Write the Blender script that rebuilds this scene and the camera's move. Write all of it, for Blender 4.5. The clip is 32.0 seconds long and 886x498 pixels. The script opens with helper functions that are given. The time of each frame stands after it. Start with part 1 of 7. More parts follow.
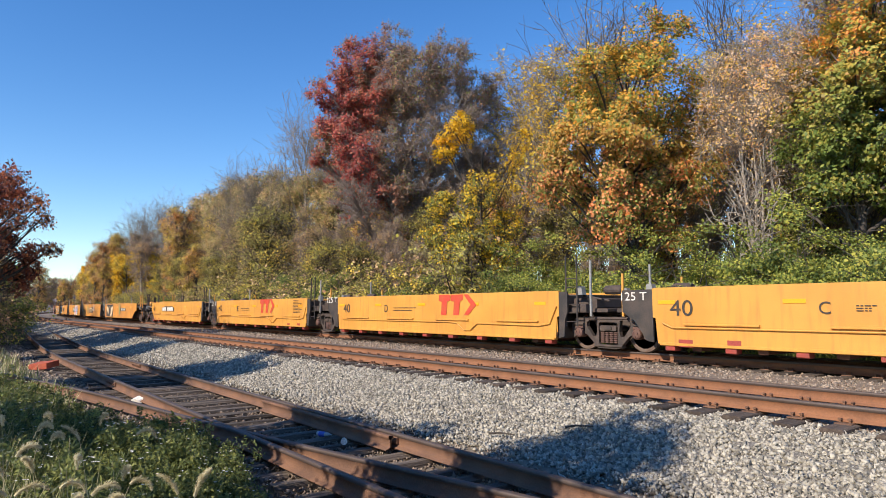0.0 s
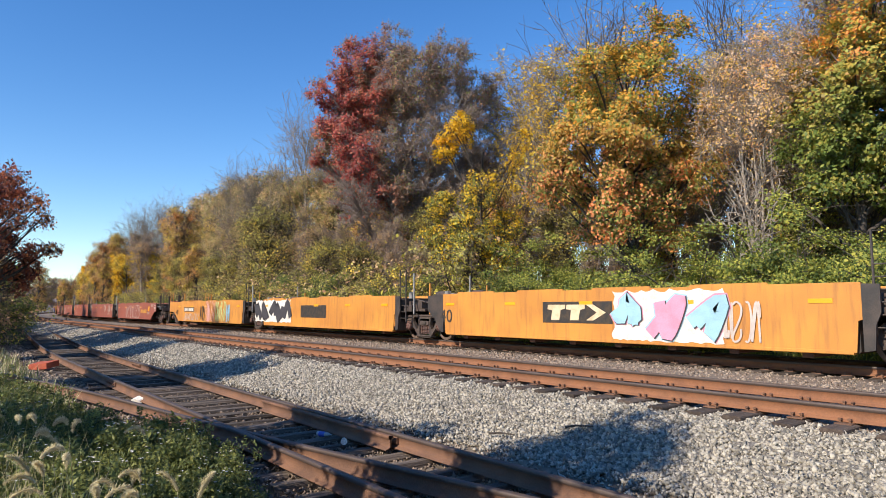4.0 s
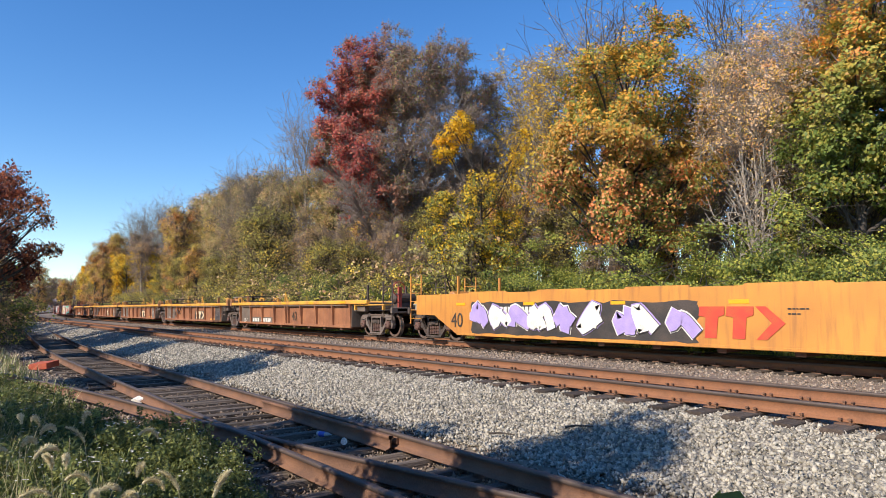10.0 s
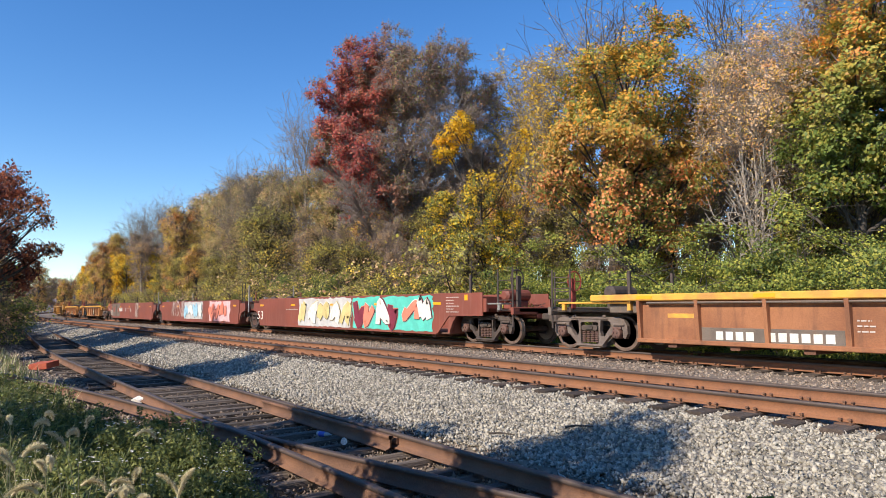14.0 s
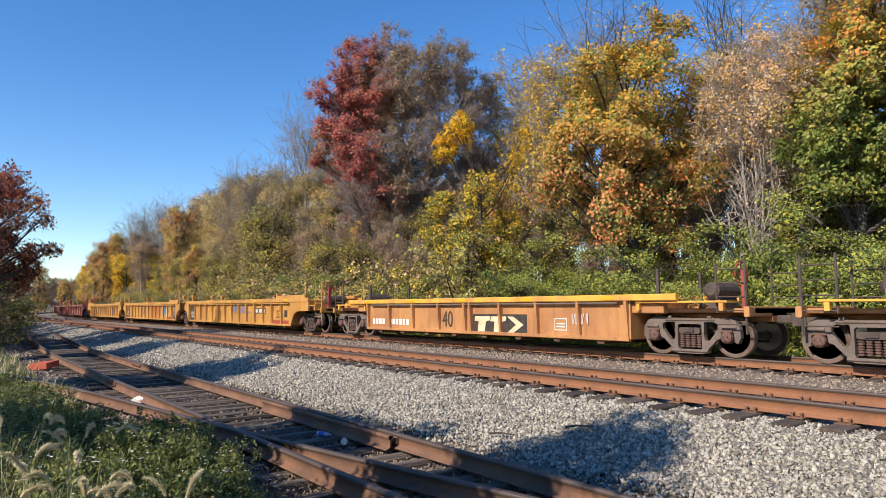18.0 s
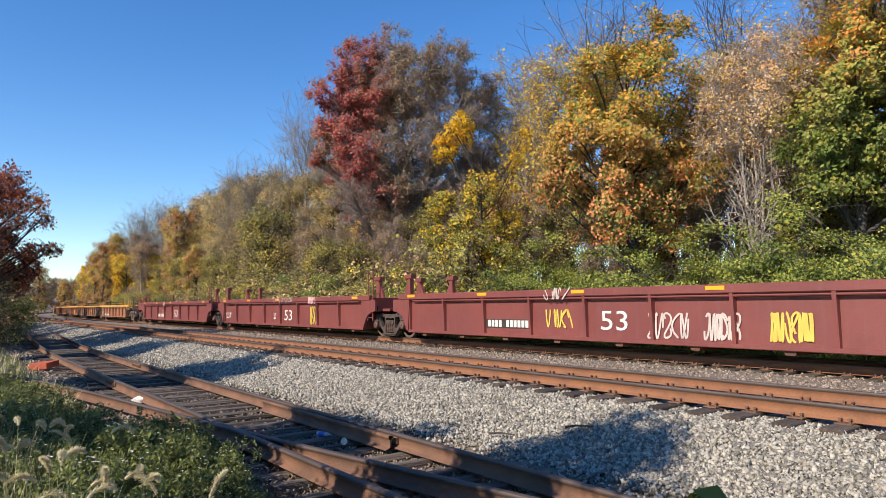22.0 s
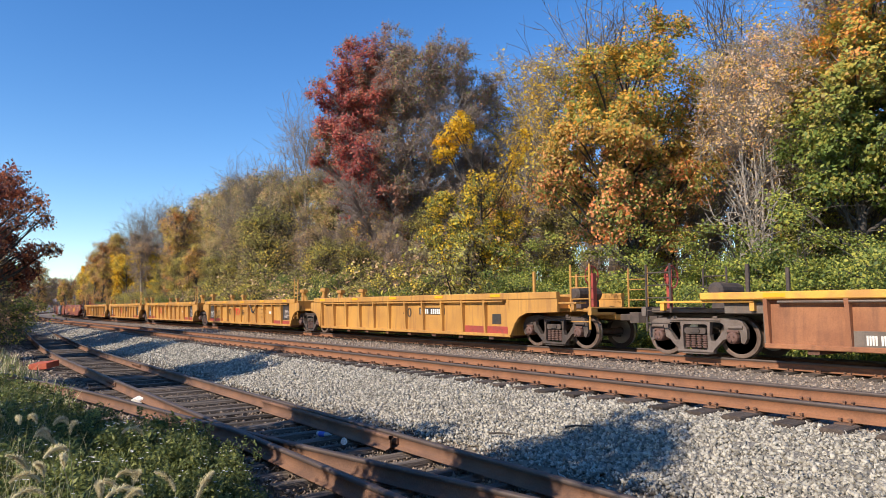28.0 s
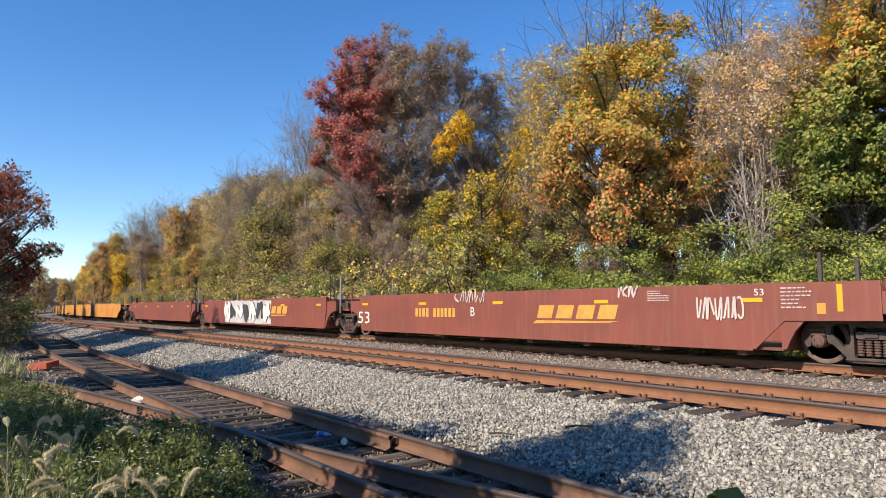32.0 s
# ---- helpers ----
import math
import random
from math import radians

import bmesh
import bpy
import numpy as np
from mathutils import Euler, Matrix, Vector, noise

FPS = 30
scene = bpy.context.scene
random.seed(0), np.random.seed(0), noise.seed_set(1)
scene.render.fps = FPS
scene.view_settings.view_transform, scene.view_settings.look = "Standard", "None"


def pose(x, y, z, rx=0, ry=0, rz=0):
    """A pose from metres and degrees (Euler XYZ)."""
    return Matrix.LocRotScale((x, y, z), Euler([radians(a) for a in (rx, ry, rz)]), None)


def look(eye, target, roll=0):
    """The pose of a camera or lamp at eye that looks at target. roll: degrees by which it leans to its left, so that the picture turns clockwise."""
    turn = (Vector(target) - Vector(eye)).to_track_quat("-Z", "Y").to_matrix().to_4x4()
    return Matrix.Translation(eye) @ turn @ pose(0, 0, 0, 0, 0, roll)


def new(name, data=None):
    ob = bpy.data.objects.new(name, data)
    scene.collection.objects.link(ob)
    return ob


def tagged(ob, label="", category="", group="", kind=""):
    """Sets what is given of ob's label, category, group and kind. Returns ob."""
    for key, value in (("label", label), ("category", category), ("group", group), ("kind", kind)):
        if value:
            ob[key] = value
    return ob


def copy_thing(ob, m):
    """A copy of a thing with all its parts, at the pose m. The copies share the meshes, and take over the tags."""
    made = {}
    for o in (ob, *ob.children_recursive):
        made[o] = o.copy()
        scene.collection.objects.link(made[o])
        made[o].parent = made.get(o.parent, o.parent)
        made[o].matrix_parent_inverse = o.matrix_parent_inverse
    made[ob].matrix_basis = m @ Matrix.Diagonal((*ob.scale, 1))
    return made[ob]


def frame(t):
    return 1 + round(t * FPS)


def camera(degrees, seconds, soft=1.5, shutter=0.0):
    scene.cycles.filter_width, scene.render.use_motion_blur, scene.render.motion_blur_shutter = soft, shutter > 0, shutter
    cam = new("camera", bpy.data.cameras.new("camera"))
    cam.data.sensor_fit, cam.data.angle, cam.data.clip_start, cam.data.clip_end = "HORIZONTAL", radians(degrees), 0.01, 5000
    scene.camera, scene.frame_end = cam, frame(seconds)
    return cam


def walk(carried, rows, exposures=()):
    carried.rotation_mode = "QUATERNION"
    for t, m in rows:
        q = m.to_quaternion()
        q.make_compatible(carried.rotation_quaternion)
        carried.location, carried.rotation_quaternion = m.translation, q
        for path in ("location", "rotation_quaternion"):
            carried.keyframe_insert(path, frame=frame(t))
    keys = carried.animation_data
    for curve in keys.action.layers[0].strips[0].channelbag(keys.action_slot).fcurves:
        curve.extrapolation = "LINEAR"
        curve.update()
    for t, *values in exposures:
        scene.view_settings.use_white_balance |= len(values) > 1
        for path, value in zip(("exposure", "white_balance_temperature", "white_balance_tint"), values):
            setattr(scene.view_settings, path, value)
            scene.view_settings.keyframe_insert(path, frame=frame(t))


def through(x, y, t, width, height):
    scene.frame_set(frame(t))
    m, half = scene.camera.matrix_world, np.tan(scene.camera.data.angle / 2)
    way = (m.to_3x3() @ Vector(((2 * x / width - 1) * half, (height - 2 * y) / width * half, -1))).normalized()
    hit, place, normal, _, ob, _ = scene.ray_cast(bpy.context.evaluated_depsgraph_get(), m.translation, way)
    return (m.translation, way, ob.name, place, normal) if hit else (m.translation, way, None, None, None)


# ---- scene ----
# ---------------------------------------------------------------- camera
CLIP = 32.0
EYE = Vector((0.0, 0.0, 1.088))
AIM, LIFT = radians(52.19), math.atan((547.0 - 441.0) / 1137.0)
WAY = Vector((-math.sin(AIM) * math.cos(LIFT), math.cos(AIM) * math.cos(LIFT), math.sin(LIFT)))
cam = camera(69.2, CLIP, soft=0.8)
walk(cam, [(0.0, look(EYE, EYE + WAY)), (CLIP, look(EYE, EYE + WAY))])

# ---------------------------------------------------------------- daylight
SUN_EL, SUN_AZ = radians(34), radians(175)      # azimuth clockwise from +Y
world = bpy.data.worlds.new("sky")
scene.world = world
world.use_nodes = True
wn = world.node_tree.nodes
sky = wn.new("ShaderNodeTexSky")
sky.sky_type, sky.sun_disc = "NISHITA", False
sky.sun_elevation, sky.sun_rotation = SUN_EL, SUN_AZ
sky.air_density, sky.dust_density, sky.ozone_density = 1.0, 0.0, 2.6
wn["Background"].inputs[1].default_value = 0.15
deepen = wn.new("ShaderNodeHueSaturation")
deepen.inputs["Hue"].default_value, deepen.inputs["Saturation"].default_value = 0.508, 1.30
world.node_tree.links.new(sky.outputs[0], deepen.inputs["Color"])
world.node_tree.links.new(deepen.outputs[0], wn["Background"].inputs[0])
sun = new("sun", bpy.data.lights.new("sun", "SUN"))
sun.data.energy, sun.data.angle, sun.data.color = 5.0, radians(0.53), (1.0, 0.895, 0.745)
toward_sun = Vector((math.sin(SUN_AZ) * math.cos(SUN_EL), math.cos(SUN_AZ) * math.cos(SUN_EL), math.sin(SUN_EL)))
sun.matrix_world = look(toward_sun * 60, (0, 0, 0))
scene.view_settings.exposure = 0.38

# ---------------------------------------------------------------- materials


def shade(name, base, rough=0.7, metal=0.0, other=None, scale=6.0, mix=0.5, fine=60.0, fine_mix=0.25, bump=0.15,
          bump_scale=40.0, streak=None, streak_mix=0.5, island=0.0, obj_rand=0.0, spec=0.5, stretch=(1, 1, 1)):
    """A procedural surface: base colour, blotches of a second colour, fine grain, vertical streaks and relief."""
    m = bpy.data.materials.new(name)
    m.use_nodes = True
    nt, n = m.node_tree, m.node_tree.nodes
    bsdf = n["Principled BSDF"]
    ln = nt.links.new
    bsdf.inputs["Roughness"].default_value = rough
    bsdf.inputs["Metallic"].default_value = metal
    bsdf.inputs["Specular IOR Level"].default_value = spec
    co = n.new("ShaderNodeTexCoord")
    mp = n.new("ShaderNodeMapping")
    mp.inputs["Scale"].default_value = stretch
    ln(co.outputs["Object"], mp.inputs[0])

    def noise_tex(sc, detail=4.0, vec=None):
        t = n.new("ShaderNodeTexNoise")
        t.inputs["Scale"].default_value, t.inputs["Detail"].default_value = sc, detail
        ln(vec or mp.outputs[0], t.inputs["Vector"])
        return t

    def ramp(sock, lo, hi):
        r = n.new("ShaderNodeMapRange")
        r.inputs["From Min"].default_value, r.inputs["From Max"].default_value = lo, hi
        ln(sock, r.inputs["Value"])
        return r.outputs[0]

    def blend(fac, a, b, how="MIX"):
        x = n.new("ShaderNodeMix")
        x.data_type, x.blend_type = "RGBA", how
        if isinstance(fac, float):
            x.inputs[0].default_value = fac
        else:
            ln(fac, x.inputs[0])
        for sock, v in ((x.inputs[6], a), (x.inputs[7], b)):
            if isinstance(v, tuple):
                sock.default_value = (*v, 1)
            else:
                ln(v, sock)
        return x.outputs[2]

    def times(sock, k):
        x = n.new("ShaderNodeMath")
        x.operation = "MULTIPLY"
        ln(sock, x.inputs[0])
        x.inputs[1].default_value = k
        return x.outputs[0]

    col = tuple(base)
    if other is not None:
        col = blend(times(ramp(noise_tex(scale).outputs[0], 0.42, 0.62), mix), col, tuple(other))
    if streak is not None:
        mp2 = n.new("ShaderNodeMapping")
        mp2.inputs["Scale"].default_value = (5.0, 5.0, 0.5)
        ln(co.outputs["Object"], mp2.inputs[0])
        col = blend(times(ramp(noise_tex(1.6, 6.0, mp2.outputs[0]).outputs[0], 0.5, 0.72), streak_mix), col, tuple(streak))
    g = noise_tex(fine, 3.0)
    dark = blend(ramp(g.outputs[0], 0.3, 0.7), (1 - fine_mix,) * 3, (1 + fine_mix,) * 3)
    col = blend(1.0, col, dark, "MULTIPLY")
    for amount, node, out in ((island, "ShaderNodeNewGeometry", "Random Per Island"), (obj_rand, "ShaderNodeObjectInfo", "Random")):
        if amount:
            gi = n.new(node)
            col = blend(1.0, col, blend(gi.outputs[out], (1 - amount,) * 3, (1 + amount,) * 3), "MULTIPLY")
    ln(col, bsdf.inputs["Base Color"]) if not isinstance(col, tuple) else None
    if bump:
        b = n.new("ShaderNodeBump")
        b.inputs["Strength"].default_value, b.inputs["Distance"].default_value = bump, 0.02
        ln(noise_tex(bump_scale, 5.0).outputs[0], b.inputs["Height"])
        ln(b.outputs[0], bsdf.inputs["Normal"])
    return m


def leafy(name, colours, low=None, clump=0.35, through=0.35, low_z=(3.0, 9.0), side=None, side_x=(0.0, 2.0)):
    """Leaves: each leaf takes one of the colours, leaning to one colour from clump to clump; low: colours of the lower crown; side: of the side towards -x."""
    m = bpy.data.materials.new(name)
    m.use_nodes = True
    nt, n = m.node_tree, m.node_tree.nodes
    ln = nt.links.new
    bsdf, out = n["Principled BSDF"], n["Material Output"]
    bsdf.inputs["Roughness"].default_value = 0.55
    bsdf.inputs["Specular IOR Level"].default_value = 0.3
    co, geo = n.new("ShaderNodeTexCoord"), n.new("ShaderNodeNewGeometry")
    tex = n.new("ShaderNodeTexNoise")
    tex.inputs["Scale"].default_value, tex.inputs["Detail"].default_value = clump, 2.0
    ln(co.outputs["Object"], tex.inputs["Vector"])

    def math_node(op, a, b):
        x = n.new("ShaderNodeMath")
        x.operation = op
        for sock, v in zip(x.inputs, (a, b)):
            if isinstance(v, (int, float)):
                sock.default_value = v
            else:
                ln(v, sock)
        return x.outputs[0]
    spread = math_node("MULTIPLY", math_node("SUBTRACT", tex.outputs[0], 0.5), 2.2)
    pick = math_node("ADD", math_node("MULTIPLY", geo.outputs["Random Per Island"], 0.62), math_node("ADD", spread, 0.19))

    def table(cs):
        r = n.new("ShaderNodeValToRGB")
        r.color_ramp.interpolation = "CONSTANT"
        e = r.color_ramp.elements
        while len(e) < len(cs):
            e.new(0.5)
        for i, c in enumerate(cs):
            e[i].position, e[i].color = i / len(cs), (*[min(0.88, 2.05 * v) for v in c], 1)
        ln(pick, r.inputs[0])
        return r.outputs[0]
    col = table(colours)
    sep = n.new("ShaderNodeSeparateXYZ")
    ln(co.outputs["Object"], sep.inputs[0])
    for cs, axis, lims in ((low, "Z", low_z), (side, "X", side_x)):
        if cs:
            mr = n.new("ShaderNodeMapRange")
            mr.inputs["From Min"].default_value, mr.inputs["From Max"].default_value = lims
            along = sep.outputs["Z"] if axis == "Z" else sep.outputs["X"]
            ln(math_node("ADD", along, math_node("MULTIPLY", spread, 2.5)), mr.inputs["Value"])
            x = n.new("ShaderNodeMix")
            x.data_type = "RGBA"
            ln(mr.outputs[0], x.inputs[0])
            ln(table(cs), x.inputs[6])
            ln(col, x.inputs[7])
            col = x.outputs[2]
    ln(col, bsdf.inputs["Base Color"])
    tr = n.new("ShaderNodeBsdfTranslucent")
    ln(col, tr.inputs[0])
    ms = n.new("ShaderNodeMixShader")
    ms.inputs[0].default_value = through
    ln(bsdf.outputs[0], ms.inputs[1])
    ln(tr.outputs[0], ms.inputs[2])
    ln(ms.outputs[0], out.inputs[0])
    return m


RUST, SOOT = (0.16, 0.065, 0.03), (0.03, 0.027, 0.025)
M = {
    "yellow": shade("yellow_paint", (0.61, 0.295, 0.052), 0.5, other=(0.53, 0.23, 0.04), scale=0.8, mix=0.6, streak=(0.33, 0.14, 0.04), streak_mix=0.45, fine_mix=0.08, bump=0.05),
    "orange": shade("faded_orange_paint", (0.60, 0.26, 0.045), 0.55, other=(0.47, 0.19, 0.04), scale=0.7, mix=0.8, streak=(0.25, 0.10, 0.04), streak_mix=0.55, fine_mix=0.1, bump=0.06),
    "gold": shade("golden_yellow_paint", (0.50, 0.25, 0.055), 0.55, other=(0.37, 0.175, 0.045), scale=0.8, mix=0.75, streak=(0.26, 0.12, 0.045), streak_mix=0.7, fine_mix=0.08, bump=0.05),
    "dusty": shade("dusty_ochre_paint", (0.46, 0.215, 0.075), 0.7, other=(0.33, 0.14, 0.055), scale=0.9, mix=0.8, streak=(0.24, 0.10, 0.04), streak_mix=0.6, fine_mix=0.12, bump=0.08),
    "rust": shade("rusted_brown_steel", (0.33, 0.135, 0.06), 0.8, other=(0.22, 0.085, 0.04), scale=1.1, mix=0.8, streak=(0.13, 0.06, 0.035), streak_mix=0.6, fine_mix=0.2, bump=0.12),
    "chord": shade("weathered_yellow_chord", (0.72, 0.36, 0.05), 0.55, other=(0.40, 0.19, 0.06), scale=2.2, mix=0.7, fine_mix=0.12, bump=0.06),
    "oxide": shade("oxide_red_paint", (0.27, 0.072, 0.042), 0.6, other=(0.22, 0.062, 0.04), scale=0.8, mix=0.7, streak=(0.33, 0.13, 0.09), streak_mix=0.35, fine_mix=0.1, bump=0.05),
    "brown": shade("brown_oxide_paint", (0.22, 0.058, 0.036), 0.6, other=(0.17, 0.05, 0.033), scale=0.8, mix=0.7, streak=(0.27, 0.12, 0.09), streak_mix=0.35, fine_mix=0.1, bump=0.05),
    "maroon": shade("maroon_paint", (0.20, 0.052, 0.043), 0.5, other=(0.16, 0.043, 0.038), scale=0.8, mix=0.7, streak=(0.2, 0.09, 0.08), streak_mix=0.3, fine_mix=0.1, bump=0.05),
    "black": shade("worn_black_paint", (0.035, 0.03, 0.028), 0.6, other=(0.10, 0.07, 0.055), scale=2.0, mix=0.5, bump=0.05),
    "grey": shade("dull_grey_brown_paint", (0.16, 0.125, 0.10), 0.75, other=(0.10, 0.075, 0.06), scale=2.0, mix=0.7, streak=(0.22, 0.12, 0.07), streak_mix=0.4, bump=0.06),
    # greasy gear, darkened further for the shade beneath the cars
    "grime": shade("shade_darkened_greasy_gear", (0.080, 0.056, 0.045), 0.75, other=(0.036, 0.028, 0.025), scale=5.0, mix=0.7, fine_mix=0.2, bump=0.15),
    "pale_gear": shade("dusty_running_gear", (0.155, 0.118, 0.10), 0.8, other=(0.10, 0.07, 0.055), scale=4.0, mix=0.7, fine_mix=0.2, bump=0.15),
    "wheel": shade("wheel_steel", (0.15, 0.10, 0.075), 0.6, 0.3, other=(0.08, 0.05, 0.04), scale=6.0, mix=0.6, bump=0.08),
    "tread": shade("bright_wheel_tread", (0.45, 0.40, 0.36), 0.3, 0.9, fine_mix=0.1, bump=0.02),
    "steel": shade("galvanised_steel", (0.42, 0.40, 0.37), 0.5, 0.6, other=(0.30, 0.27, 0.24), bump=0.04),
    "inside": shade("rusty_well_inside", (0.14, 0.06, 0.035), 0.85, other=(0.08, 0.04, 0.03), scale=1.5, mix=0.7, bump=0.1),
    "white": shade("white_marking_paint", (0.72, 0.68, 0.62), 0.6, other=(0.45, 0.38, 0.32), scale=5, mix=0.35, bump=0.0),
    "ink": shade("black_marking_paint", (0.03, 0.027, 0.025), 0.6, other=(0.12, 0.07, 0.03), scale=6, mix=0.35, bump=0.0),
    "red": shade("red_marking_paint", (0.55, 0.055, 0.03), 0.55, other=(0.42, 0.10, 0.03), scale=4, mix=0.5, bump=0.0),
    "amber": shade("amber_reflector", (0.85, 0.36, 0.015), 0.35, fine_mix=0.05, bump=0.0),
    "jackred": shade("dull_red_pad_paint", (0.33, 0.05, 0.035), 0.6, other=(0.20, 0.05, 0.035), scale=5, mix=0.6, bump=0.0),
    "cream": shade("cream_logo_paint", (0.72, 0.55, 0.36), 0.6, other=(0.5, 0.3, 0.15), scale=5, mix=0.5, bump=0.0),
    "logo_gold": shade("faded_gold_paint", (0.62, 0.30, 0.05), 0.6, other=(0.4, 0.15, 0.05), scale=5, mix=0.4, bump=0.0),
    "rail": shade("rusty_rail_web", (0.24, 0.102, 0.048), 0.85, other=(0.165, 0.072, 0.038), scale=3.0, mix=0.6, fine_mix=0.15, bump=0.1, bump_scale=80),
    "railtop": shade("worn_rail_head", (0.11, 0.08, 0.068), 0.6, 0.2, other=(0.08, 0.055, 0.045), scale=2.0, mix=0.6, fine_mix=0.12, bump=0.03),
    "oldrail": shade("old_siding_rail", (0.19, 0.095, 0.055), 0.85, other=(0.11, 0.058, 0.038), scale=2.0, mix=0.8, fine_mix=0.2, bump=0.15, bump_scale=60),
    "maintie": shade("dark_timber_tie", (0.060, 0.043, 0.034), 0.9, other=(0.12, 0.09, 0.07), scale=1.5, mix=0.7, fine=25, fine_mix=0.35, bump=0.6, bump_scale=12, obj_rand=0.4, stretch=(9, 0.7, 9)),
    "tie": shade("weathered_timber_tie", (0.075, 0.055, 0.043), 0.9, other=(0.17, 0.135, 0.105), scale=1.5, mix=0.7, fine=25, fine_mix=0.35, bump=0.6, bump_scale=12, obj_rand=0.45, stretch=(9, 0.7, 9)),
    "stone": shade("ballast_stone", (0.34, 0.305, 0.25), 0.9, other=(0.265, 0.235, 0.19), scale=9, mix=0.6, fine=90, fine_mix=0.15, bump=0.1, island=0.55),
    "dirtstone": shade("brown_ballast_stone", (0.27, 0.215, 0.165), 0.9, other=(0.20, 0.13, 0.09), scale=7, mix=0.6, fine=90, fine_mix=0.2, bump=0.1, island=0.5),
    "tiegravel": shade("dark_brown_gravel", (0.23, 0.17, 0.125), 0.9, other=(0.12, 0.09, 0.07), scale=7, mix=0.6, fine=90, fine_mix=0.2, bump=0.1, island=0.6),
    "cinder": shade("dark_cinder_stone", (0.085, 0.072, 0.062), 0.9, other=(0.14, 0.10, 0.075), scale=7, mix=0.6, fine=90, fine_mix=0.2, bump=0.1, island=0.55),
    # bark is kept darker to stand for the crown's shade on the trunks
    "bark": shade("tree_bark", (0.055, 0.043, 0.035), 0.9, other=(0.095, 0.078, 0.062), scale=3, mix=0.6, fine=20, fine_mix=0.3, bump=0.5, bump_scale=14, stretch=(4, 4, 0.8)),
    "twigbark": shade("grey_brown_twigs", (0.30, 0.235, 0.20), 0.9, other=(0.17, 0.13, 0.11), scale=2, mix=0.6, fine=20, fine_mix=0.25, bump=0.3, bump_scale=14),
    "whitebark": shade("silvery_pale_bark", (0.34, 0.285, 0.235), 0.9, other=(0.20, 0.165, 0.135), scale=3, mix=0.5, fine=20, fine_mix=0.2, bump=0.3, bump_scale=14),
    "palebark": shade("pale_grey_bark", (0.25, 0.21, 0.17), 0.9, other=(0.15, 0.125, 0.10), scale=3, mix=0.6, fine=20, fine_mix=0.25, bump=0.4, bump_scale=14, stretch=(4, 4, 0.8)),
}

# ---------------------------------------------------------------- mesh helpers


class Mesh:
    """Collects corners and faces of one part."""

    def __init__(self):
        self.v, self.f, self.m, self.slot = [], [], [], 0

    def add(self, verts, faces):
        o = len(self.v)
        self.v += [tuple(p) for p in verts]
        self.f += [tuple(o + i for i in f) for f in faces]
        self.m += [self.slot] * len(faces)
        return self

    def box(self, x0, x1, y0, y1, z0, z1, c=0.0):
        """A box, with its long edges chamfered by c."""
        x0, x1, y0, y1, z0, z1 = min(x0, x1), max(x0, x1), min(y0, y1), max(y0, y1), min(z0, z1), max(z0, z1)
        if c <= 0:
            v = [(x, y, z) for x in (x0, x1) for y in (y0, y1) for z in (z0, z1)]
            return self.add(v, [(0, 1, 3, 2), (4, 6, 7, 5), (0, 4, 5, 1), (2, 3, 7, 6), (0, 2, 6, 4), (1, 5, 7, 3)])
        size = (x1 - x0, y1 - y0, z1 - z0)
        axis = size.index(max(size))
        lim = [(x0, x1), (y0, y1), (z0, z1)]
        (a0, a1), (b0, b1) = [lim[i] for i in range(3) if i != axis]
        c = min(c, (a1 - a0) * 0.4, (b1 - b0) * 0.4)
        ring = [(a0 + c, b0), (a1 - c, b0), (a1, b0 + c), (a1, b1 - c), (a1 - c, b1), (a0 + c, b1), (a0, b1 - c), (a0, b0 + c)]
        return self.prism(ring, axis, *lim[axis])

    def prism(self, ring, axis, lo, hi):
        """A flat outline (its two other axes in order) drawn out along an axis."""
        def corner(p, h):
            q = list(p)
            q.insert(axis, h)
            return tuple(q)
        k = len(ring)
        v = [corner(p, lo) for p in ring] + [corner(p, hi) for p in ring]
        fs = [(i, (i + 1) % k, k + (i + 1) % k, k + i) for i in range(k)]
        return self.add(v, fs + [tuple(range(k - 1, -1, -1)), tuple(range(k, 2 * k))])

    def tube(self, path, r, n=8, taper=None, caps=True):
        """A round bar along a path of points."""
        path = [Vector(p) for p in path]
        rings = []
        for i, p in enumerate(path):
            d = (path[min(i + 1, len(path) - 1)] - path[max(i - 1, 0)]).normalized()
            side = d.cross(Vector((0, 0, 1)))
            side = side.normalized() if side.length > 1e-3 else Vector((1, 0, 0))
            up = side.cross(d)
            rr = r if taper is None else r + (taper - r) * i / (len(path) - 1)
            rings.append([p + side * math.cos(6.28318 * j / n) * rr + up * math.sin(6.28318 * j / n) * rr for j in range(n)])
        v = [q for ring in rings for q in ring]
        f = [(a * n + j, a * n + (j + 1) % n, (a + 1) * n + (j + 1) % n, (a + 1) * n + j) for a in range(len(path) - 1) for j in range(n)]
        if caps:
            f += [tuple(range(n - 1, -1, -1)), tuple(range((len(path) - 1) * n, len(path) * n))]
        return self.add(v, f)

    def lathe(self, profile, n, centre, axis=1):
        """A profile of (radius, height) turned about an axis through centre."""
        v = []
        for r, h in profile:
            for j in range(n):
                a = 6.28318 * j / n
                q = [r * math.cos(a), r * math.sin(a)]
                q.insert(axis, h)
                v.append(tuple(q[i] + centre[i] for i in range(3)))
        k = len(profile)
        f = [(a * n + j, a * n + (j + 1) % n, (a + 1) * n + (j + 1) % n, (a + 1) * n + j) for a in range(k - 1) for j in range(n)]
        return self.add(v, f + [tuple(range(n)), tuple(range((k - 1) * n, k * n))])

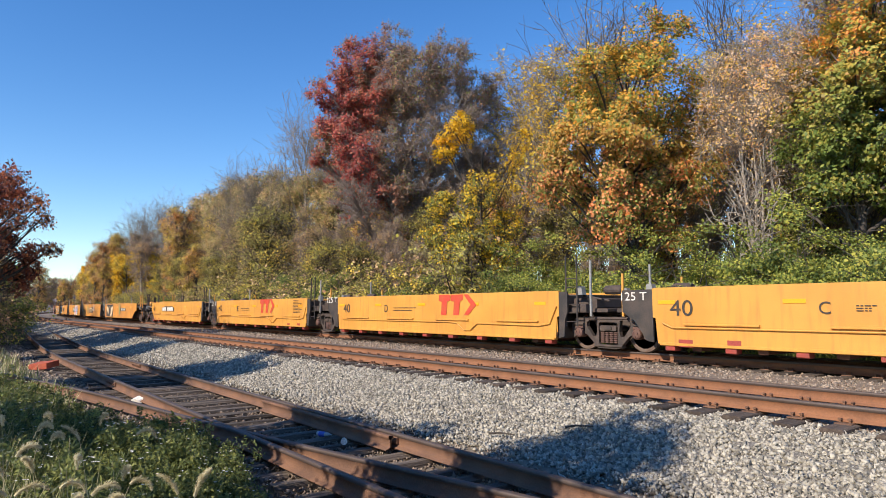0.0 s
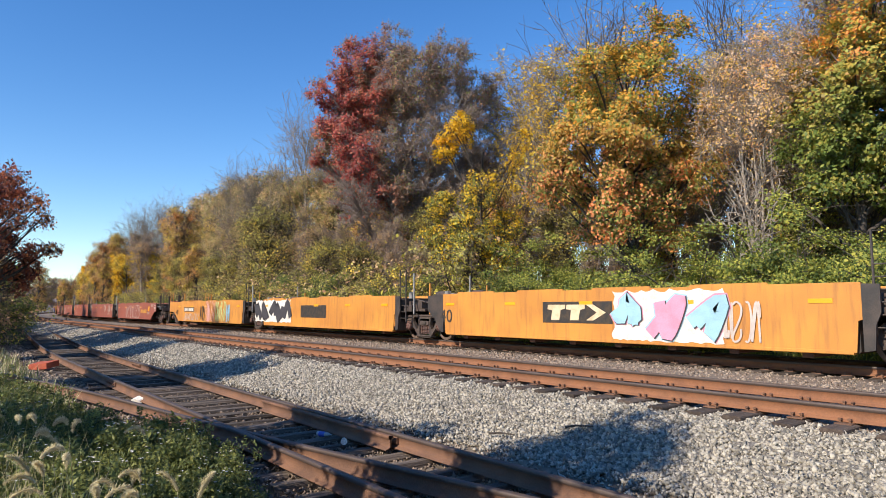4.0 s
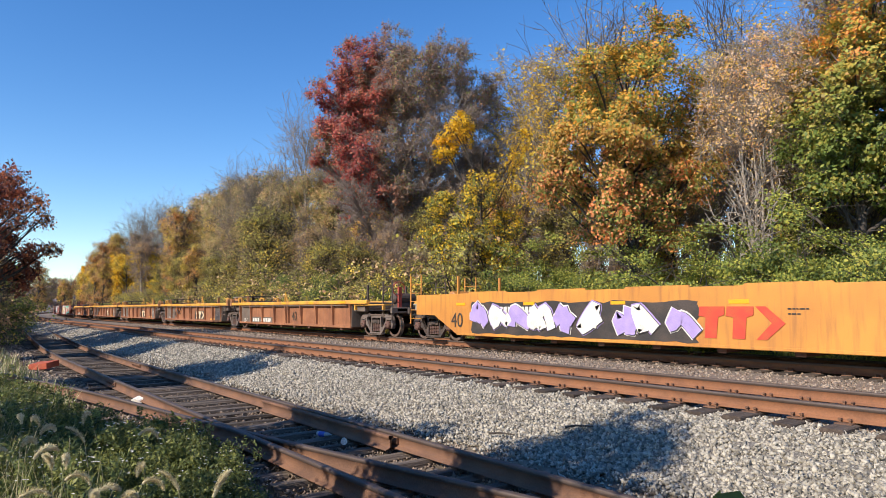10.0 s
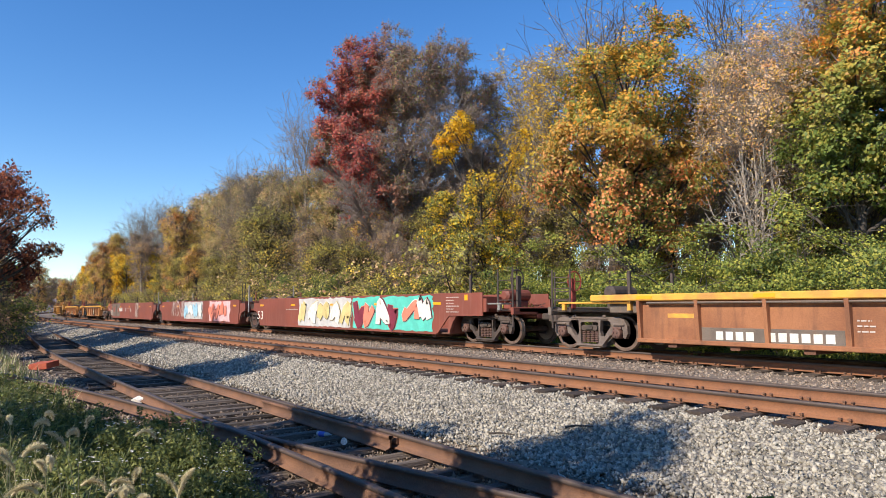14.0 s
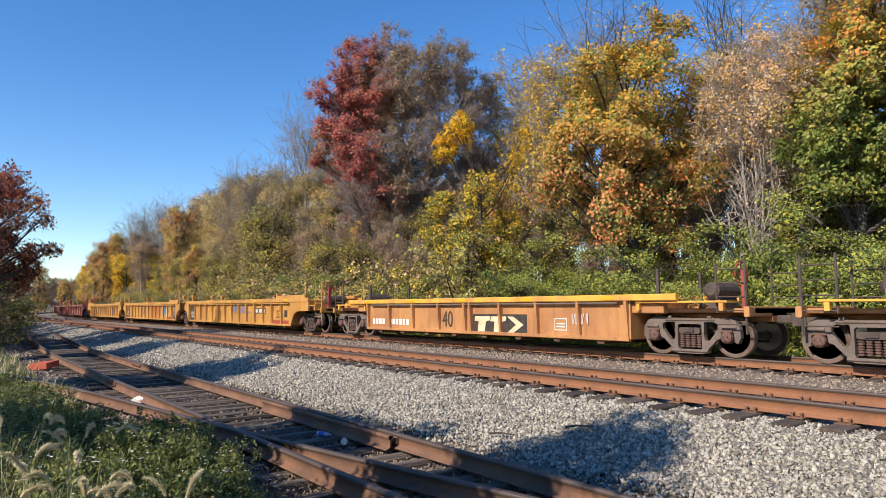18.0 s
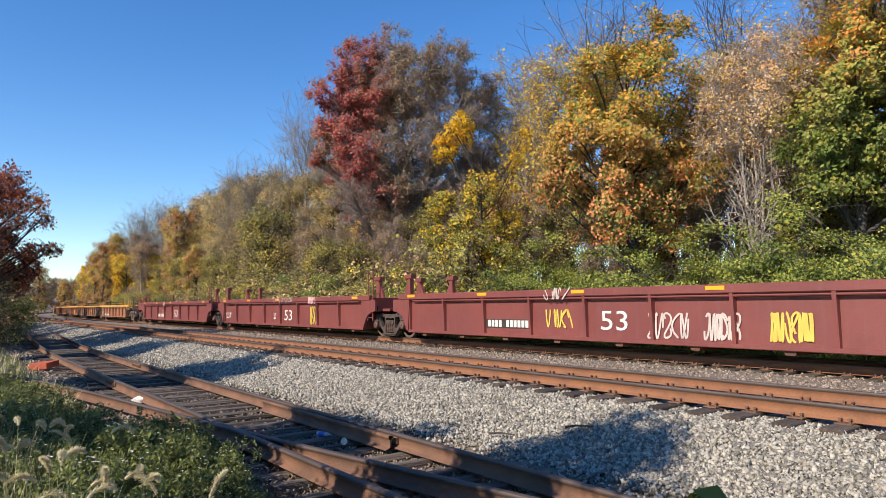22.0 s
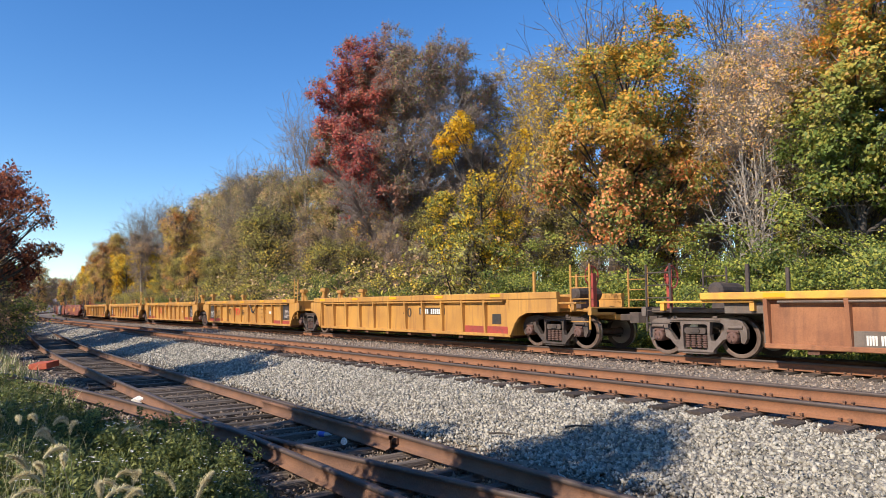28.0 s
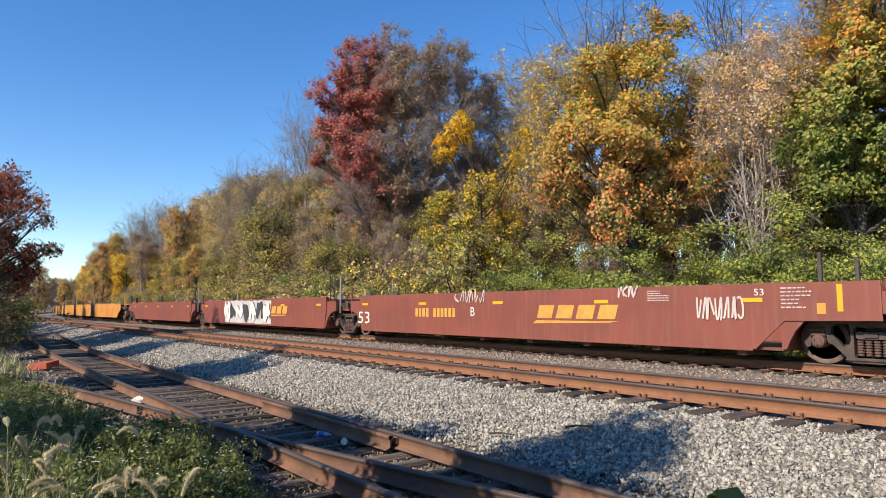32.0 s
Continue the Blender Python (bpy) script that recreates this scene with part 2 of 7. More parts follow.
    def data(self, name, *mats, smooth=False):
        me = bpy.data.meshes.new(name)
        me.from_pydata(self.v, [], self.f)
        for m in mats:
            me.materials.append(M[m] if isinstance(m, str) else m)
        if len(mats) > 1:
            me.polygons.foreach_set("material_index", self.m)
        bm = bmesh.new()
        bm.from_mesh(me)
        bmesh.ops.recalc_face_normals(bm, faces=bm.faces)
        bm.to_mesh(me)
        bm.free()
        if smooth:
            me.shade_smooth()
            me.set_sharp_from_angle(angle=radians(40))
        return me


def part(name, me, parent=None, m=None, label=""):
    """Links a mesh as one object under a thing or a part."""
    ob = new(name, me)
    ob.parent = parent
    if m is not None:
        ob.matrix_basis = m
    return tagged(ob, label)


def bulk(name, verts, faces, mats, mat_ids=None):
    """A mesh from arrays: verts (n, 3), faces (m, 3 or 4)."""
    me = bpy.data.meshes.new(name)
    k = faces.shape[1]
    me.vertices.add(len(verts))
    me.vertices.foreach_set("co", np.ascontiguousarray(verts, dtype=np.float32).ravel())
    me.loops.add(faces.size)
    me.loops.foreach_set("vertex_index", np.ascontiguousarray(faces, dtype=np.int32).ravel())
    me.polygons.add(len(faces))
    me.polygons.foreach_set("loop_start", np.arange(0, faces.size, k, dtype=np.int32))
    for m in mats:
        me.materials.append(M[m] if isinstance(m, str) else m)
    if mat_ids is not None:
        me.polygons.foreach_set("material_index", np.ascontiguousarray(mat_ids, dtype=np.int32))
    me.update(calc_edges=True)
    return me


# ---------------------------------------------------------------- the line's plan
# s runs along the line away from the camera (-x), off across it (+y, away from the camera).
MAIN_C, TRAIN_C, SIDE_C = 8.90, 14.72, 3.84
SIDE_Z = -0.46
GAUGE = 1.505
STEP = 0.5
S_TAB = np.arange(-780.0, 1150.0, STEP)
TURN = np.cumsum(np.clip((S_TAB - 46.7) / 45.6, 0, 1) / 785.0) * STEP
X_TAB, Y_TAB = np.cumsum(-np.cos(TURN)) * STEP, np.cumsum(np.sin(TURN)) * STEP
ZERO = int(np.argmin(abs(S_TAB)))
X_TAB, Y_TAB = X_TAB - X_TAB[ZERO], Y_TAB - Y_TAB[ZERO]


def on_line(s, off):
    """Place and heading at s, off."""
    x, y, a = (float(np.interp(s, S_TAB, t)) for t in (X_TAB, Y_TAB, TURN))
    return x + off * math.sin(a), y + off * math.cos(a), a


def siding_turn(u):
    """Heading of the siding at u metres along it."""
    return min(max(u - 20.5, 0), 15.0) / 250.0 + max(u - 60.0, 0) / 700.0


SIDE_TAB = [(0.0, 0.0, 0.0)]
for _i in range(1, 300):
    _x, _y, _a = SIDE_TAB[-1]
    _a = siding_turn(_i * 0.5)
    SIDE_TAB.append((_x - 0.5 * math.cos(_a), _y + 0.5 * math.sin(_a), _a))


def on_siding(u, off):
    if u <= 0:
        return -u, SIDE_C + off, 0.0
    i = min(int(u * 2), len(SIDE_TAB) - 2)
    k = u * 2 - i
    x, y, a = (SIDE_TAB[i][j] * (1 - k) + SIDE_TAB[i + 1][j] * k for j in range(3))
    return x + off * math.sin(a), SIDE_C + y + off * math.cos(a), a


LINE_BEND = np.interp(np.arange(-700.0, 60.0, 1.0), X_TAB[::-1], Y_TAB[::-1])


def across(x, y):
    """How far a place lies off the line's zero."""
    b = np.interp(x, np.arange(-700.0, 60.0, 1.0), LINE_BEND)
    a = np.interp(x, X_TAB[::-1], TURN[::-1])
    return (y - b) * np.cos(a)


def ground_z(x, y):
    """Height of the ground: bed of the two main tracks, shoulder, lower siding, verge and the wood's floor."""
    off = across(x, y)
    z = np.interp(off, [-60, -8, -2.5, 0.5, 2.0, 5.1, 5.9, 7.3, 7.6, 8.3, 16.0, 17.0, 18.2, 19.5, 30, 70], [0.4, -0.3, -0.62, -0.72, -0.74, -0.735, -0.63, -0.31, -0.285, -0.262, -0.262, -0.28, -0.45, -0.5, 0.6, 2.2])
    rise = np.clip((-x - 70.0) / 60.0, 0, 1)        # the siding climbs to the main line far off
    z = np.where(off < 7.5, z * (1 - rise) + np.maximum(z, -0.3) * rise, z)
    return z

# ---------------------------------------------------------------- ground
rng = np.random.default_rng(7)


def ground_material():
    m = shade("ground_earth", (0.19, 0.15, 0.11), 0.95, other=(0.11, 0.085, 0.06), scale=0.7, mix=0.8, fine=9, fine_mix=0.35, bump=0.6, bump_scale=14)
    return m


def build_ground():
    xs = np.concatenate([np.linspace(-3000, -320, 14), np.linspace(-300, -62, 60), np.linspace(-60, 30, 181), np.linspace(40, 3000, 24)])
    ys = np.concatenate([np.linspace(-3000, -80, 10), np.linspace(-60, -6, 20), np.linspace(-5, 26, 156), np.linspace(27, 120, 32), np.linspace(150, 3000, 12)])
    gx, gy = np.meshgrid(xs, ys, indexing="ij")
    gz = ground_z(gx, gy)
    far_off = np.clip((np.hypot(gx, gy) - 90) / 200, 0, 1)
    gz = gz * (1 - far_off) + far_off * -0.3
    bumps = np.array([noise.noise((x * 0.6, y * 0.6, 0)) for x, y in zip(gx.ravel(), gy.ravel())]).reshape(gx.shape)
    gz = gz + bumps * 0.04
    n, k = gx.shape
    idx = np.arange(n * k).reshape(n, k)
    faces = np.stack([idx[:-1, :-1], idx[1:, :-1], idx[1:, 1:], idx[:-1, 1:]], -1).reshape(-1, 4)
    ob = new("ground", bulk("ground", np.stack([gx, gy, gz], -1).reshape(-1, 3), faces, [ground_material()]))
    ob.data.shade_smooth()
    return tagged(ob, "dirt and cinder ground of a railway right of way", "ground", kind="structure")


build_ground()

OCTA_F = np.array([(0, 2, 4), (2, 1, 4), (1, 3, 4), (3, 0, 4), (2, 0, 5), (1, 2, 5), (3, 1, 5), (0, 3, 5)])


def stones(name, x, y, z, size, mat, label):
    """Broken stones, one squashed and turned octahedron each, in one object."""
    n = len(x)
    base = np.array([(1, 0, 0), (-1, 0, 0), (0, 1, 0), (0, -1, 0), (0, 0, 1), (0, 0, -1)], float)
    v = np.repeat(base[None], n, 0)
    v = v + rng.normal(0, 0.30, v.shape)
    v *= (size[:, None] * rng.uniform(0.55, 1.2, (n, 3)))[:, None, :]
    a, b = rng.uniform(0, 6.28, n), rng.uniform(-1.2, 1.2, n)
    ca, sa, cb, sb = np.cos(a), np.sin(a), np.cos(b), np.sin(b)
    vx, vy, vz = v[..., 0], v[..., 1], v[..., 2]
    vx, vz = vx * cb[:, None] - vz * sb[:, None], vx * sb[:, None] + vz * cb[:, None]
    vx, vy = vx * ca[:, None] - vy * sa[:, None], vx * sa[:, None] + vy * ca[:, None]
    v = np.stack([vx + x[:, None], vy + y[:, None], vz + z[:, None]], -1).reshape(-1, 3)
    f = (OCTA_F[None] + 6 * np.arange(n)[:, None, None]).reshape(-1, 3)
    return tagged(new(name, bulk(name, v, f, [mat])), label, "ballast", kind="stuff")


def scatter(n, s0, s1, o0, o1, power=1.0):
    """Places along the line, denser near the camera."""
    s = s0 + (s1 - s0) * rng.random(n) ** power
    off = rng.uniform(o0, o1, n)
    x = np.interp(s, S_TAB, X_TAB) + off * np.sin(np.interp(s, S_TAB, TURN))
    y = np.interp(s, S_TAB, Y_TAB) + off * np.cos(np.interp(s, S_TAB, TURN))
    return x, y, s, off


def bed_sheet(name, label, o0, o1, mat):
    """A strip of the stone bed along the line, just above the ground sheet."""
    ss, offs = np.concatenate([np.arange(-40, 60, 0.5), np.arange(60, 420, 3.0)]), np.linspace(o0, o1, 26)
    gs, go = np.meshgrid(ss, offs, indexing="ij")
    a = np.interp(gs, S_TAB, TURN)
    x, y = np.interp(gs, S_TAB, X_TAB) + go * np.sin(a), np.interp(gs, S_TAB, Y_TAB) + go * np.cos(a)
    z = ground_z(x, y) + 0.022 + rng.normal(0, 0.006, x.shape)
    n, k = x.shape
    i = np.arange(n * k).reshape(n, k)
    f = np.stack([i[:-1, :-1], i[1:, :-1], i[1:, 1:], i[:-1, 1:]], -1).reshape(-1, 4)
    return tagged(new(name, bulk(name, np.stack([x, y, z], -1).reshape(-1, 3), f, [mat])), label, "ballast", kind="structure")


def build_ballast():
    # darker than its stones: the shade in the gaps is put into the colour
    M["bed"] = shade("gap_shade_stone_bed", (0.22, 0.195, 0.165), 0.95, other=(0.10, 0.09, 0.078), scale=26, mix=0.8, fine=55, fine_mix=0.4, bump=1.0, bump_scale=30)
    M["brownbed"] = shade("brown_stone_bed", (0.24, 0.19, 0.145), 0.95, other=(0.12, 0.09, 0.07), scale=26, mix=0.8, fine=55, fine_mix=0.4, bump=1.0, bump_scale=30)
    bed_sheet("ballast_slope", "grey stone bed beside the main track, darkened as shaded gaps", 5.75, 7.9, "bed")
    bed_sheet("ballast_top", "brown-stained stone bed between the tracks", 7.904, 17.3, "brownbed")
    x, y, s, off = scatter(88000, -3, 75, 5.2, 8.05, 2.0)
    keep = rng.random(len(x)) < np.clip((off - 5.1) / 0.8, 0.15, 1)
    x, y, s = x[keep], y[keep], s[keep]
    stones("ballast_shoulder", x, y, ground_z(x, y) + rng.uniform(-0.004, 0.045, len(x)), rng.uniform(0.014, 0.035, len(x)) * (1 + s / 60), "stone", "pale grey crushed stone sloping below the main track")
    x, y, s, off = scatter(48000, -3, 16, 5.5, 8.0, 1.2)
    stones("ballast_near", x, y, ground_z(x, y) + rng.uniform(-0.004, 0.040, len(x)), rng.uniform(0.014, 0.036, len(x)), "stone", "pale grey crushed stone close by the siding")
    x, y, s, off = scatter(72000, -4, 60, 7.95, 17.4, 1.4)
    stones("ballast_bed", x, y, ground_z(x, y) + rng.uniform(0.0, 0.030, len(x)), rng.uniform(0.018, 0.040, len(x)) * (1 + s / 60), "dirtstone", "rust-stained grey ballast between the main tracks")
    x, y, s, off = scatter(34000, -3, 60, 1.0, 5.5, 1.8)
    stones("cinder_bed", x, y, ground_z(x, y) + rng.uniform(-0.01, 0.02, len(x)), rng.uniform(0.010, 0.030, len(x)) * (1 + s / 50), "cinder", "dark cinders and old gravel round the siding")
    x, y, s, off = scatter(14000, -2, 60, 2.4, 5.6, 1.6)
    keep = (noise_field(x * 0.7, y * 0.9) > 0.05)
    x, y, s = x[keep], y[keep], s[keep]
    xg, yg, sg, og = scatter(26000, -3, 24, 2.7, 5.0, 1.3)
    stones("tie_gravel", xg, yg, ground_z(xg, yg) + rng.uniform(0.0, 0.045, len(xg)), rng.uniform(0.010, 0.030, len(xg)), "tiegravel", "dark brown gravel filling the spaces between decayed ties")
    xv, yv, sv, ov = scatter(12000, 11, 48, -1.0, 3.0, 1.4)
    stones("verge_rubble", xv, yv, ground_z(xv, yv) + rng.uniform(-0.01, 0.03, len(xv)), rng.uniform(0.015, 0.045, len(xv)) * (1 + sv / 60), "dirtstone", "pale rubble and leaf litter on the verge")
    stones("siding_gravel", x, y, ground_z(x, y) + rng.uniform(-0.005, 0.02, len(x)), rng.uniform(0.012, 0.032, len(x)) * (1 + s / 60), "dirtstone", "brown weathered gravel among the siding ties")


def noise_field(x, y):
    return np.array([noise.noise((float(p), float(q), 3.0)) for p, q in zip(x, y)])


# ---------------------------------------------------------------- tracks
RAIL_WEB = [(-0.07, -0.178), (0.07, -0.178), (0.07, -0.166), (0.022, -0.15), (0.009, -0.135), (0.009, -0.05), (0.034, -0.036), (0.036, -0.006), (0.028, 0.0), (-0.028, 0.0), (-0.036, -0.006), (-0.034, -0.036), (-0.009, -0.05), (-0.009, -0.135), (-0.022, -0.15), (-0.07, -0.166)]


def rail(name, places, z, web, top, parent=None, label=""):
    """A rail swept along places (x, y, heading)."""
    k = len(RAIL_WEB)
    v, f, ids = [], [], []
    for x, y, a in places:
        v += [(x + o * math.sin(a), y + o * math.cos(a), z + h) for o, h in RAIL_WEB]
    for i in range(len(places) - 1):
        for j in range(k):
            f.append((i * k + j, i * k + (j + 1) % k, (i + 1) * k + (j + 1) % k, (i + 1) * k + j))
            ids.append(1 if j in (6, 7, 8, 9, 10, 11) else 0)
    f2 = np.array(f)
    return part(name, bulk(name, np.array(v), f2, [web, top], ids), parent, label=label)


def tie_mesh(seed, length=2.6, wide=1.0, rough=0.0, wood="tie"):
    r = random.Random(seed)
    b = Mesh()
    ring = []
    for yy, zz in ((-0.115, -0.17), (0.115, -0.17), (0.12, -0.02), (0.10, 0.0), (-0.10, 0.0), (-0.12, -0.02)):
        ring.append((yy * wide + r.uniform(-0.008, 0.008) - rough * r.random(), zz + r.uniform(-0.006, 0.004) - rough * r.random() * 0.8))
    b.prism([(x, z) for x, z in ring], 1, -length / 2 + r.uniform(-0.06, 0.06), length / 2 + r.uniform(-0.06, 0.06))
    return b.data("tie", wood)


TIES = [tie_mesh(i, wood="maintie") for i in range(6)]
OLD_TIES = [tie_mesh(20 + i, 2.45, 0.66 + 0.05 * (i % 3), 0.03) for i in range(6)]


def plate_mesh():
    b = Mesh()
    b.box(-0.09, 0.09, -0.17, 0.17, 0.0, 0.016, 0.004)
    for x, y in ((-0.05, -0.095), (0.05, -0.095), (-0.05, 0.095), (0.05, 0.095)):
        b.box(x - 0.011, x + 0.011, y - 0.011, y + 0.011, 0.012, 0.06)
        b.box(x - 0.018, x + 0.018, y - 0.022, y + 0.022, 0.045, 0.062)
    return b


def build_main(name, centre, label, proud):
    track = tagged(new(name), label, "railway track", kind="structure")
    ss = list(np.arange(-760, -20, 40)) + list(np.arange(-20, 700, 4))
    for side in (-1, 1):
        rail("rail", [on_line(s, centre + side * GAUGE / 2) for s in ss], 0.0, "rail", "railtop", track)
    v, f, n = [], [], 0
    b = plate_mesh()
    base = np.array(b.v)
    r = random.Random(3)
    for i in range(230):
        s = -6 + i * 0.53 + r.uniform(-0.03, 0.03)
        x, y, a = on_line(s, centre)
        part("tie", TIES[i % 6], track, pose(x, y, -0.196 + proud + r.uniform(-0.012, 0.006), 0, 0, -math.degrees(a) + r.uniform(-0.8, 0.8)))
        if s < 70:
            for side in (-1, 1):
                px, py, pa = on_line(s, centre + side * GAUGE / 2)
                rot = np.array([[math.cos(pa), math.sin(pa), 0], [-math.sin(pa), math.cos(pa), 0], [0, 0, 1]])
                v.append(base @ rot.T + (px, py, -0.196 + proud))
                f += [tuple(q + n for q in face) for face in b.f]
                n += len(base)
    me = bpy.data.meshes.new("rail_fastening")
    me.from_pydata(np.concatenate(v).tolist(), [], f)
    me.materials.append(M["oldrail"])
    tagged(part("rail_fastening", me, track), "rusty tie plates and spikes", kind="stuff")
    return track


def build_siding():
    track = tagged(new("siding_track"), "rusty disused siding track with decayed ties and a switch frog", "railway track", kind="structure")
    us = list(np.arange(-40, 120, 1.5))
    for side in (-1, 1):
        rail("rail", [on_siding(u, side * GAUGE / 2) for u in us], SIDE_Z, "oldrail", "railtop", track)
    # the branching rail that crosses the near rail at the frog
    xs = np.linspace(-19.0, -0.5, 30)
    ys = np.interp(xs, [-19.0, -14.1, -11.8, -8.4, -4.2, -0.5], [1.30, 2.26, 2.64, 3.06, 3.90, 4.56])
    ys = np.convolve(np.pad(ys, 3, mode="reflect", reflect_type="odd"), np.ones(7) / 7, "valid")
    pts = [(float(x), float(y), -0.17) for x, y in zip(xs, ys)]
    rail("rail", pts, SIDE_Z - 0.004, "oldrail", "railtop", track, "rusty branching rail through the frog")
    # guard rail, joint bars, rail braces
    rail("guard_rail", [on_siding(u, GAUGE / 2 - 0.13) for u in np.arange(6.8, 11.0, 0.4)], SIDE_Z - 0.012, "oldrail", "oldrail", track, "short rusty guard rail beside the running rail")
    b = Mesh()
    b.box(-0.45, 0.45, -0.03, 0.0, -0.13, -0.045, 0.008)
    for i in range(6):
        b.lathe([(0.018, -0.055), (0.018, -0.03)], 6, (-0.36 + i * 0.145, 0, -0.09), 1)
    jb = b.data("joint_bar", "oldrail")
    for u, o in ((7.25, GAUGE / 2), (20.5, GAUGE / 2), (4.6, -GAUGE / 2), (16.0, -GAUGE / 2)):
        x, y, a = on_siding(u, o - 0.012)
        part("joint_bar", jb, track, pose(x, y, SIDE_Z, 0, 0, -math.degrees(a)))
    r = random.Random(5)
    for i in range(180):
        u = 1.5 + i * 0.47 + r.uniform(-0.10, 0.10)
        x, y, a = on_siding(u, r.uniform(-0.12, 0.12))
        part("tie", OLD_TIES[i % 6], track, pose(x, y + 0.06, SIDE_Z - 0.180 + r.uniform(-0.035, 0.0), r.uniform(-0.6, 0.6), 0, -math.degrees(a) + r.uniform(-3, 3)))
    return track


build_main("main_track", MAIN_C, "empty main track on ballast with rusty-sided rails", 0.0)
build_main("train_track", TRAIN_C, "main track on ballast under the passing freight train", 0.0)
build_siding()
build_ballast()

# ---------------------------------------------------------------- the train
SPEED = 22.05           # metres a second, towards +x
W = 1.50               # half width of a car
HALF = 1.62            # a truck's half length


def pierced(outer, holes, y0, y1):
    """A plate with openings: outlines in x and z, thickness along y."""
    bm = bmesh.new()
    edges = []
    for ring in [outer] + holes:
        vs = [bm.verts.new((x, y0, z)) for x, z in ring]
        edges += [bm.edges.new((vs[i], vs[(i + 1) % len(vs)])) for i in range(len(vs))]
    bmesh.ops.triangle_fill(bm, use_beauty=True, use_dissolve=False, edges=edges)
    grown = bmesh.ops.extrude_face_region(bm, geom=list(bm.faces))
    bmesh.ops.translate(bm, vec=(0, y1 - y0, 0), verts=[e for e in grown["geom"] if isinstance(e, bmesh.types.BMVert)])
    bm.verts.index_update()
    b = Mesh()
    b.add([tuple(v.co) for v in bm.verts], [tuple(v.index for v in f.verts) for f in bm.faces])
    bm.free()
    return b


def truck_meshes(mat):
    """Side frame (towards -y), bolster with springs, wheelset; a truck's centre is its origin, z from the rail head."""
    half = [(0.50, 0.88), (0.95, 0.875), (1.10, 0.82), (1.20, 0.66), (1.21, 0.46), (1.14, 0.33), (1.07, 0.36), (1.06, 0.56), (1.00, 0.63), (0.82, 0.63), (0.77, 0.56), (0.75, 0.43), (0.66, 0.40), (0.36, 0.09), (0.30, 0.07)]
    outer = half + [(-x, z) for x, z in reversed(half)]
    eye = [(0.37, 0.79), (0.60, 0.79), (0.69, 0.74), (0.69, 0.63), (0.49, 0.37), (0.39, 0.38), (0.35, 0.50)]
    nest = [(-0.28, 0.17), (0.28, 0.17), (0.30, 0.22), (0.30, 0.70), (0.26, 0.74), (-0.26, 0.74), (-0.30, 0.70), (-0.30, 0.22)]
    fr = pierced(outer, [eye, [(-x, z) for x, z in reversed(eye)], nest], -1.09, -0.97)
    fr.box(-0.44, 0.44, -1.12, -0.94, 0.09, 0.17, 0.03)
    fr.box(-0.62, 0.62, -1.115, -0.95, 0.81, 0.86, 0.02)
    for sx in (-1, 1):
        fr.box(sx * 0.80, sx * 1.12, -1.13, -0.94, 0.64, 0.72, 0.03)
        fr.box(sx * 0.5 - 0.05, sx * 0.5 + 0.05, -1.11, -1.07, 0.86, 0.93, 0.01)
    cap = Mesh()
    cap.lathe([(0.085, -1.20), (0.125, -1.17), (0.135, -1.12), (0.135, -0.95)], 14, (0, 0, 0.46), 1)
    cap.box(-0.13, 0.13, -1.13, -0.97, 0.56, 0.63, 0.02)
    for k in range(3):
        a = 2.09 * k + 0.5
        cap.lathe([(0.02, -1.225), (0.02, -1.18)], 6, (0.06 * math.cos(a), 0, 0.46 + 0.06 * math.sin(a)), 1)
    sp = Mesh()
    prof = []
    for k in range(6):
        prof += [(0.045, k * 0.05), (0.062, k * 0.05 + 0.014), (0.062, k * 0.05 + 0.03), (0.045, k * 0.05 + 0.044)]
    sp.lathe(prof, 10, (0, -1.03, 0.20), 2)
    bo = Mesh()
    bo.box(-0.26, 0.26, -1.10, 1.10, 0.52, 0.66, 0.03)
    bo.box(-0.12, 0.12, -1.13, 1.13, 0.55, 0.63, 0.02)
    bo.box(-0.28, 0.28, -0.5, 0.5, 0.5, 0.78, 0.05)
    bo.box(-1.0, 1.0, -0.62, -0.55, 0.30, 0.36, 0.01)
    bo.box(-1.0, 1.0, 0.55, 0.62, 0.30, 0.36, 0.01)
    wh = Mesh()
    wh.lathe([(0.08, -0.95), (0.085, 0.95)], 12, (0, 0, 0), 1)
    for sy in (-1, 1):
        wh.slot = 0
        prof = [(0.12, 0.845), (0.13, 0.80), (0.30, 0.775), (0.375, 0.82), (0.455, 0.82), (0.46, 0.815)]
        back = [(0.462, 0.725), (0.485, 0.70), (0.48, 0.685), (0.38, 0.685), (0.30, 0.73), (0.12, 0.70)]
        wh.lathe([(r, sy * h) for r, h in prof], 28, (0, 0, 0), 1)
        wh.slot = 1
        wh.lathe([(0.46, sy * 0.815), (0.462, sy * 0.725), (0.485, sy * 0.70)], 28, (0, 0, 0), 1)
        wh.slot = 0
        wh.lathe([(r, sy * h) for r, h in back], 28, (0, 0, 0), 1)
    return fr.data("side_frame", mat, smooth=False), sp.data("spring", "bearing"), bo.data("bolster", "grime"), wh.data("wheelset", "wheel", "tread", smooth=True), cap.data("bearing_cap", "bearing")


M["bearing"] = shade("rust_red_bearing_steel", (0.135, 0.068, 0.052), 0.75, other=(0.075, 0.042, 0.034), scale=9, mix=0.7, fine_mix=0.2, bump=0.1)
FRAME_D, SPRING_D, BOLSTER_D, WHEEL_D, CAP_D = truck_meshes("grime")
FRAME_P = FRAME_D.copy()
FRAME_P.materials[0] = M["pale_gear"]
WHEELSETS = []
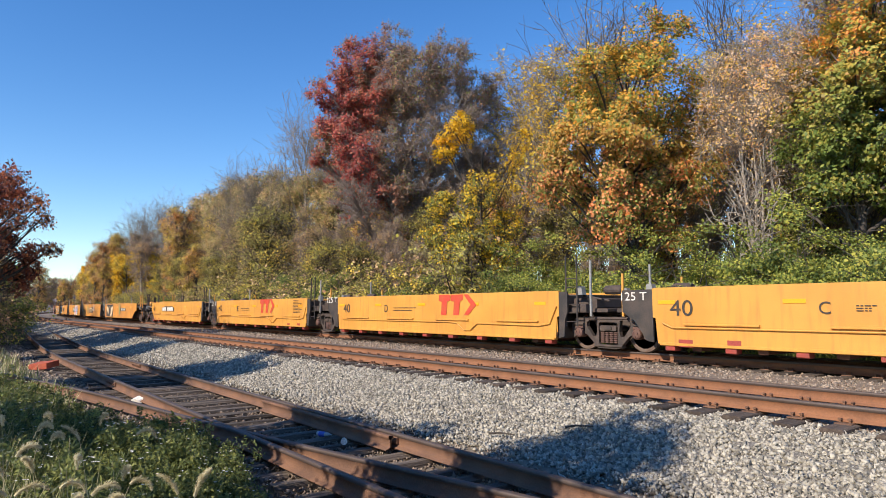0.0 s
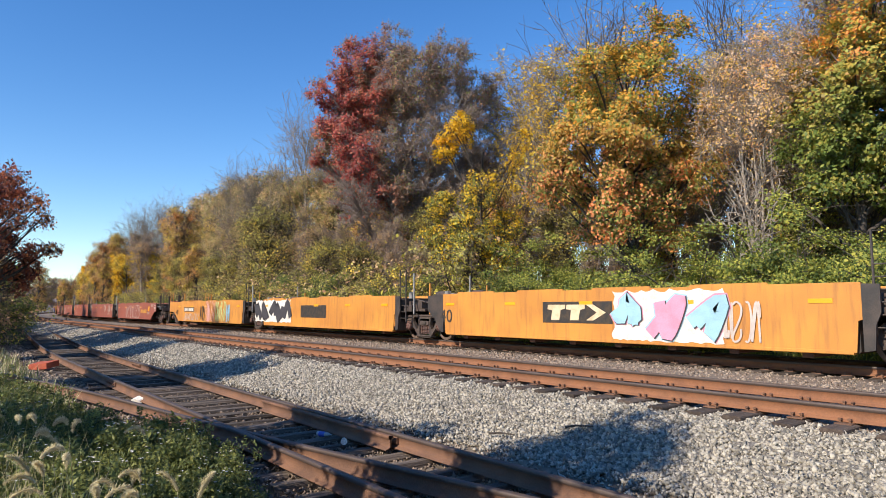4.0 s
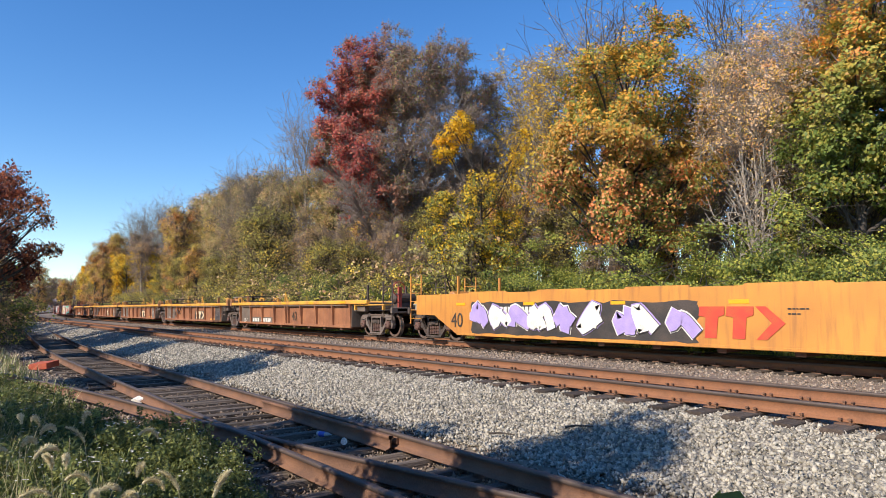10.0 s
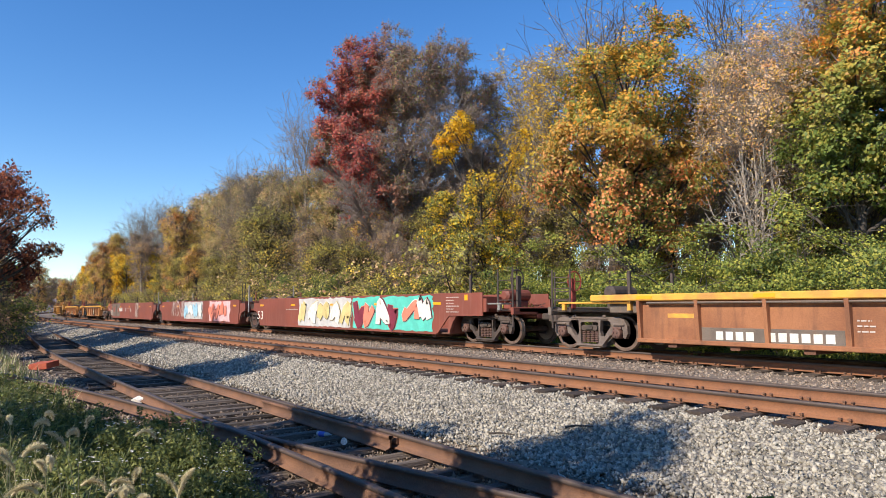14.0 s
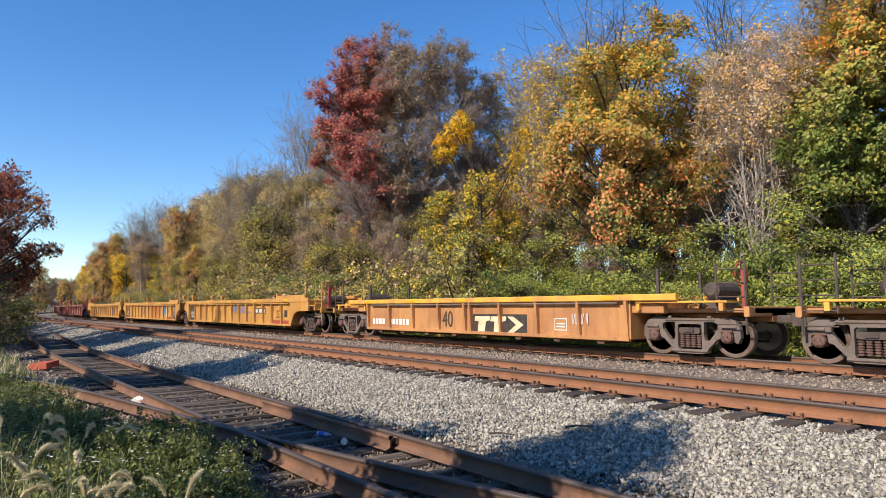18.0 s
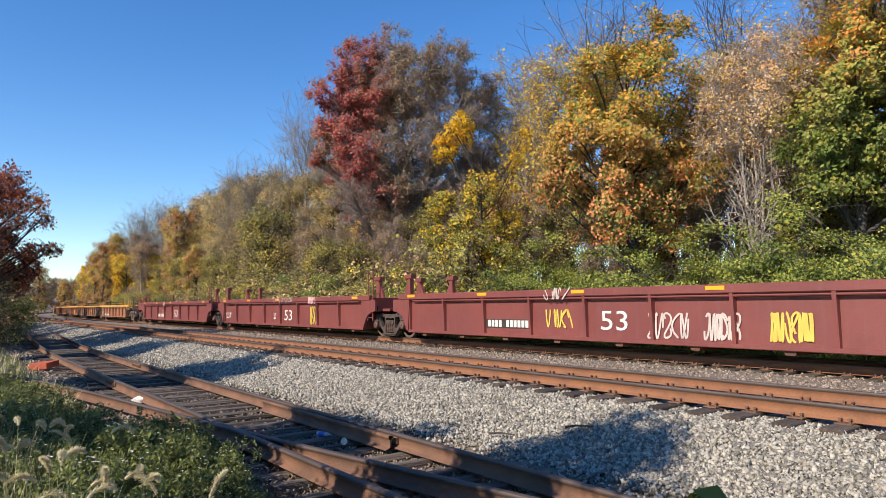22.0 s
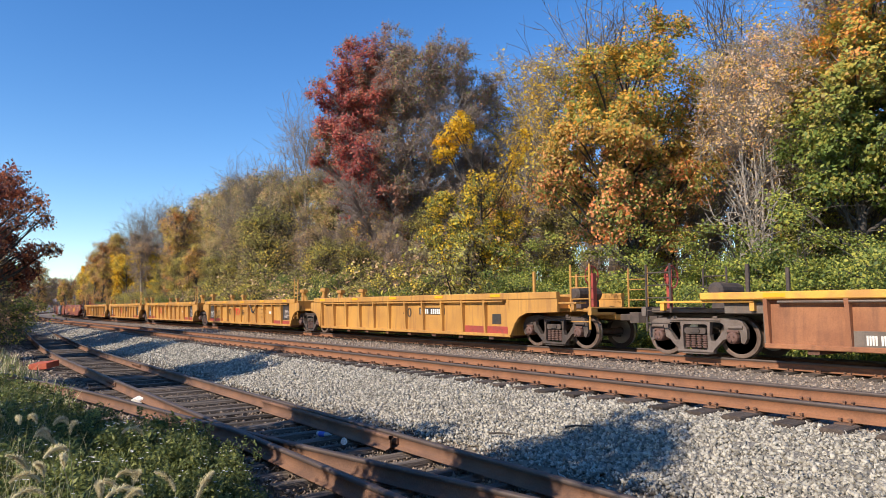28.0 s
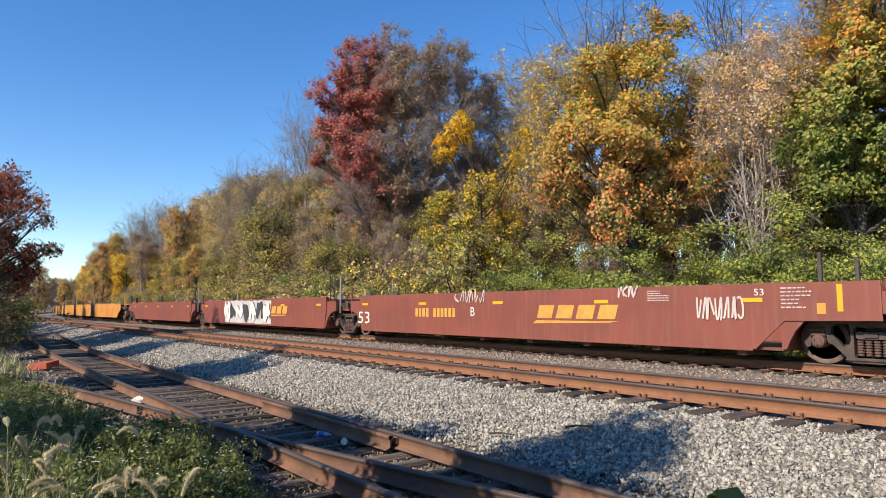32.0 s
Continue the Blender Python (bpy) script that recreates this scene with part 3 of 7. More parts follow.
TURNED = Matrix.Rotation(math.pi, 4, "Z")


def truck(parent, x, pale=False):
    """A two-axle truck under a car: an Empty that carries its frames, springs, bolster and wheelsets."""
    t = new("truck")
    t.parent = parent
    t.matrix_basis = pose(x, 0, 0)
    fd = FRAME_P if pale else FRAME_D
    part("side_frame", fd, t)
    part("side_frame", fd, t, TURNED)
    for sx in (-0.21, -0.07, 0.07, 0.21):
        part("spring", SPRING_D, t, pose(sx, 0, 0))
    part("bolster", BOLSTER_D, t)
    for sx in (-0.91, 0.91):
        part("bearing_cap", CAP_D, t, pose(sx, 0, 0), label="rust-red bearing cap")
        part("bearing_cap", CAP_D, t, pose(sx, 0, 0) @ TURNED)
        WHEELSETS.append((part("wheelset", WHEEL_D, t, pose(sx, 0, 0.463)), sx))
    return t


STYLES = {
    # top, bottom of the side, chord depth, paint, chord paint, end paint
    "smooth": dict(top=1.57, low=0.29, side="yellow", chord="yellow", end="black", ribs=0),
    "graf": dict(top=1.57, low=0.29, side="orange", chord="orange", end="black", ribs=0),
    "oxide": dict(top=1.56, low=0.27, side="oxide", chord="oxide", end="black", ribs=0),
    "brown": dict(top=1.60, low=0.27, side="brown", chord="brown", end="brown", ribs=0),
    "husky": dict(top=1.44, low=0.34, side="rust", chord="chord", end="grey", ribs=9),
    "single": dict(top=1.44, low=0.34, side="dusty", chord="chord", end="dusty", ribs=9),
    "gold": dict(top=1.60, low=0.30, side="gold", chord="gold", end="gold", ribs=15),
    "gold40": dict(top=1.56, low=0.30, side="gold", chord="gold", end="gold", ribs=12),
    "maroon": dict(top=1.62, low=0.30, side="maroon", chord="maroon", end="maroon", ribs=9),
}
CACHE = {}


def well_meshes(style, length, lead, trail):
    """Meshes of one car body: list of (name, mesh, label). lead, trail: True where that end couples to the next car."""
    key = (style, round(length, 1), lead, trail)
    if key in CACHE:
        return CACHE[key]
    st = STYLES[style]
    top, low, ribs = st["top"], st["low"], st["ribs"]
    a0, a1 = -length / 2 + 1.74, length / 2 - 1.42       # the well's ends
    out = []
    for sy in (-1, 1):
        b = Mesh()
        y0, y1 = sy * (W - 0.035), sy * W
        if ribs == 0:
            # plain side: sloping ends above the trucks, a fold a third of the way up
            e0, e1 = (0.55 if lead else 0.0), (0.55 if trail else 0.0)
            u0, u1 = ((1.75 if style == "brown" else 0.30) if end else 0.12 for end in (trail, lead))
            k0 = k1 = 0.05
            if style in ("graf", "oxide"):
                if trail:
                    u0, k0, e1 = (2.2, 1.15, 0.0)
                if lead:
                    u1, k1, e0 = (1.6, 1.10, 0.0)
            ring = [(a0 - u0, top), (a0 - u0, low + 0.60), (a0 - k0, low + 0.58), (a0 + e1, low), (a1 - e0, low), (a1 + k1, low + 0.58), (a1 + u1, low + 0.60), (a1 + u1, top)]
            b.prism(ring, 1, y0, y1)
            tr_ = Mesh()
            tr_.box(a0 - 0.1, a1 + 0.1, sy * (W - 0.12), sy * (W - 0.036), top - 0.09, top + 0.012, 0.02)
            out.append(("top_rail", tr_.data("top_rail", st["side"]), ""))
            if style in ("oxide", "graf"):
                for i in range(4):
                    xa = a0 + 0.6 + (a1 - a0 - 1.2) * i / 4
                    rp = Mesh()
                    rp.prism([(xa, top - 0.02), (xa + 0.06, top + 0.055), (xa + 1.75, top + 0.055), (xa + 1.81, top - 0.02)], 1, sy * (W - 0.06), sy * (W - 0.008))
                    out.append(("top_plate", rp.data("top_plate", st["side"]), ""))
            sl = Mesh()
            sl.box(a0 + e1 + 0.05, a1 - e0 - 0.05, sy * (W - 0.14), sy * (W + 0.012), low - 0.045, low + 0.03, 0.012)
            out.append(("side_sill", sl.data("side_sill", st["side"]), ""))
        else:
            deep = 0.16 if style in ("husky", "single") else 0.20
            b.box(a0, a1, sy * (W - 0.19), sy * (W - 0.16), low + 0.02, top - deep + 0.02)
            sl = Mesh()
            sl.box(a0, a1, sy * (W - 0.19), sy * (W - 0.06), low - 0.05, low + 0.05, 0.015)
            out.append(("side_sill", sl.data("side_sill", st["side"]), ""))
            for i in range(ribs):
                x = a0 + 0.06 + (a1 - a0 - 0.12) * i / (ribs - 1)
                pairs = (x - 0.14, x + 0.14) if i == ribs // 2 and style in ("husky", "single") else (x,)
                for xx in pairs:
                    rb = Mesh()
                    v = [(xx - 0.05, sy * (W - 0.165), low), (xx + 0.05, sy * (W - 0.165), low), (xx + 0.04, sy * (W - 0.085), low), (xx - 0.04, sy * (W - 0.085), low), (xx - 0.05, sy * (W - 0.165), top - deep + 0.01), (xx + 0.05, sy * (W - 0.165), top - deep + 0.01), (xx + 0.04, sy * (W - 0.01), top - deep + 0.01), (xx - 0.04, sy * (W - 0.01), top - deep + 0.01)]
                    rb.add(v, [(0, 1, 2, 3), (4, 5, 6, 7), (0, 1, 5, 4), (1, 2, 6, 5), (2, 3, 7, 6), (3, 0, 4, 7)])
                    out.append(("side_post", rb.data("side_post", st["side"]), ""))
        out.append(("side_wall", b.data("side_wall", st["side"]), ""))
        if style == "smooth" and sy < 0:
            pp = Mesh()
            zz, yy = 0.66, sy * (W + 0.03)
            pp.tube([(a0 + 0.15, yy, zz + 0.1), (a0 + 0.4, yy, zz), (1.6, yy, zz), (2.0, yy, zz - 0.03), (2.35, yy, zz - 0.24), (2.65, yy, zz - 0.24), (3.0, yy, zz - 0.02), (a1 - 0.6, yy, zz - 0.04), (a1 - 0.2, yy, zz + 0.02), (a1 + 0.05, yy, zz + 0.5)], 0.019, 6)
            out.append(("pipe", pp.data("pipe", "yellow"), "yellow brake pipe along the side"))
            for i in range(4):
                st_ = Mesh()
                xa = a0 + 0.7 + i * (a1 - a0) * 0.25
                st_.box(xa, xa + 1.7, sy * (W + 0.002), sy * (W + 0.05), zz + 0.05, zz + 0.10, 0.01)
                out.append(("rail_strip", st_.data("rail_strip", "yellow"), ""))
        if style == "smooth":
            for i in range(9):
                br = Mesh()
                xa = a0 + 0.3 + (a1 - a0 - 0.6) * i / 8
                br.box(xa - 0.12, xa + 0.12, sy * (W - 0.25), sy * (W - 0.02), low - 0.16, low - 0.04, 0.02)
                out.append(("bracket", br.data("bracket", "jackred"), ""))
        if ribs:
            c = Mesh()
            ext = 1.35 if style in ("husky", "single") else 0.55
            deep = 0.16 if style in ("husky", "single") else 0.20
            far = ext if style in ("husky", "single") else 1.9
            c.box(a0 - (far if trail else ext), a1 + (far if lead else ext), sy * (W - 0.14), sy * W, top - deep, top, 0.02)
            out.append(("top_chord", c.data("top_chord", st["chord"]), "yellow-painted top chord" if style == "husky" else ""))
            pipe = Mesh()
            pipe.tube([(a0 + 0.3, sy * (W - 0.045), top - deep - 0.05), (a1 - 0.3, sy * (W - 0.045), top - deep - 0.05)], 0.026, 6)
            out.append(("pipe", pipe.data("pipe", "grey" if style in ("husky", "single") else st["side"]), ""))
    # floor, cross members and end walls of the well
    fl = Mesh()
    fl.box(a0, a1, -W + 0.12, W - 0.12, low - 0.02, low + 0.04)
    nb = 8
    out.append(("floor", fl.data("floor", "inside"), "rusty well floor"))
    for i in range(nb):
        x = a0 + 0.9 + (a1 - a0 - 1.8) * i / (nb - 1)
        cm = Mesh()
        cm.box(x - 0.11, x + 0.11, -W + 0.13, W - 0.13, low - 0.14, low - 0.02, 0.02)
        out.append(("cross_member", cm.data("cross_member", "inside"), ""))
    for x, sx in ((a0, -1), (a1, 1)):
        e = Mesh()
        e.box(x - 0.03, x + 0.03, -W + 0.12, W - 0.12, low, top - 0.08, 0.01)
        out.append(("end_wall", e.data("end_wall", st["end"]), ""))
    # platforms above the trucks
    for x, sx, coupled in ((a0, -1, trail), (a1, 1, lead)):
        p = Mesh()
        reach = HALF + (1.35 if coupled else -0.18)
        xe = x + sx * reach
        p.box(x, xe, -1.1, 1.1, 1.0, 1.10, 0.02)
        p.box(x, xe, -0.35, 0.35, 0.80, 1.0, 0.03)
        p.box(x, x + sx * 0.9, -1.3, -1.12, 0.98, 1.22, 0.02)
        p.box(x, x + sx * 0.9, 1.12, 1.3, 0.98, 1.22, 0.02)
        if coupled:
            p.box(xe - sx * 0.12, xe, -1.35, 1.35, 0.92, 1.14, 0.02)
        out.append(("end_platform", p.data("end_platform", "grime" if style in ("smooth", "graf", "oxide") else st["end"]), ""))
        # end cheeks beside the truck
        for sy in (-1, 1):
            d = Mesh()
            if style in ("smooth", "oxide", "graf") and not coupled:
                w = 0.98 if sx < 0 else 0.42
                d.prism([(x + sx * 0.12, top - 0.02), (x + sx * w, top - 0.03), (x + sx * w, 1.02), (x + sx * (0.1 + w * 0.55), 0.80), (x + sx * 0.30, low + 0.05), (x + sx * 0.12, low + 0.02)], 1, sy * (W - 0.05), sy * (W - 0.004))
            elif style in ("gold", "gold40", "maroon", "brown"):
                far = 1.9 if coupled else 0.95
                d.prism([(x - sx * 0.03, top - 0.19), (x + sx * far, top - 0.19), (x + sx * far, 1.0), (x + sx * 0.70, 0.97), (x + sx * 0.42, 0.86), (x + sx * 0.24, 0.66), (x + sx * 0.12, 0.44), (x + sx * 0.06, low + 0.02), (x - sx * 0.03, low + 0.02)], 1, sy * (W - 0.12), sy * (W - 0.03))
            if d.v:
                out.append(("end_cheek", d.data("end_cheek", st["end"]), ""))
        if style == "gold" and (sx > 0 or coupled):
            for sy in (-1, 1):
                h = Mesh()
                h.box(x - sx * 1.7, x + sx * (1.5 if coupled else 0.5), sy * (W - 0.32), sy * (W - 0.03), top - 0.02, top + 0.14, 0.02)
                h.box(x - sx * 1.8, x - sx * 1.7, sy * (W - 0.30), sy * (W - 0.05), top - 0.02, top + 0.26, 0.01)
                out.append(("end_rail", h.data("end_rail", "gold"), ""))
        if coupled:
            k = Mesh()
            k.box(xe - sx * 0.25, xe + sx * 0.42, -0.13, 0.13, 0.76, 0.95, 0.03)
            k.prism([(xe + sx * 0.35, -0.2), (xe + sx * 0.60, -0.16), (xe + sx * 0.70, 0.0), (xe + sx * 0.60, 0.16), (xe + sx * 0.35, 0.2)], 2, 0.72, 1.0)
            out.append(("coupler", k.data("coupler", "grime"), ""))
            for sy in (-1, 1):
                for xx in (xe - sx * 0.75, xe - sx * 0.1):
                    out.append(("ladder_rail", Mesh().tube([(xx, sy * 1.28, 0.55 if xx != xe - sx * 0.75 else 1.0), (xx, sy * 1.28, top + 0.72)], 0.028, 6).data("ladder_rail", st["chord"] if style in ("gold", "gold40", "maroon", "graf") else "grime"), ""))
                for h in (0.75, 1.05, 1.35, 1.65, 1.95):
                    out.append(("ladder_rung", Mesh().tube([(xe - sx * 0.75, sy * 1.28, h), (xe - sx * 0.1, sy * 1.28, h)], 0.016, 6).data("ladder_rung", st["chord"] if style in ("gold", "gold40", "maroon", "graf") else "grime"), ""))
            bw = Mesh()
            ring = [(xe - sx * 0.45, -0.75 + 0.28 * math.cos(j * 0.5236), top + 0.42 + 0.28 * math.sin(j * 0.5236)) for j in range(13)]
            bw.tube(ring, 0.02, 6, caps=False)
            for j in range(4):
                bw.tube([(xe - sx * 0.45, -0.75, top + 0.42), ring[j * 3]], 0.014, 5)
            bw.box(xe - sx * 0.35, xe - sx * 0.43, -0.83, -0.67, 1.1, top + 0.5, 0.01)
            if trail != lead or sx > 0:
                out.append(("brake_wheel", bw.data("brake_wheel", "jackred" if ribs else "grime"), "round hand brake wheel on its stand"))
            for yy in (-0.95, 0.95):
                up = Mesh()
                up.box(x + sx * 0.5, x + sx * 0.58, yy - 0.04, yy + 0.04, 1.05, top + 0.62, 0.012)
                out.append(("post", up.data("post", st["chord"] if style in ("gold", "gold40", "maroon", "graf") else "grime"), ""))
            dk = Mesh()
            dk.box(x + sx * 0.2, x + sx * (HALF + 0.9), -1.42, -1.0, 1.22, 1.27, 0.01)
            dk.box(x + sx * 0.2, x + sx * 0.3, -1.4, -1.3, 1.05, 1.24)
            dk.box(x + sx * (HALF + 0.7), x + sx * (HALF + 0.8), -1.4, -1.3, 1.05, 1.24)
            out.append(("step_board", dk.data("step_board", "steel" if ribs == 0 else st["chord"]), ""))
            rs = Mesh()
            rs.lathe([(0.12, -0.55), (0.20, -0.48), (0.20, 0.48), (0.12, 0.55)], 14, (x + sx * 1.6, 0.1, 1.52), 1)
            rs.box(x + sx * 1.45, x + sx * 1.75, -0.3, 0.5, 1.08, 1.34, 0.02)
            out.append(("air_reservoir", rs.data("air_reservoir", st["side"] if ribs == 0 else "grime", smooth=False), ""))
        else:
            if sx > 0:
                low_one = style in ("husky", "single")
                paint = "grey" if low_one else ("black" if style in ("smooth", "graf", "oxide", "brown") else st["chord"])
                for xx in (x + 0.30, x + 0.68):
                    out.append(("ladder_rail", Mesh().tube([(xx, -W + 0.1, 0.62), (xx, -W + 0.1, top + (-0.1 if low_one else 0.95))], 0.024, 6).data("ladder_rail", paint), ""))
                for h in (0.75, 0.98, 1.21) + (() if low_one else (1.44, 1.67, 1.90)):
                    out.append(("ladder_rung", Mesh().tube([(x + 0.30, -W + 0.1, h), (x + 0.68, -W + 0.1, h)], 0.015, 6).data("ladder_rung", paint), ""))
            if style in ("husky", "single"):
                xe = x + sx * 1.35
                for sy in (-1, 1):
                    lug = Mesh()
                    lug.prism([(xe - sx * 0.20, top - 0.17), (xe + sx * 0.012, top - 0.17), (xe + sx * 0.012, top + 0.16), (xe - sx * 0.04, top + 0.22), (xe - sx * 0.15, top + 0.22), (xe - sx * 0.20, top + 0.16)], 1, sy * (W - 0.15), sy * (W + 0.012))
                    out.append(("chord_lug", lug.data("chord_lug", "dusty"), ""))
                    # no opening is cut: a black disc and slot stand for its shaded inside
                    hole = Mesh()
                    hole.lathe([(0.02, sy * (W - 0.1)), (0.052, sy * (W + 0.016))], 12, (xe - sx * 0.095, 0, top + 0.1), 1)
                    hole.box(xe - sx * 0.095 - 0.05, xe - sx * 0.095 + 0.05, sy * (W - 0.1), sy * (W + 0.014), top - 0.02, top + 0.1)
                    out.append(("pin_hole", hole.data("pin_hole", "black"), "black plug standing for the shade in a pin hole"))
                # corner frames, braces and walkway above the articulation
                for yy, tall in ((-1.2, 0.30), (0.95, 0.30)):
                    fx = x + sx * 0.55
                    fr2 = Mesh()
                    fr2.box(fx - 0.28, fx - 0.22, yy - 0.04, yy + 0.04, top - 0.1, top + tall, 0.01)
                    fr2.box(fx + 0.22, fx + 0.28, yy - 0.04, yy + 0.04, top - 0.1, top + tall, 0.01)
                    fr2.box(fx - 0.28, fx + 0.28, yy - 0.045, yy + 0.045, top + tall - 0.06, top + tall + 0.002, 0.01)
                    out.append(("corner_frame", fr2.data("corner_frame", "chord"), "yellow corner guide frame"))
                gp = Mesh()
                gp.prism([(x - sx * 0.95, top - 0.1), (x - sx * 0.80, top - 0.1), (x - sx * 0.80, top + 0.34), (x - sx * 0.87, top + 0.34)], 1, -1.36, -1.24)
                out.append(("corner_guide", gp.data("corner_guide", "dusty"), ""))
                up = Mesh()
                up.box(x - sx * 0.22, x - sx * 0.16, 1.16, 1.24, top - 0.1, top + 0.62, 0.01)
                out.append(("post", up.data("post", "chord"), ""))
                dg = Mesh()
                dg.prism([(x - sx * 0.66, top + 0.02), (x - sx * 0.56, top + 0.02), (x - sx * 0.17, top + 0.52), (x - sx * 0.19, top + 0.62)], 1, 1.16, 1.22)
                out.append(("brace", dg.data("brace", "chord"), ""))
                wk = Mesh()
                wk.box(x + sx * 0.25, x + sx * 1.05, -0.8, 0.5, top + 0.33, top + 0.38, 0.01)
                wk.box(x + sx * 0.6, x + sx * 0.68, -0.5, -0.4, 1.08, top + 0.34)
                out.append(("walkway", wk.data("walkway", "steel" if sx > 0 else "black"), ""))
                eq = Mesh()
                eq.box(x + sx * 0.1, x + sx * 1.1, -0.9, 0.8, 1.09, top + 0.12, 0.05)
                eq.tube([(x + sx * 0.9, -1.0, top + 0.25), (x + sx * 1.2, -1.05, top - 0.1), (x + sx * 1.25, -1.0, 0.9)], 0.05, 6)
                eq.tube([(x + sx * 0.2, -1.0, top + 0.1), (x + sx * 0.7, -1.1, top + 0.2), (x + sx * 1.3, -0.9, top + 0.05)], 0.03, 6)
                out.append(("brake_gear", eq.data("brake_gear", "grime"), ""))
            tall = {"gold": 0.42, "gold40": 0.46, "maroon": 0.74}.get(style, 0.13)
            for yy in (-1.0, 1.0):
                gp = Mesh()
                gp.prism([(x + sx * 0.38, top - 0.1), (x + sx * 0.60, top - 0.1), (x + sx * 0.56, top + tall), (x + sx * 0.42, top + tall)], 1, yy - 0.08, yy + 0.08)
                if tall > 0.2:
                    gp.box(x + sx * 0.30, x + sx * 0.72, yy - 0.12, yy + 0.12, top + tall - 0.16, top + tall, 0.02)
                    gp.prism([(x + sx * 0.56, top - 0.1), (x + sx * 0.90, top - 0.1), (x + sx * 0.58, top + tall - 0.2)], 1, yy - 0.05, yy + 0.05)
                out.append(("corner_guide", gp.data("corner_guide", st["chord"] if ribs else "steel"), ""))
            if style in ("husky", "single") and sx > 0:
                h = Mesh()
                h.lathe([(0.08, -0.42), (0.125, -0.36), (0.125, 0.36), (0.08, 0.42)], 12, (x + sx * 0.35, -0.55, top + 0.20), 0)
                h.box(x - 0.1, x + 0.9, -0.75, -0.35, top - 0.22, top + 0.06, 0.02)
                out.append(("air_reservoir", h.data("air_reservoir", "dusty"), ""))
            if style in ("smooth", "graf", "oxide", "brown"):
                e = Mesh()
                e.box(x + sx * 0.1, x + sx * 0.9, -0.85, 0.85, 1.10, 1.38, 0.03)
                e.tube([(x, -0.4, 1.2), (x + sx * 0.5, -0.9, 1.45), (x + sx * 1.2, -0.7, 1.3)], 0.03, 6)
                e.lathe([(0.09, -0.3), (0.13, -0.25), (0.13, 0.25), (0.09, 0.3)], 12, (x + sx * 0.5, 0.4, top + 0.06), 0)
                out.append(("brake_gear", e.data("brake_gear", "grime"), ""))
                for yy in (-1.32, 1.32):
                    pst = Mesh()
                    pst.box(x + sx * 1.05, x + sx * 1.11, yy - 0.03, yy + 0.03, 0.9, top + (0.4 if sx < 0 else 0.8), 0.01)
                    out.append(("post", pst.data("post", "steel" if sx > 0 else st["chord"]), ""))
    CACHE[key] = out
    return out


# metres of each truck behind the train's zero, whether the first truck couples ahead, and how far the paint lies forward
SETS = [
    ("smooth", [-4.71, 10.6, 25.93, 41.21, 56.47], False, 0.0),
    ("graf", [60.59, 76.1, 91.5, 106.85, 122.15, 137.56], True, 0.15),
    ("oxide", [142.19, 157.6, 172.9, 188.2, 203.45, 218.75], True, 0.38),
    ("graf", [222.32, 238.6], True, 0.52),
    ("husky", [242.4, 258.1, 273.5, 288.9, 304.5, 319.91], True, 0.35),
    ("brown", [324.07, 343.2, 362.3, 381.4], True, -0.03),
    ("single", [385.91, 401.5], True, 0.67),
    ("single", [405.2, 420.67], True, 0.4),
    ("gold", [424.54, 444.0, 463.35, 482.71], True, 0.49),
    ("maroon", [486.68, 506.0, 525.3, 544.51], True, 0.20),
    ("husky", [548.61, 564.1, 579.5, 594.9, 610.3, 625.56], True, 0.42),
    ("gold40", [629.87, 645.1, 660.4, 675.7, 690.9, 706.23], True, 0.16),
    ("brown", [710.21, 729.66, 749.07, 768.47], True, 0.0),
    ("graf", [772.7, 788.1, 803.6, 819.0, 834.4, 849.9], True, 0),
    ("oxide", [854.1, 869.5, 884.9, 900.4, 915.8, 931.2], True, 0),
]
LABELS = {
    "smooth": "clean yellow smooth-sided well car with black ends",
    "graf": "faded orange smooth-sided well car with spray paint",
    "oxide": "faded red-brown smooth-sided well car with scribbled tags",
    "husky": "rusty brown ribbed well car with yellow top chord",
    "brown": "brown smooth-sided long well car with white numbers",
    "single": "dusty ochre ribbed single well car with yellow chord",
    "gold": "golden yellow ribbed long well car with blue tags",
    "gold40": "golden yellow ribbed well car with black end panels",
    "maroon": "maroon ribbed long well car with white numbers",
}
UNITS = []      # (thing, q of its leading truck, q of its trailing truck, style, number of the set, number in the set)


def build_unit(style, q0, q1, lead, trail, n_set, n_unit):
    length = q1 - q0
    car = tagged(new("well_car"), LABELS[style], "rail car", "articulated well cars of the train")
    for name, me, label in well_meshes(style, length, lead, trail):
        part(name, me, car, label=label)
    pale = style in ("husky", "single")
    if lead:
        truck(car, length / 2, pale)
    truck(car, -length / 2, pale)
    UNITS.append((car, q0, q1, style, n_set, n_unit))


for _n, (_style, _q, _lead, _) in enumerate(SETS):
    for _u in range(len(_q) - 1):
        build_unit(_style, _q[_u], _q[_u + 1], _lead and _u == 0, _u == len(_q) - 2, _n, _u)


def car_pose(q0, q1, t):
    """Pose of a car whose trucks stand at q0 (front) and q1 (rear) behind the train's zero, at t seconds."""
    x0, y0, _ = on_line(q0 - SPEED * t, TRAIN_C)
    x1, y1, _ = on_line(q1 - SPEED * t, TRAIN_C)
    return pose((x0 + x1) / 2, (y0 + y1) / 2, 0, 0, 0, math.degrees(math.atan2(y0 - y1, x0 - x1)))


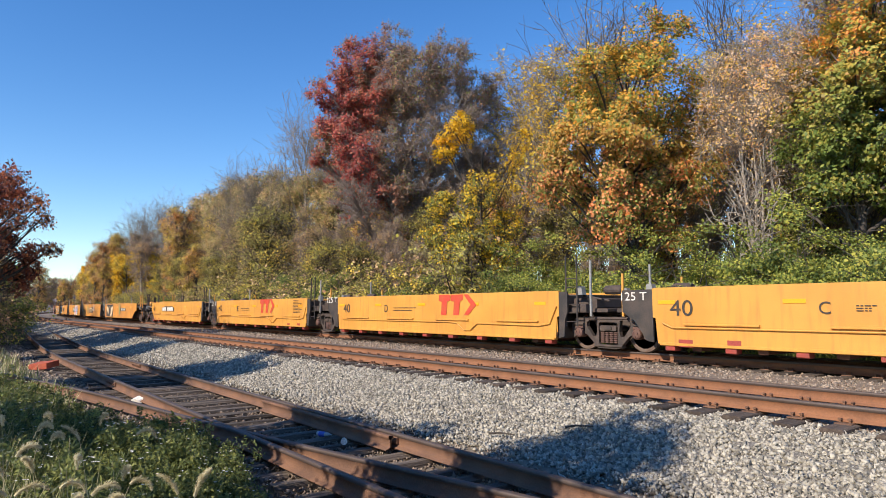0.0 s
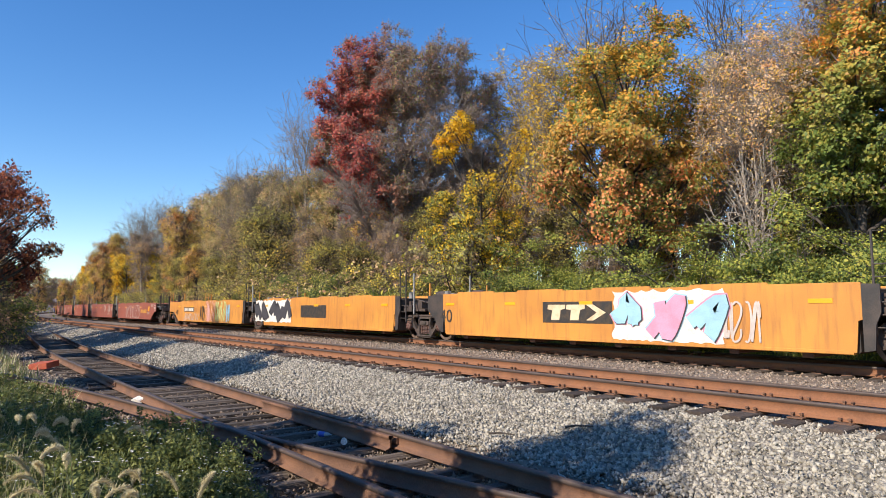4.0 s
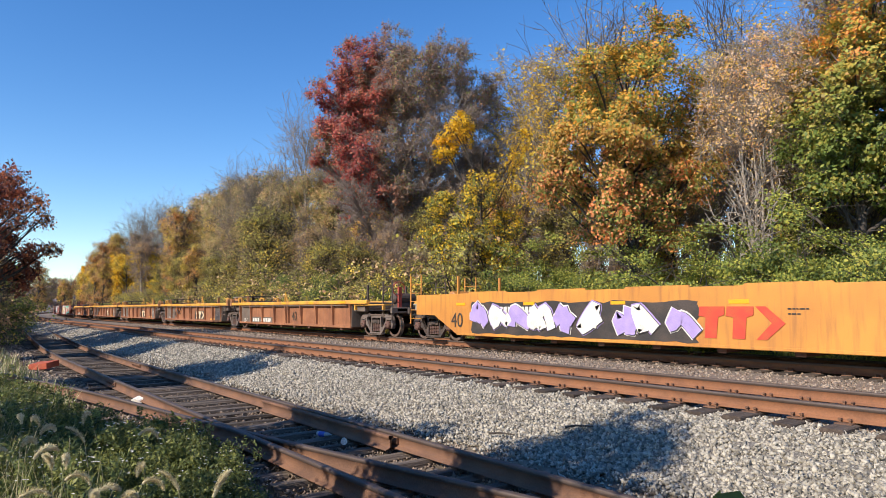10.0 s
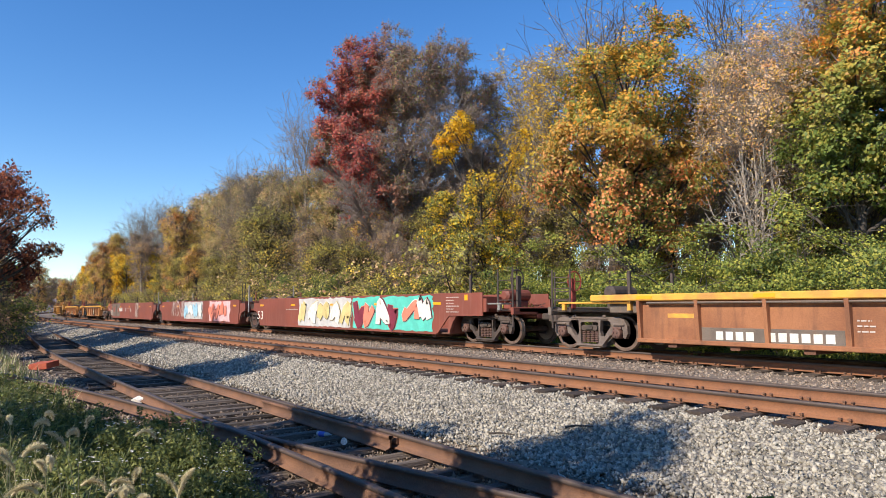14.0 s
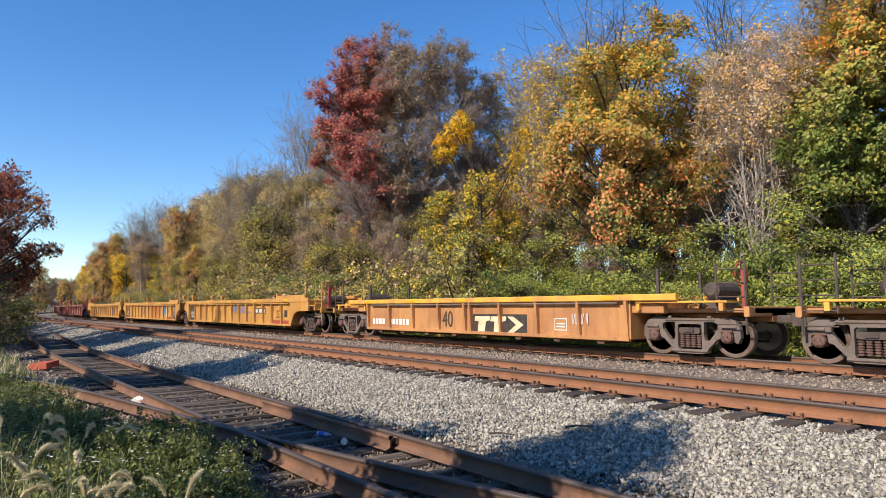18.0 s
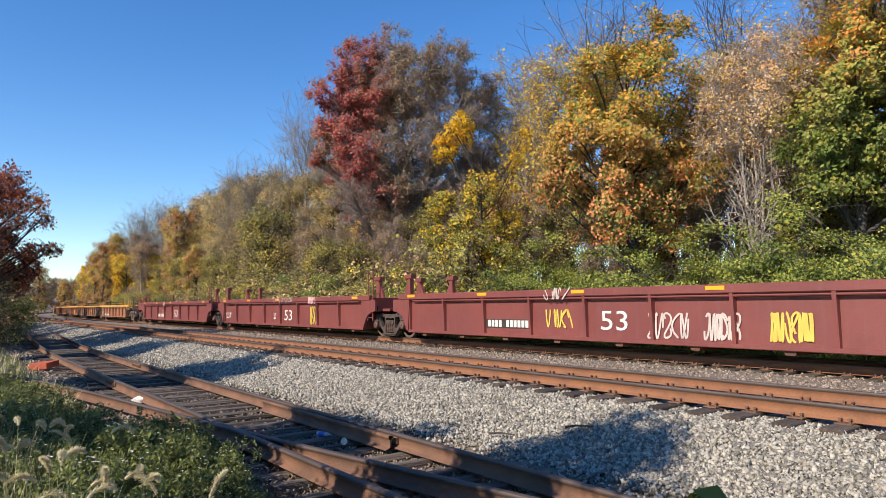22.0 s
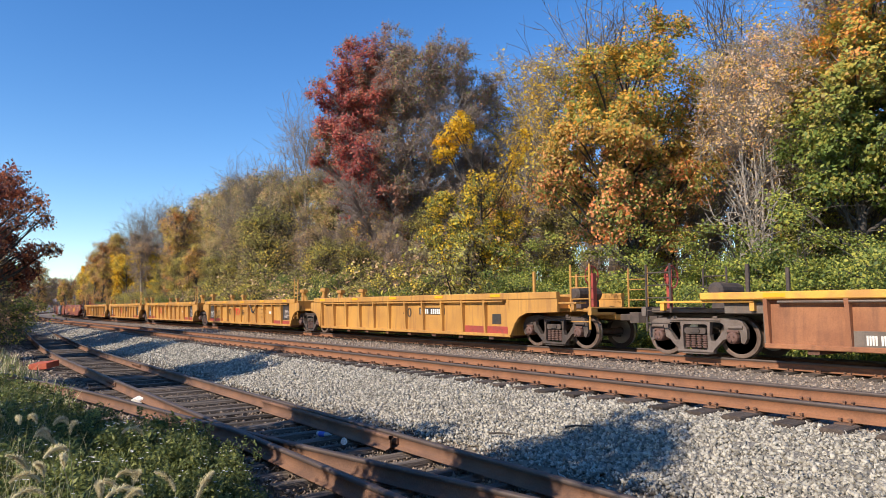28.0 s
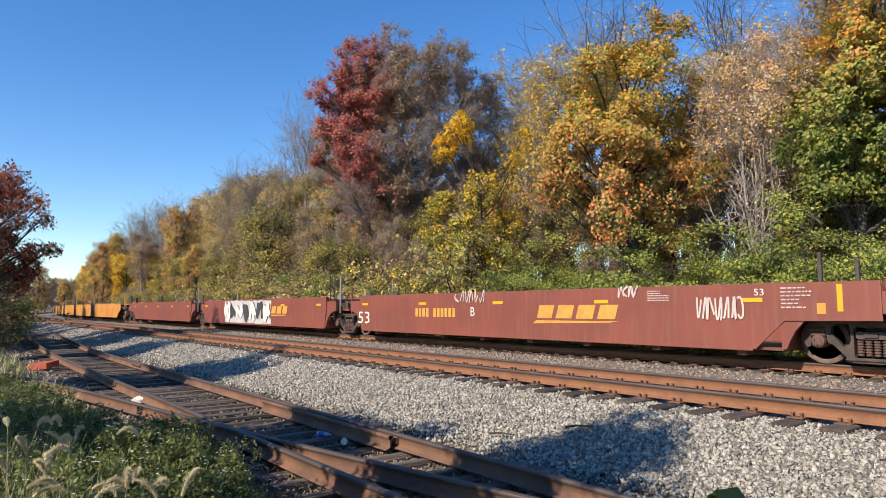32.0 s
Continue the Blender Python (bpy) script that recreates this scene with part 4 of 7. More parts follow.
def motions():
    for car, q0, q1, *_ in UNITS:
        walk(car, [(t, car_pose(q0, q1, t)) for t in range(0, 33)])
    # wheels roll; all wheelsets at the same place in their truck share one set of keys
    first = {}
    for ob, sx in WHEELSETS:
        if sx not in first:
            first[sx] = ob
            walk(ob, [(i / FPS, Matrix.Translation((sx, 0, 0.463)) @ Matrix.Rotation(i * SPEED / FPS / 0.463, 4, "Y")) for i in range(int(CLIP * FPS) + 1)])
        else:
            ob.rotation_mode = "QUATERNION"
            keys = ob.animation_data_create()
            keys.action = first[sx].animation_data.action
            keys.action_slot = first[sx].animation_data.action_slot
    # seed heads sway in the breeze
    for ob, m, seed in FOXTAILS:
        r = random.Random(seed)
        ph, amp = r.uniform(0, 6.28), r.uniform(2.0, 5.0)
        walk(ob, [(t * 0.5, m @ pose(0, 0, 0, amp * math.sin(2.1 * t * 0.5 + ph), amp * 1.3 * math.sin(1.3 * t * 0.5 + 2 * ph), 0)) for t in range(65)])

# ---------------------------------------------------------------- trees and plants
RED, WINE, BRICK = (0.40, 0.045, 0.04), (0.24, 0.05, 0.045), (0.46, 0.14, 0.07)
DRY, DUN, TAN = (0.23, 0.135, 0.075), (0.15, 0.105, 0.065), (0.38, 0.26, 0.13)
PINE, LEAF, LIME = (0.06, 0.10, 0.022), (0.12, 0.18, 0.03), (0.25, 0.31, 0.04)
OLIVE, GOLDEN, LEMON = (0.29, 0.25, 0.045), (0.47, 0.27, 0.025), (0.46, 0.275, 0.012)
ORANGE, RUSTY, SALMON = (0.68, 0.29, 0.04), (0.56, 0.17, 0.045), (0.64, 0.40, 0.23)
FOLIAGE = {
    "oak": leafy("wine_red_leaves", [(0.15, 0.10, 0.065), (0.12, 0.09, 0.06), (0.24, 0.13, 0.075), (0.13, 0.135, 0.05), (0.16, 0.085, 0.06)], side=[(0.15, 0.034, 0.03), (0.23, 0.046, 0.038), (0.31, 0.10, 0.06), (0.18, 0.04, 0.033), (0.13, 0.09, 0.045)], side_x=(-1.9, 0.0), clump=0.3),
    "vine": leafy("lemon_yellow_leaves", [LEMON, (0.46, 0.24, 0.02), LEMON, (0.40, 0.27, 0.02)], low=[(0.20, 0.18, 0.035), (0.12, 0.135, 0.03), (0.44, 0.28, 0.02), (0.10, 0.11, 0.028), (0.44, 0.28, 0.02)], low_z=(7.0, 9.0), clump=0.9),
    "maple": leafy("orange_green_leaves", [(0.40, 0.23, 0.03), (0.15, 0.16, 0.035), (0.12, 0.145, 0.03), (0.44, 0.20, 0.03), (0.17, 0.175, 0.035), (0.46, 0.19, 0.03), (0.13, 0.15, 0.03)], low=[(0.50, 0.15, 0.06), (0.14, 0.15, 0.035), (0.48, 0.16, 0.05), (0.11, 0.13, 0.035), (0.52, 0.17, 0.08), (0.20, 0.19, 0.045), (0.12, 0.14, 0.035)], low_z=(6.2, 9.0), clump=1.1),
    "green_maple": leafy("green_leaves_turning_orange", [(0.52, 0.19, 0.04), (0.14, 0.16, 0.035), (0.50, 0.25, 0.045), (0.18, 0.19, 0.04), (0.48, 0.17, 0.05)], low=[(0.09, 0.115, 0.024), (0.06, 0.08, 0.018), (0.135, 0.15, 0.03), (0.20, 0.17, 0.035), (0.07, 0.095, 0.022)], low_z=(7.6, 9.8), clump=0.8),
    "pale": leafy("salmon_tan_leaves", [(0.40, 0.25, 0.14), (0.34, 0.23, 0.13), (0.42, 0.27, 0.06), (0.40, 0.28, 0.18), (0.42, 0.22, 0.10)], clump=0.5),
    "mixed": leafy("tan_and_olive_leaves", [(0.30, 0.22, 0.12), (0.20, 0.16, 0.085), (0.17, 0.165, 0.05), (0.34, 0.20, 0.09), (0.24, 0.22, 0.08), (0.40, 0.25, 0.13)], low=[(0.15, 0.15, 0.05), (0.20, 0.17, 0.07), (0.32, 0.27, 0.05), (0.24, 0.12, 0.07), (0.13, 0.13, 0.045)], low_z=(3.0, 8.0), clump=0.3),
    "brown": leafy("dry_brown_leaves", [DRY, TAN, DUN, OLIVE], clump=0.4),
    "rusty": leafy("russet_leaves", [RUSTY, TAN, DRY, ORANGE, OLIVE], clump=0.3),
    "yellowing": leafy("yellow_green_leaves", [(0.19, 0.165, 0.055), (0.14, 0.11, 0.05), (0.28, 0.25, 0.05), (0.16, 0.14, 0.045), (0.09, 0.08, 0.035), (0.42, 0.29, 0.045)], clump=0.4),
    "gold": leafy("golden_leaves", [GOLDEN, LEMON, ORANGE, OLIVE], clump=0.4),
    "green": leafy("green_shrub_leaves", [(0.085, 0.105, 0.026), (0.055, 0.075, 0.02), (0.15, 0.155, 0.03), (0.042, 0.06, 0.017)], clump=0.9),
    "lime": leafy("bright_green_leaves", [(0.15, 0.165, 0.032), (0.075, 0.095, 0.022), (0.23, 0.215, 0.04), (0.10, 0.12, 0.026), (0.05, 0.07, 0.018)], clump=0.9),
    "darkoak": leafy("dark_russet_leaves", [(0.16, 0.055, 0.035), (0.25, 0.08, 0.04), (0.11, 0.045, 0.03), (0.40, 0.16, 0.06)], clump=0.6),
    # weed greens are darkened in place of a tree's shade over them
    "weed": leafy("shade_darkened_weed_leaves", [(0.048, 0.060, 0.022), (0.072, 0.086, 0.027), (0.125, 0.13, 0.037), (0.036, 0.047, 0.020)], clump=3.0, through=0.35),
    "plume": leafy("pale_seed_bristles", [(0.36, 0.32, 0.21), (0.29, 0.25, 0.155), (0.40, 0.355, 0.245)], clump=3.0, through=0.4),
    "straw": leafy("dry_straw_blades", [(0.19, 0.165, 0.085), (0.14, 0.14, 0.055), (0.24, 0.205, 0.12), (0.10, 0.11, 0.035)], clump=3.0, through=0.2),
}


def skeleton(seed, height, radius, girth, limbs=16, base=0.3, fork=5, twig=3, rise=0.5, lean=(0, 0), shape=0.6):
    """A tree's branches as (points, first radius, last radius) and the places of its outer twigs."""
    r = random.Random(seed)
    branches, tips = [], []
    trunk = []
    wob = [r.uniform(-1, 1) for _ in range(4)]
    for i in range(9):
        k = i / 8
        trunk.append(Vector((lean[0] * k + 0.02 * height * (math.sin(3 * k + wob[0]) - math.sin(wob[0])), lean[1] * k + 0.02 * height * (math.sin(4 * k + wob[1]) - math.sin(wob[1])), height * 0.76 * k)))
    branches.append((trunk, girth, girth * 0.12))

    def at(path, k):
        f = k * (len(path) - 1)
        i = min(int(f), len(path) - 2)
        return path[i].lerp(path[i + 1], f - i)

    def shoot(p, d, length, n, up, wild):
        pts = [p.copy()]
        d = d.normalized()
        for _ in range(n):
            d = (d + Vector((r.gauss(0, wild), r.gauss(0, wild), r.gauss(0, wild) + up))).normalized()
            p = p + d * (length / n)
            pts.append(p.copy())
        return pts
    az = r.uniform(0, 6.28)
    for i in range(limbs):
        k = base + (0.98 - base) * (i / max(1, limbs - 1)) ** 0.9
        az += 2.4 + r.uniform(-0.5, 0.5)
        rel = (k - base) / (1 - base)
        env = math.sqrt(max(0.05, 1 - ((rel - 0.36) / 0.68) ** 2))
        el = rise + 0.65 * rel + r.uniform(-0.15, 0.2)
        length = radius * env * r.uniform(0.72, 1.1) / max(0.45, math.cos(el)) * 0.82
        d = Vector((math.cos(az) * math.cos(el), math.sin(az) * math.cos(el), math.sin(el)))
        limb = shoot(at(trunk, k), d, length, 5, 0.06, 0.13)
        g = girth * (0.42 - 0.25 * k)
        branches.append((limb, g, g * 0.25))
        for j in range(fork):
            kk = 0.3 + 0.7 * (j + r.random()) / fork
            d2 = (limb[-1] - limb[0]).normalized() + Vector((r.gauss(0, 0.6), r.gauss(0, 0.6), r.gauss(0.15, 0.45)))
            b = shoot(at(limb, kk), d2, length * r.uniform(0.3, 0.55), 3, 0.05, 0.2)
            branches.append((b, g * 0.38, g * 0.1))
            tips.append(b[-1])
            for _ in range(twig):
                d3 = d2.normalized() + Vector((r.gauss(0, 0.7), r.gauss(0, 0.7), r.gauss(0.1, 0.6)))
                c = shoot(at(b, r.uniform(0.2, 1)), d3, length * r.uniform(0.14, 0.34), 2, 0.03, 0.25)
                branches.append((c, g * 0.15, g * 0.05))
                tips.append(c[-1])
                tips.append(c[1])
            tips.append(b[1])
            tips.append(b[2])
    return branches, np.array([tuple(t) for t in tips])


def wood_mesh(branches, mat, least=0.008):
    vs, fs, n = [], [], 0
    for pts, r0, r1 in branches:
        sides = 8 if r0 > 0.12 else (5 if r0 > 0.04 else 3)
        p = np.array([tuple(q) for q in pts])
        d = np.gradient(p, axis=0)
        d /= np.linalg.norm(d, axis=1)[:, None] + 1e-9
        ref = np.where(np.abs(d[:, 2:3]) > 0.9, np.array([[1.0, 0, 0]]), np.array([[0, 0, 1.0]]))
        a = np.cross(d, ref)
        a /= np.linalg.norm(a, axis=1)[:, None] + 1e-9
        b = np.cross(d, a)
        rad = np.maximum(least, np.linspace(r0, r1, len(p)))
        if r0 > 0.1:
            rad[0] *= 1.35
        ang = np.arange(sides) * 6.28318 / sides
        ring = p[:, None] + rad[:, None, None] * (np.cos(ang)[None, :, None] * a[:, None] + np.sin(ang)[None, :, None] * b[:, None])
        vs.append(ring.reshape(-1, 3))
        idx = n + np.arange(len(p) * sides).reshape(len(p), sides)
        nxt = np.roll(idx, -1, axis=1)
        fs.append(np.stack([idx[:-1], nxt[:-1], nxt[1:], idx[1:]], -1).reshape(-1, 4))
        n += len(p) * sides
    me = bulk("trunk", np.concatenate(vs), np.concatenate(fs), [mat])
    me.shade_smooth()
    return me


def leaf_mesh(name, centres, size, mat, g, flat=0.5, long=1.5):
    """Folded diamond leaves round the given places, turned outward and a little up."""
    n = len(centres)
    out = centres - centres.mean(0)
    out[:, 2] *= 0.5
    out /= np.linalg.norm(out, axis=1)[:, None] + 1e-6
    nrm = g.normal(0, 1, (n, 3)) * (1 - flat) + (out * 0.75 + np.array([0.0, -0.12, 0.42])) * flat * 1.6
    nrm /= np.linalg.norm(nrm, axis=1)[:, None]
    t = g.normal(0, 1, (n, 3)) + np.array([0, 0, -0.5])
    t -= (t * nrm).sum(1)[:, None] * nrm
    t /= np.linalg.norm(t, axis=1)[:, None]
    u = np.cross(nrm, t)
    s = (size * g.uniform(0.6, 1.25, n))[:, None]
    fold = nrm * s * 0.18
    v = np.stack([centres - t * s * long * 0.5, centres + u * s * 0.5 + fold, centres + t * s * long * 0.5, centres - u * s * 0.5 + fold], 1).reshape(-1, 3)
    f = np.arange(4 * n).reshape(n, 4)
    return bulk(name, v, f, [mat])


def tree(name, label, seed, height, radius, girth, leaves, size, foliage, bark="bark", clump=0.32, fill=0.0, **kw):
    """A tree at the world's zero: trunk with limbs, and its crown."""
    g = np.random.default_rng(seed)
    br, tips = skeleton(seed, height, radius, girth, **kw)
    ob = tagged(new(name), label, "tree")
    part("trunk", wood_mesh(br, bark, 0.014 if leaves < 20000 else 0.008), ob)
    if leaves:
        knots = tips[g.permutation(len(tips))[:max(60, int(len(tips) * 0.22))]]
        size_of = g.uniform(0.5, 1.5, len(knots))
        which = g.choice(len(knots), leaves, p=size_of / size_of.sum())
        pick = knots[which]
        if fill:
            inner = g.random(leaves) < fill
            axis = np.stack([np.zeros(leaves), np.zeros(leaves), pick[:, 2] * 0.96], 1)
            pick = np.where(inner[:, None], axis + (pick - axis) * g.uniform(0.3, 1, (leaves, 1)), pick)
        ball = g.normal(0, 1, (leaves, 3))
        ball *= (g.random(leaves) ** 0.45 / np.linalg.norm(ball, axis=1))[:, None]
        c = pick + ball * (clump * 2.3 * size_of[which] ** 0.5)[:, None] * np.array([1, 1, 0.6])
        c[:, 2] = np.maximum(c[:, 2], 0.15)
        part("crown", leaf_mesh("crown", c, size, FOLIAGE[foliage], g), ob)
    return ob


def curve(a, b, sag, n=5):
    """A bent line from a to b."""
    return [a.lerp(b, i / n) + Vector((0, 0, sag * math.sin(math.pi * i / n))) for i in range(n + 1)]


def crown_tree(name, label, seed, lobes, girth, leaves, size, foliage, bark="bark", spray=0.42, density=2.6, twigs=5, back=1.0, stems=1, least=0.010, flat=0.55):
    """A tree whose crown is made of lobes (sideways, height, radius, leafiness); every lobe hangs its sprays on a limb."""
    g, r = np.random.default_rng(seed), random.Random(seed)
    top = max(l[1] for l in lobes)
    side = max(abs(l[0]) for l in lobes)
    br = []
    trunks = []
    for k in range(stems):
        lean = r.uniform(-0.18, 0.18) * side * (1 if stems == 1 else 3)
        path = [Vector((lean * (i / 8) ** 1.3 + 0.012 * top * math.sin(i * 0.9 + seed + k), 0.01 * top * math.cos(i * 0.8 + seed) + (0 if stems == 1 else r.uniform(-0.1, 0.1)), top * 0.9 * i / 8)) for i in range(9)]
        path[0] = Vector((0.25 * (k - (stems - 1) / 2), 0, 0))
        trunks.append(path)
        br.append((path, girth * (1 if k == 0 else 0.75), girth * 0.14))
    spots, weight, wide = [], [], []
    for lobe in lobes:
        u, z, rad = lobe[:3]
        leafy_share = lobe[3] if len(lobe) > 3 else 1.0
        room = max(0.4, side * 0.9 - 0.25 * abs(u))
        for w, much in ((-r.uniform(0.15, 0.8) * room, 1.0), (r.uniform(0.3, 0.9) * room, 0.7 * back)):
            if much <= 0:
                continue
            trunk = trunks[r.randrange(stems)]
            c = Vector((u, w, z))
            k = max(0.14, min(0.93, (z - 0.75 * math.hypot(u, w) - 0.3) / (top * 0.9) * r.uniform(0.8, 1.0)))
            f = k * 8
            start = trunk[int(f)].lerp(trunk[min(8, int(f) + 1)], f - int(f))
            limb = curve(start, c, -0.12 * (c - start).length * r.uniform(0.2, 1.2), 6)
            gl = girth * (0.46 - 0.28 * k)
            br.append((limb, gl, gl * 0.3))
            n = max(5, int(density * (rad / spray) ** 2 * (0.7 + 0.6 * much)))
            for _ in range(n):
                d = Vector((r.gauss(0, 1), r.gauss(0, 1), r.gauss(0, 0.85))).normalized()
                q = c + d * rad * 0.86 * r.uniform(0.3, 1.0) ** 0.6
                f = r.uniform(0.45, 1) * 6
                s0 = limb[int(min(5, f))].lerp(limb[min(6, int(f) + 1)], f - int(f))
                bough = curve(s0, q, 0.06 * (q - s0).length, 3)
                br.append((bough, gl * 0.26, max(0.004, gl * 0.07)))
                for _ in range(twigs):
                    e = q + (d * 0.7 + Vector((r.gauss(0, 0.8), r.gauss(0, 0.8), r.gauss(0.15, 0.7)))).normalized() * spray * r.uniform(0.6, 1.5)
                    m = q.lerp(e, 0.55) + Vector((r.gauss(0, 0.05), r.gauss(0, 0.05), r.gauss(0, 0.05)))
                    br.append(([q, m, e], max(0.004, gl * 0.08), 0.003))
                spots.append(tuple(q))
                weight.append(leafy_share * much * r.uniform(0.35, 1.6))
                wide.append(spray * r.uniform(0.65, 1.3))
    ob = tagged(new(name), label, "tree")
    part("trunk", wood_mesh(br, bark, least), ob)
    if leaves:
        spots, weight, wide = np.array(spots), np.array(weight), np.array(wide)
        which = g.choice(len(spots), leaves, p=weight / weight.sum())
        ball = g.normal(0, 1, (leaves, 3))
        ball *= (g.random(leaves) ** 0.5 / np.linalg.norm(ball, axis=1))[:, None]
        c = spots[which] + ball * wide[which][:, None] * np.array([1, 1, 0.85])
        c[:, 2] = np.maximum(c[:, 2] - 0.20 * (ball[:, 0] ** 2 + ball[:, 1] ** 2) * wide[which], 0.15)
        part("crown", leaf_mesh("crown", c, size, FOLIAGE[foliage], g, flat), ob)
    return ob


def lobed(seed, height, radius, base=0.25, n=18, leafiness=1.0, uneven=0.0):
    """Lobes of a free-standing crown."""
    r = random.Random(seed)
    out = []
    for i in range(n):
        rel = (i + 0.5) / n
        half = radius * math.sqrt(max(0.06, 1 - ((rel - 0.38) / 0.66) ** 2))
        rad = radius * r.uniform(0.26, 0.42)
        u = r.uniform(-1, 1) * max(0.1, half - rad)
        out.append((u, min(height - rad * 0.8, height * (base + (1 - base) * rel)), rad, leafiness * (1 - uneven * r.random())))
    return out


def shrub(name, label, seed, height, radius, leaves, size, foliage, stems=9):
    g, r = np.random.default_rng(seed), random.Random(seed)
    br, tips = [], []
    for i in range(stems):
        a = r.uniform(0, 6.28)
        p, d = Vector((r.gauss(0, 0.25) * radius, r.gauss(0, 0.25) * radius, 0)), Vector((math.cos(a) * 0.55, math.sin(a) * 0.55, 1))
        pts = [p]
        hh = height * r.uniform(0.6, 1.1)
        for _ in range(5):
            d = (d + Vector((r.gauss(0, 0.2), r.gauss(0, 0.2), -0.06))).normalized()
            pts.append(pts[-1] + d * hh / 5)
        br.append((pts, 0.02 + 0.012 * height, 0.006))
        for q in pts[1:]:
            for _ in range(4):
                e = q + Vector((r.gauss(0, 0.42) * radius, r.gauss(0, 0.42) * radius, r.gauss(0, 0.14) * height))
                if e.z < 0.1:
                    e.z = 0.1
                br.append(([q, q.lerp(e, 0.5) + Vector((0, 0, 0.05)), e], 0.012, 0.004))
                tips.append(tuple(e))
                tips.append(tuple(q.lerp(e, 0.5)))
    tips = np.array(tips)
    ob = tagged(new(name), label, "shrub")
    part("branchwork", wood_mesh(br, "bark", 0.006), ob)
    knots = tips[g.permutation(len(tips))[:int(len(tips) * 0.45)]]
    ball = g.normal(0, 1, (leaves, 3))
    ball *= (g.random(leaves) ** 0.5 / np.linalg.norm(ball, axis=1))[:, None]
    c = knots[g.integers(0, len(knots), leaves)] + ball * np.array([1, 1, 0.6]) * 0.30 * radius ** 0.5
    c[:, 2] = np.maximum(c[:, 2], 0.05)
    part("foliage", leaf_mesh("foliage", c, size, FOLIAGE[foliage], g), ob)
    return ob


def stand(ob, x, y, turn=0.0, sink=0.1):
    ob.matrix_basis = pose(x, y, float(ground_z(np.array(x), np.array(y))) - sink, 0, 0, turn) @ Matrix.Diagonal((*ob.scale, 1))
    return ob


def again(ob, x, y, turn, size=1.0, label="", group=""):
    c = copy_thing(ob, pose(x, y, float(ground_z(np.array(x), np.array(y))) - 0.1, 0, 0, turn))
    c.scale = (size, size, size)
    return tagged(c, label, "", group)


def build_woods():
    # the trees that stand out above the train; local x runs across the view
    stand(crown_tree("oak_tree", "tall oak, one side wine red, the rest bare and brown", 11, [(-0.3, 20.1, 2.0, 0.9), (-3.0, 19.0, 2.3, 1.3), (-4.8, 16.5, 1.9, 1.4), (-2.1, 16.1, 2.5, 1.3), (-4.3, 13.6, 1.9, 1.4), (-5.4, 11.8, 1.1, 1.4), (-2.5, 11.5, 2.4, 1.0), (-0.3, 9.3, 2.1, 0.7), (1.0, 17.4, 2.9, 0.55), (3.7, 19.1, 2.4, 0.6), (6.3, 17.0, 2.3, 0.6), (4.1, 14.0, 3.1, 0.06), (1.0, 13.2, 2.9, 0.12), (6.8, 12.3, 2.5, 0.06), (2.8, 10.1, 2.9, 0.06), (5.9, 8.5, 2.5, 0.15), (-3.0, 8.6, 2.2, 0.05), (0.6, 6.2, 2.4, 0.14), (3.6, 6.0, 2.4, 0.12), (-2.2, 5.2, 2.1, 0.04), (1.2, 3.4, 2.0, 0.15)], 0.42, 66000, 0.125, "oak", "twigbark", spray=0.5, density=3.0, twigs=11, least=0.013), -41.0, 27.5, 52)
    stand(crown_tree("vine_tree", "slender tree hung with bright yellow leaves", 12, [(-1.2, 10.5, 0.8, 1.5), (-1.9, 9.6, 0.65, 1.4), (2.0, 10.1, 0.45, 0.8), (1.6, 8.9, 0.55, 0.7), (-0.2, 7.3, 1.2, 0.5), (-2.0, 6.6, 1.0, 0.9), (-0.7, 5.4, 1.1, 0.8), (1.2, 5.7, 1.0, 0.7), (-1.6, 4.3, 1.1, 0.8), (0.7, 4.2, 1.0, 0.9), (-2.6, 5.2, 0.7, 1.0)], 0.13, 19000, 0.085, "vine", spray=0.33, density=2.2, twigs=7), -24.0, 21.2, 52)
    stand(crown_tree("maple_tree", "spreading maple turning orange, yellow and green", 13, [(1.1, 12.0, 1.0), (-0.8, 11.4, 1.2), (-2.0, 10.9, 0.9), (0.1, 10.1, 1.45), (1.7, 10.0, 1.0), (-2.5, 8.3, 1.15), (-0.9, 8.1, 1.25), (0.9, 7.9, 1.25), (-3.1, 6.5, 0.95), (-1.6, 6.3, 1.25), (2.4, 7.2, 1.05), (1.8, 6.3, 1.15), (0.2, 5.6, 1.25), (1.1, 4.4, 0.85), (-1.4, 4.9, 0.95), (0.4, 11.9, 1.2), (-1.5, 9.6, 1.3), (2.2, 9.0, 1.2), (0.0, 6.8, 1.4), (-2.8, 7.4, 1.0)], 0.22, 54000, 0.092, "maple", spray=0.50, density=2.0, twigs=4), -15.4, 21.6, 52)
    stand(crown_tree("sapling_tree", "pale-barked thin tree with salmon and tan leaves", 14, [(0.2, 10.7, 0.9), (1.4, 10.7, 0.8), (-0.9, 9.8, 0.9), (0.3, 9.2, 1.1), (-1.4, 8.6, 0.9), (1.6, 9.2, 0.9), (-0.6, 7.7, 1.0, 0.6), (0.9, 7.7, 0.9, 0.6), (-1.8, 7.3, 0.6, 0.6)], 0.085, 8500, 0.060, "pale", "whitebark", spray=0.5, density=2.4, twigs=7, stems=4, least=0.012), -11.2, 23.2, 52)
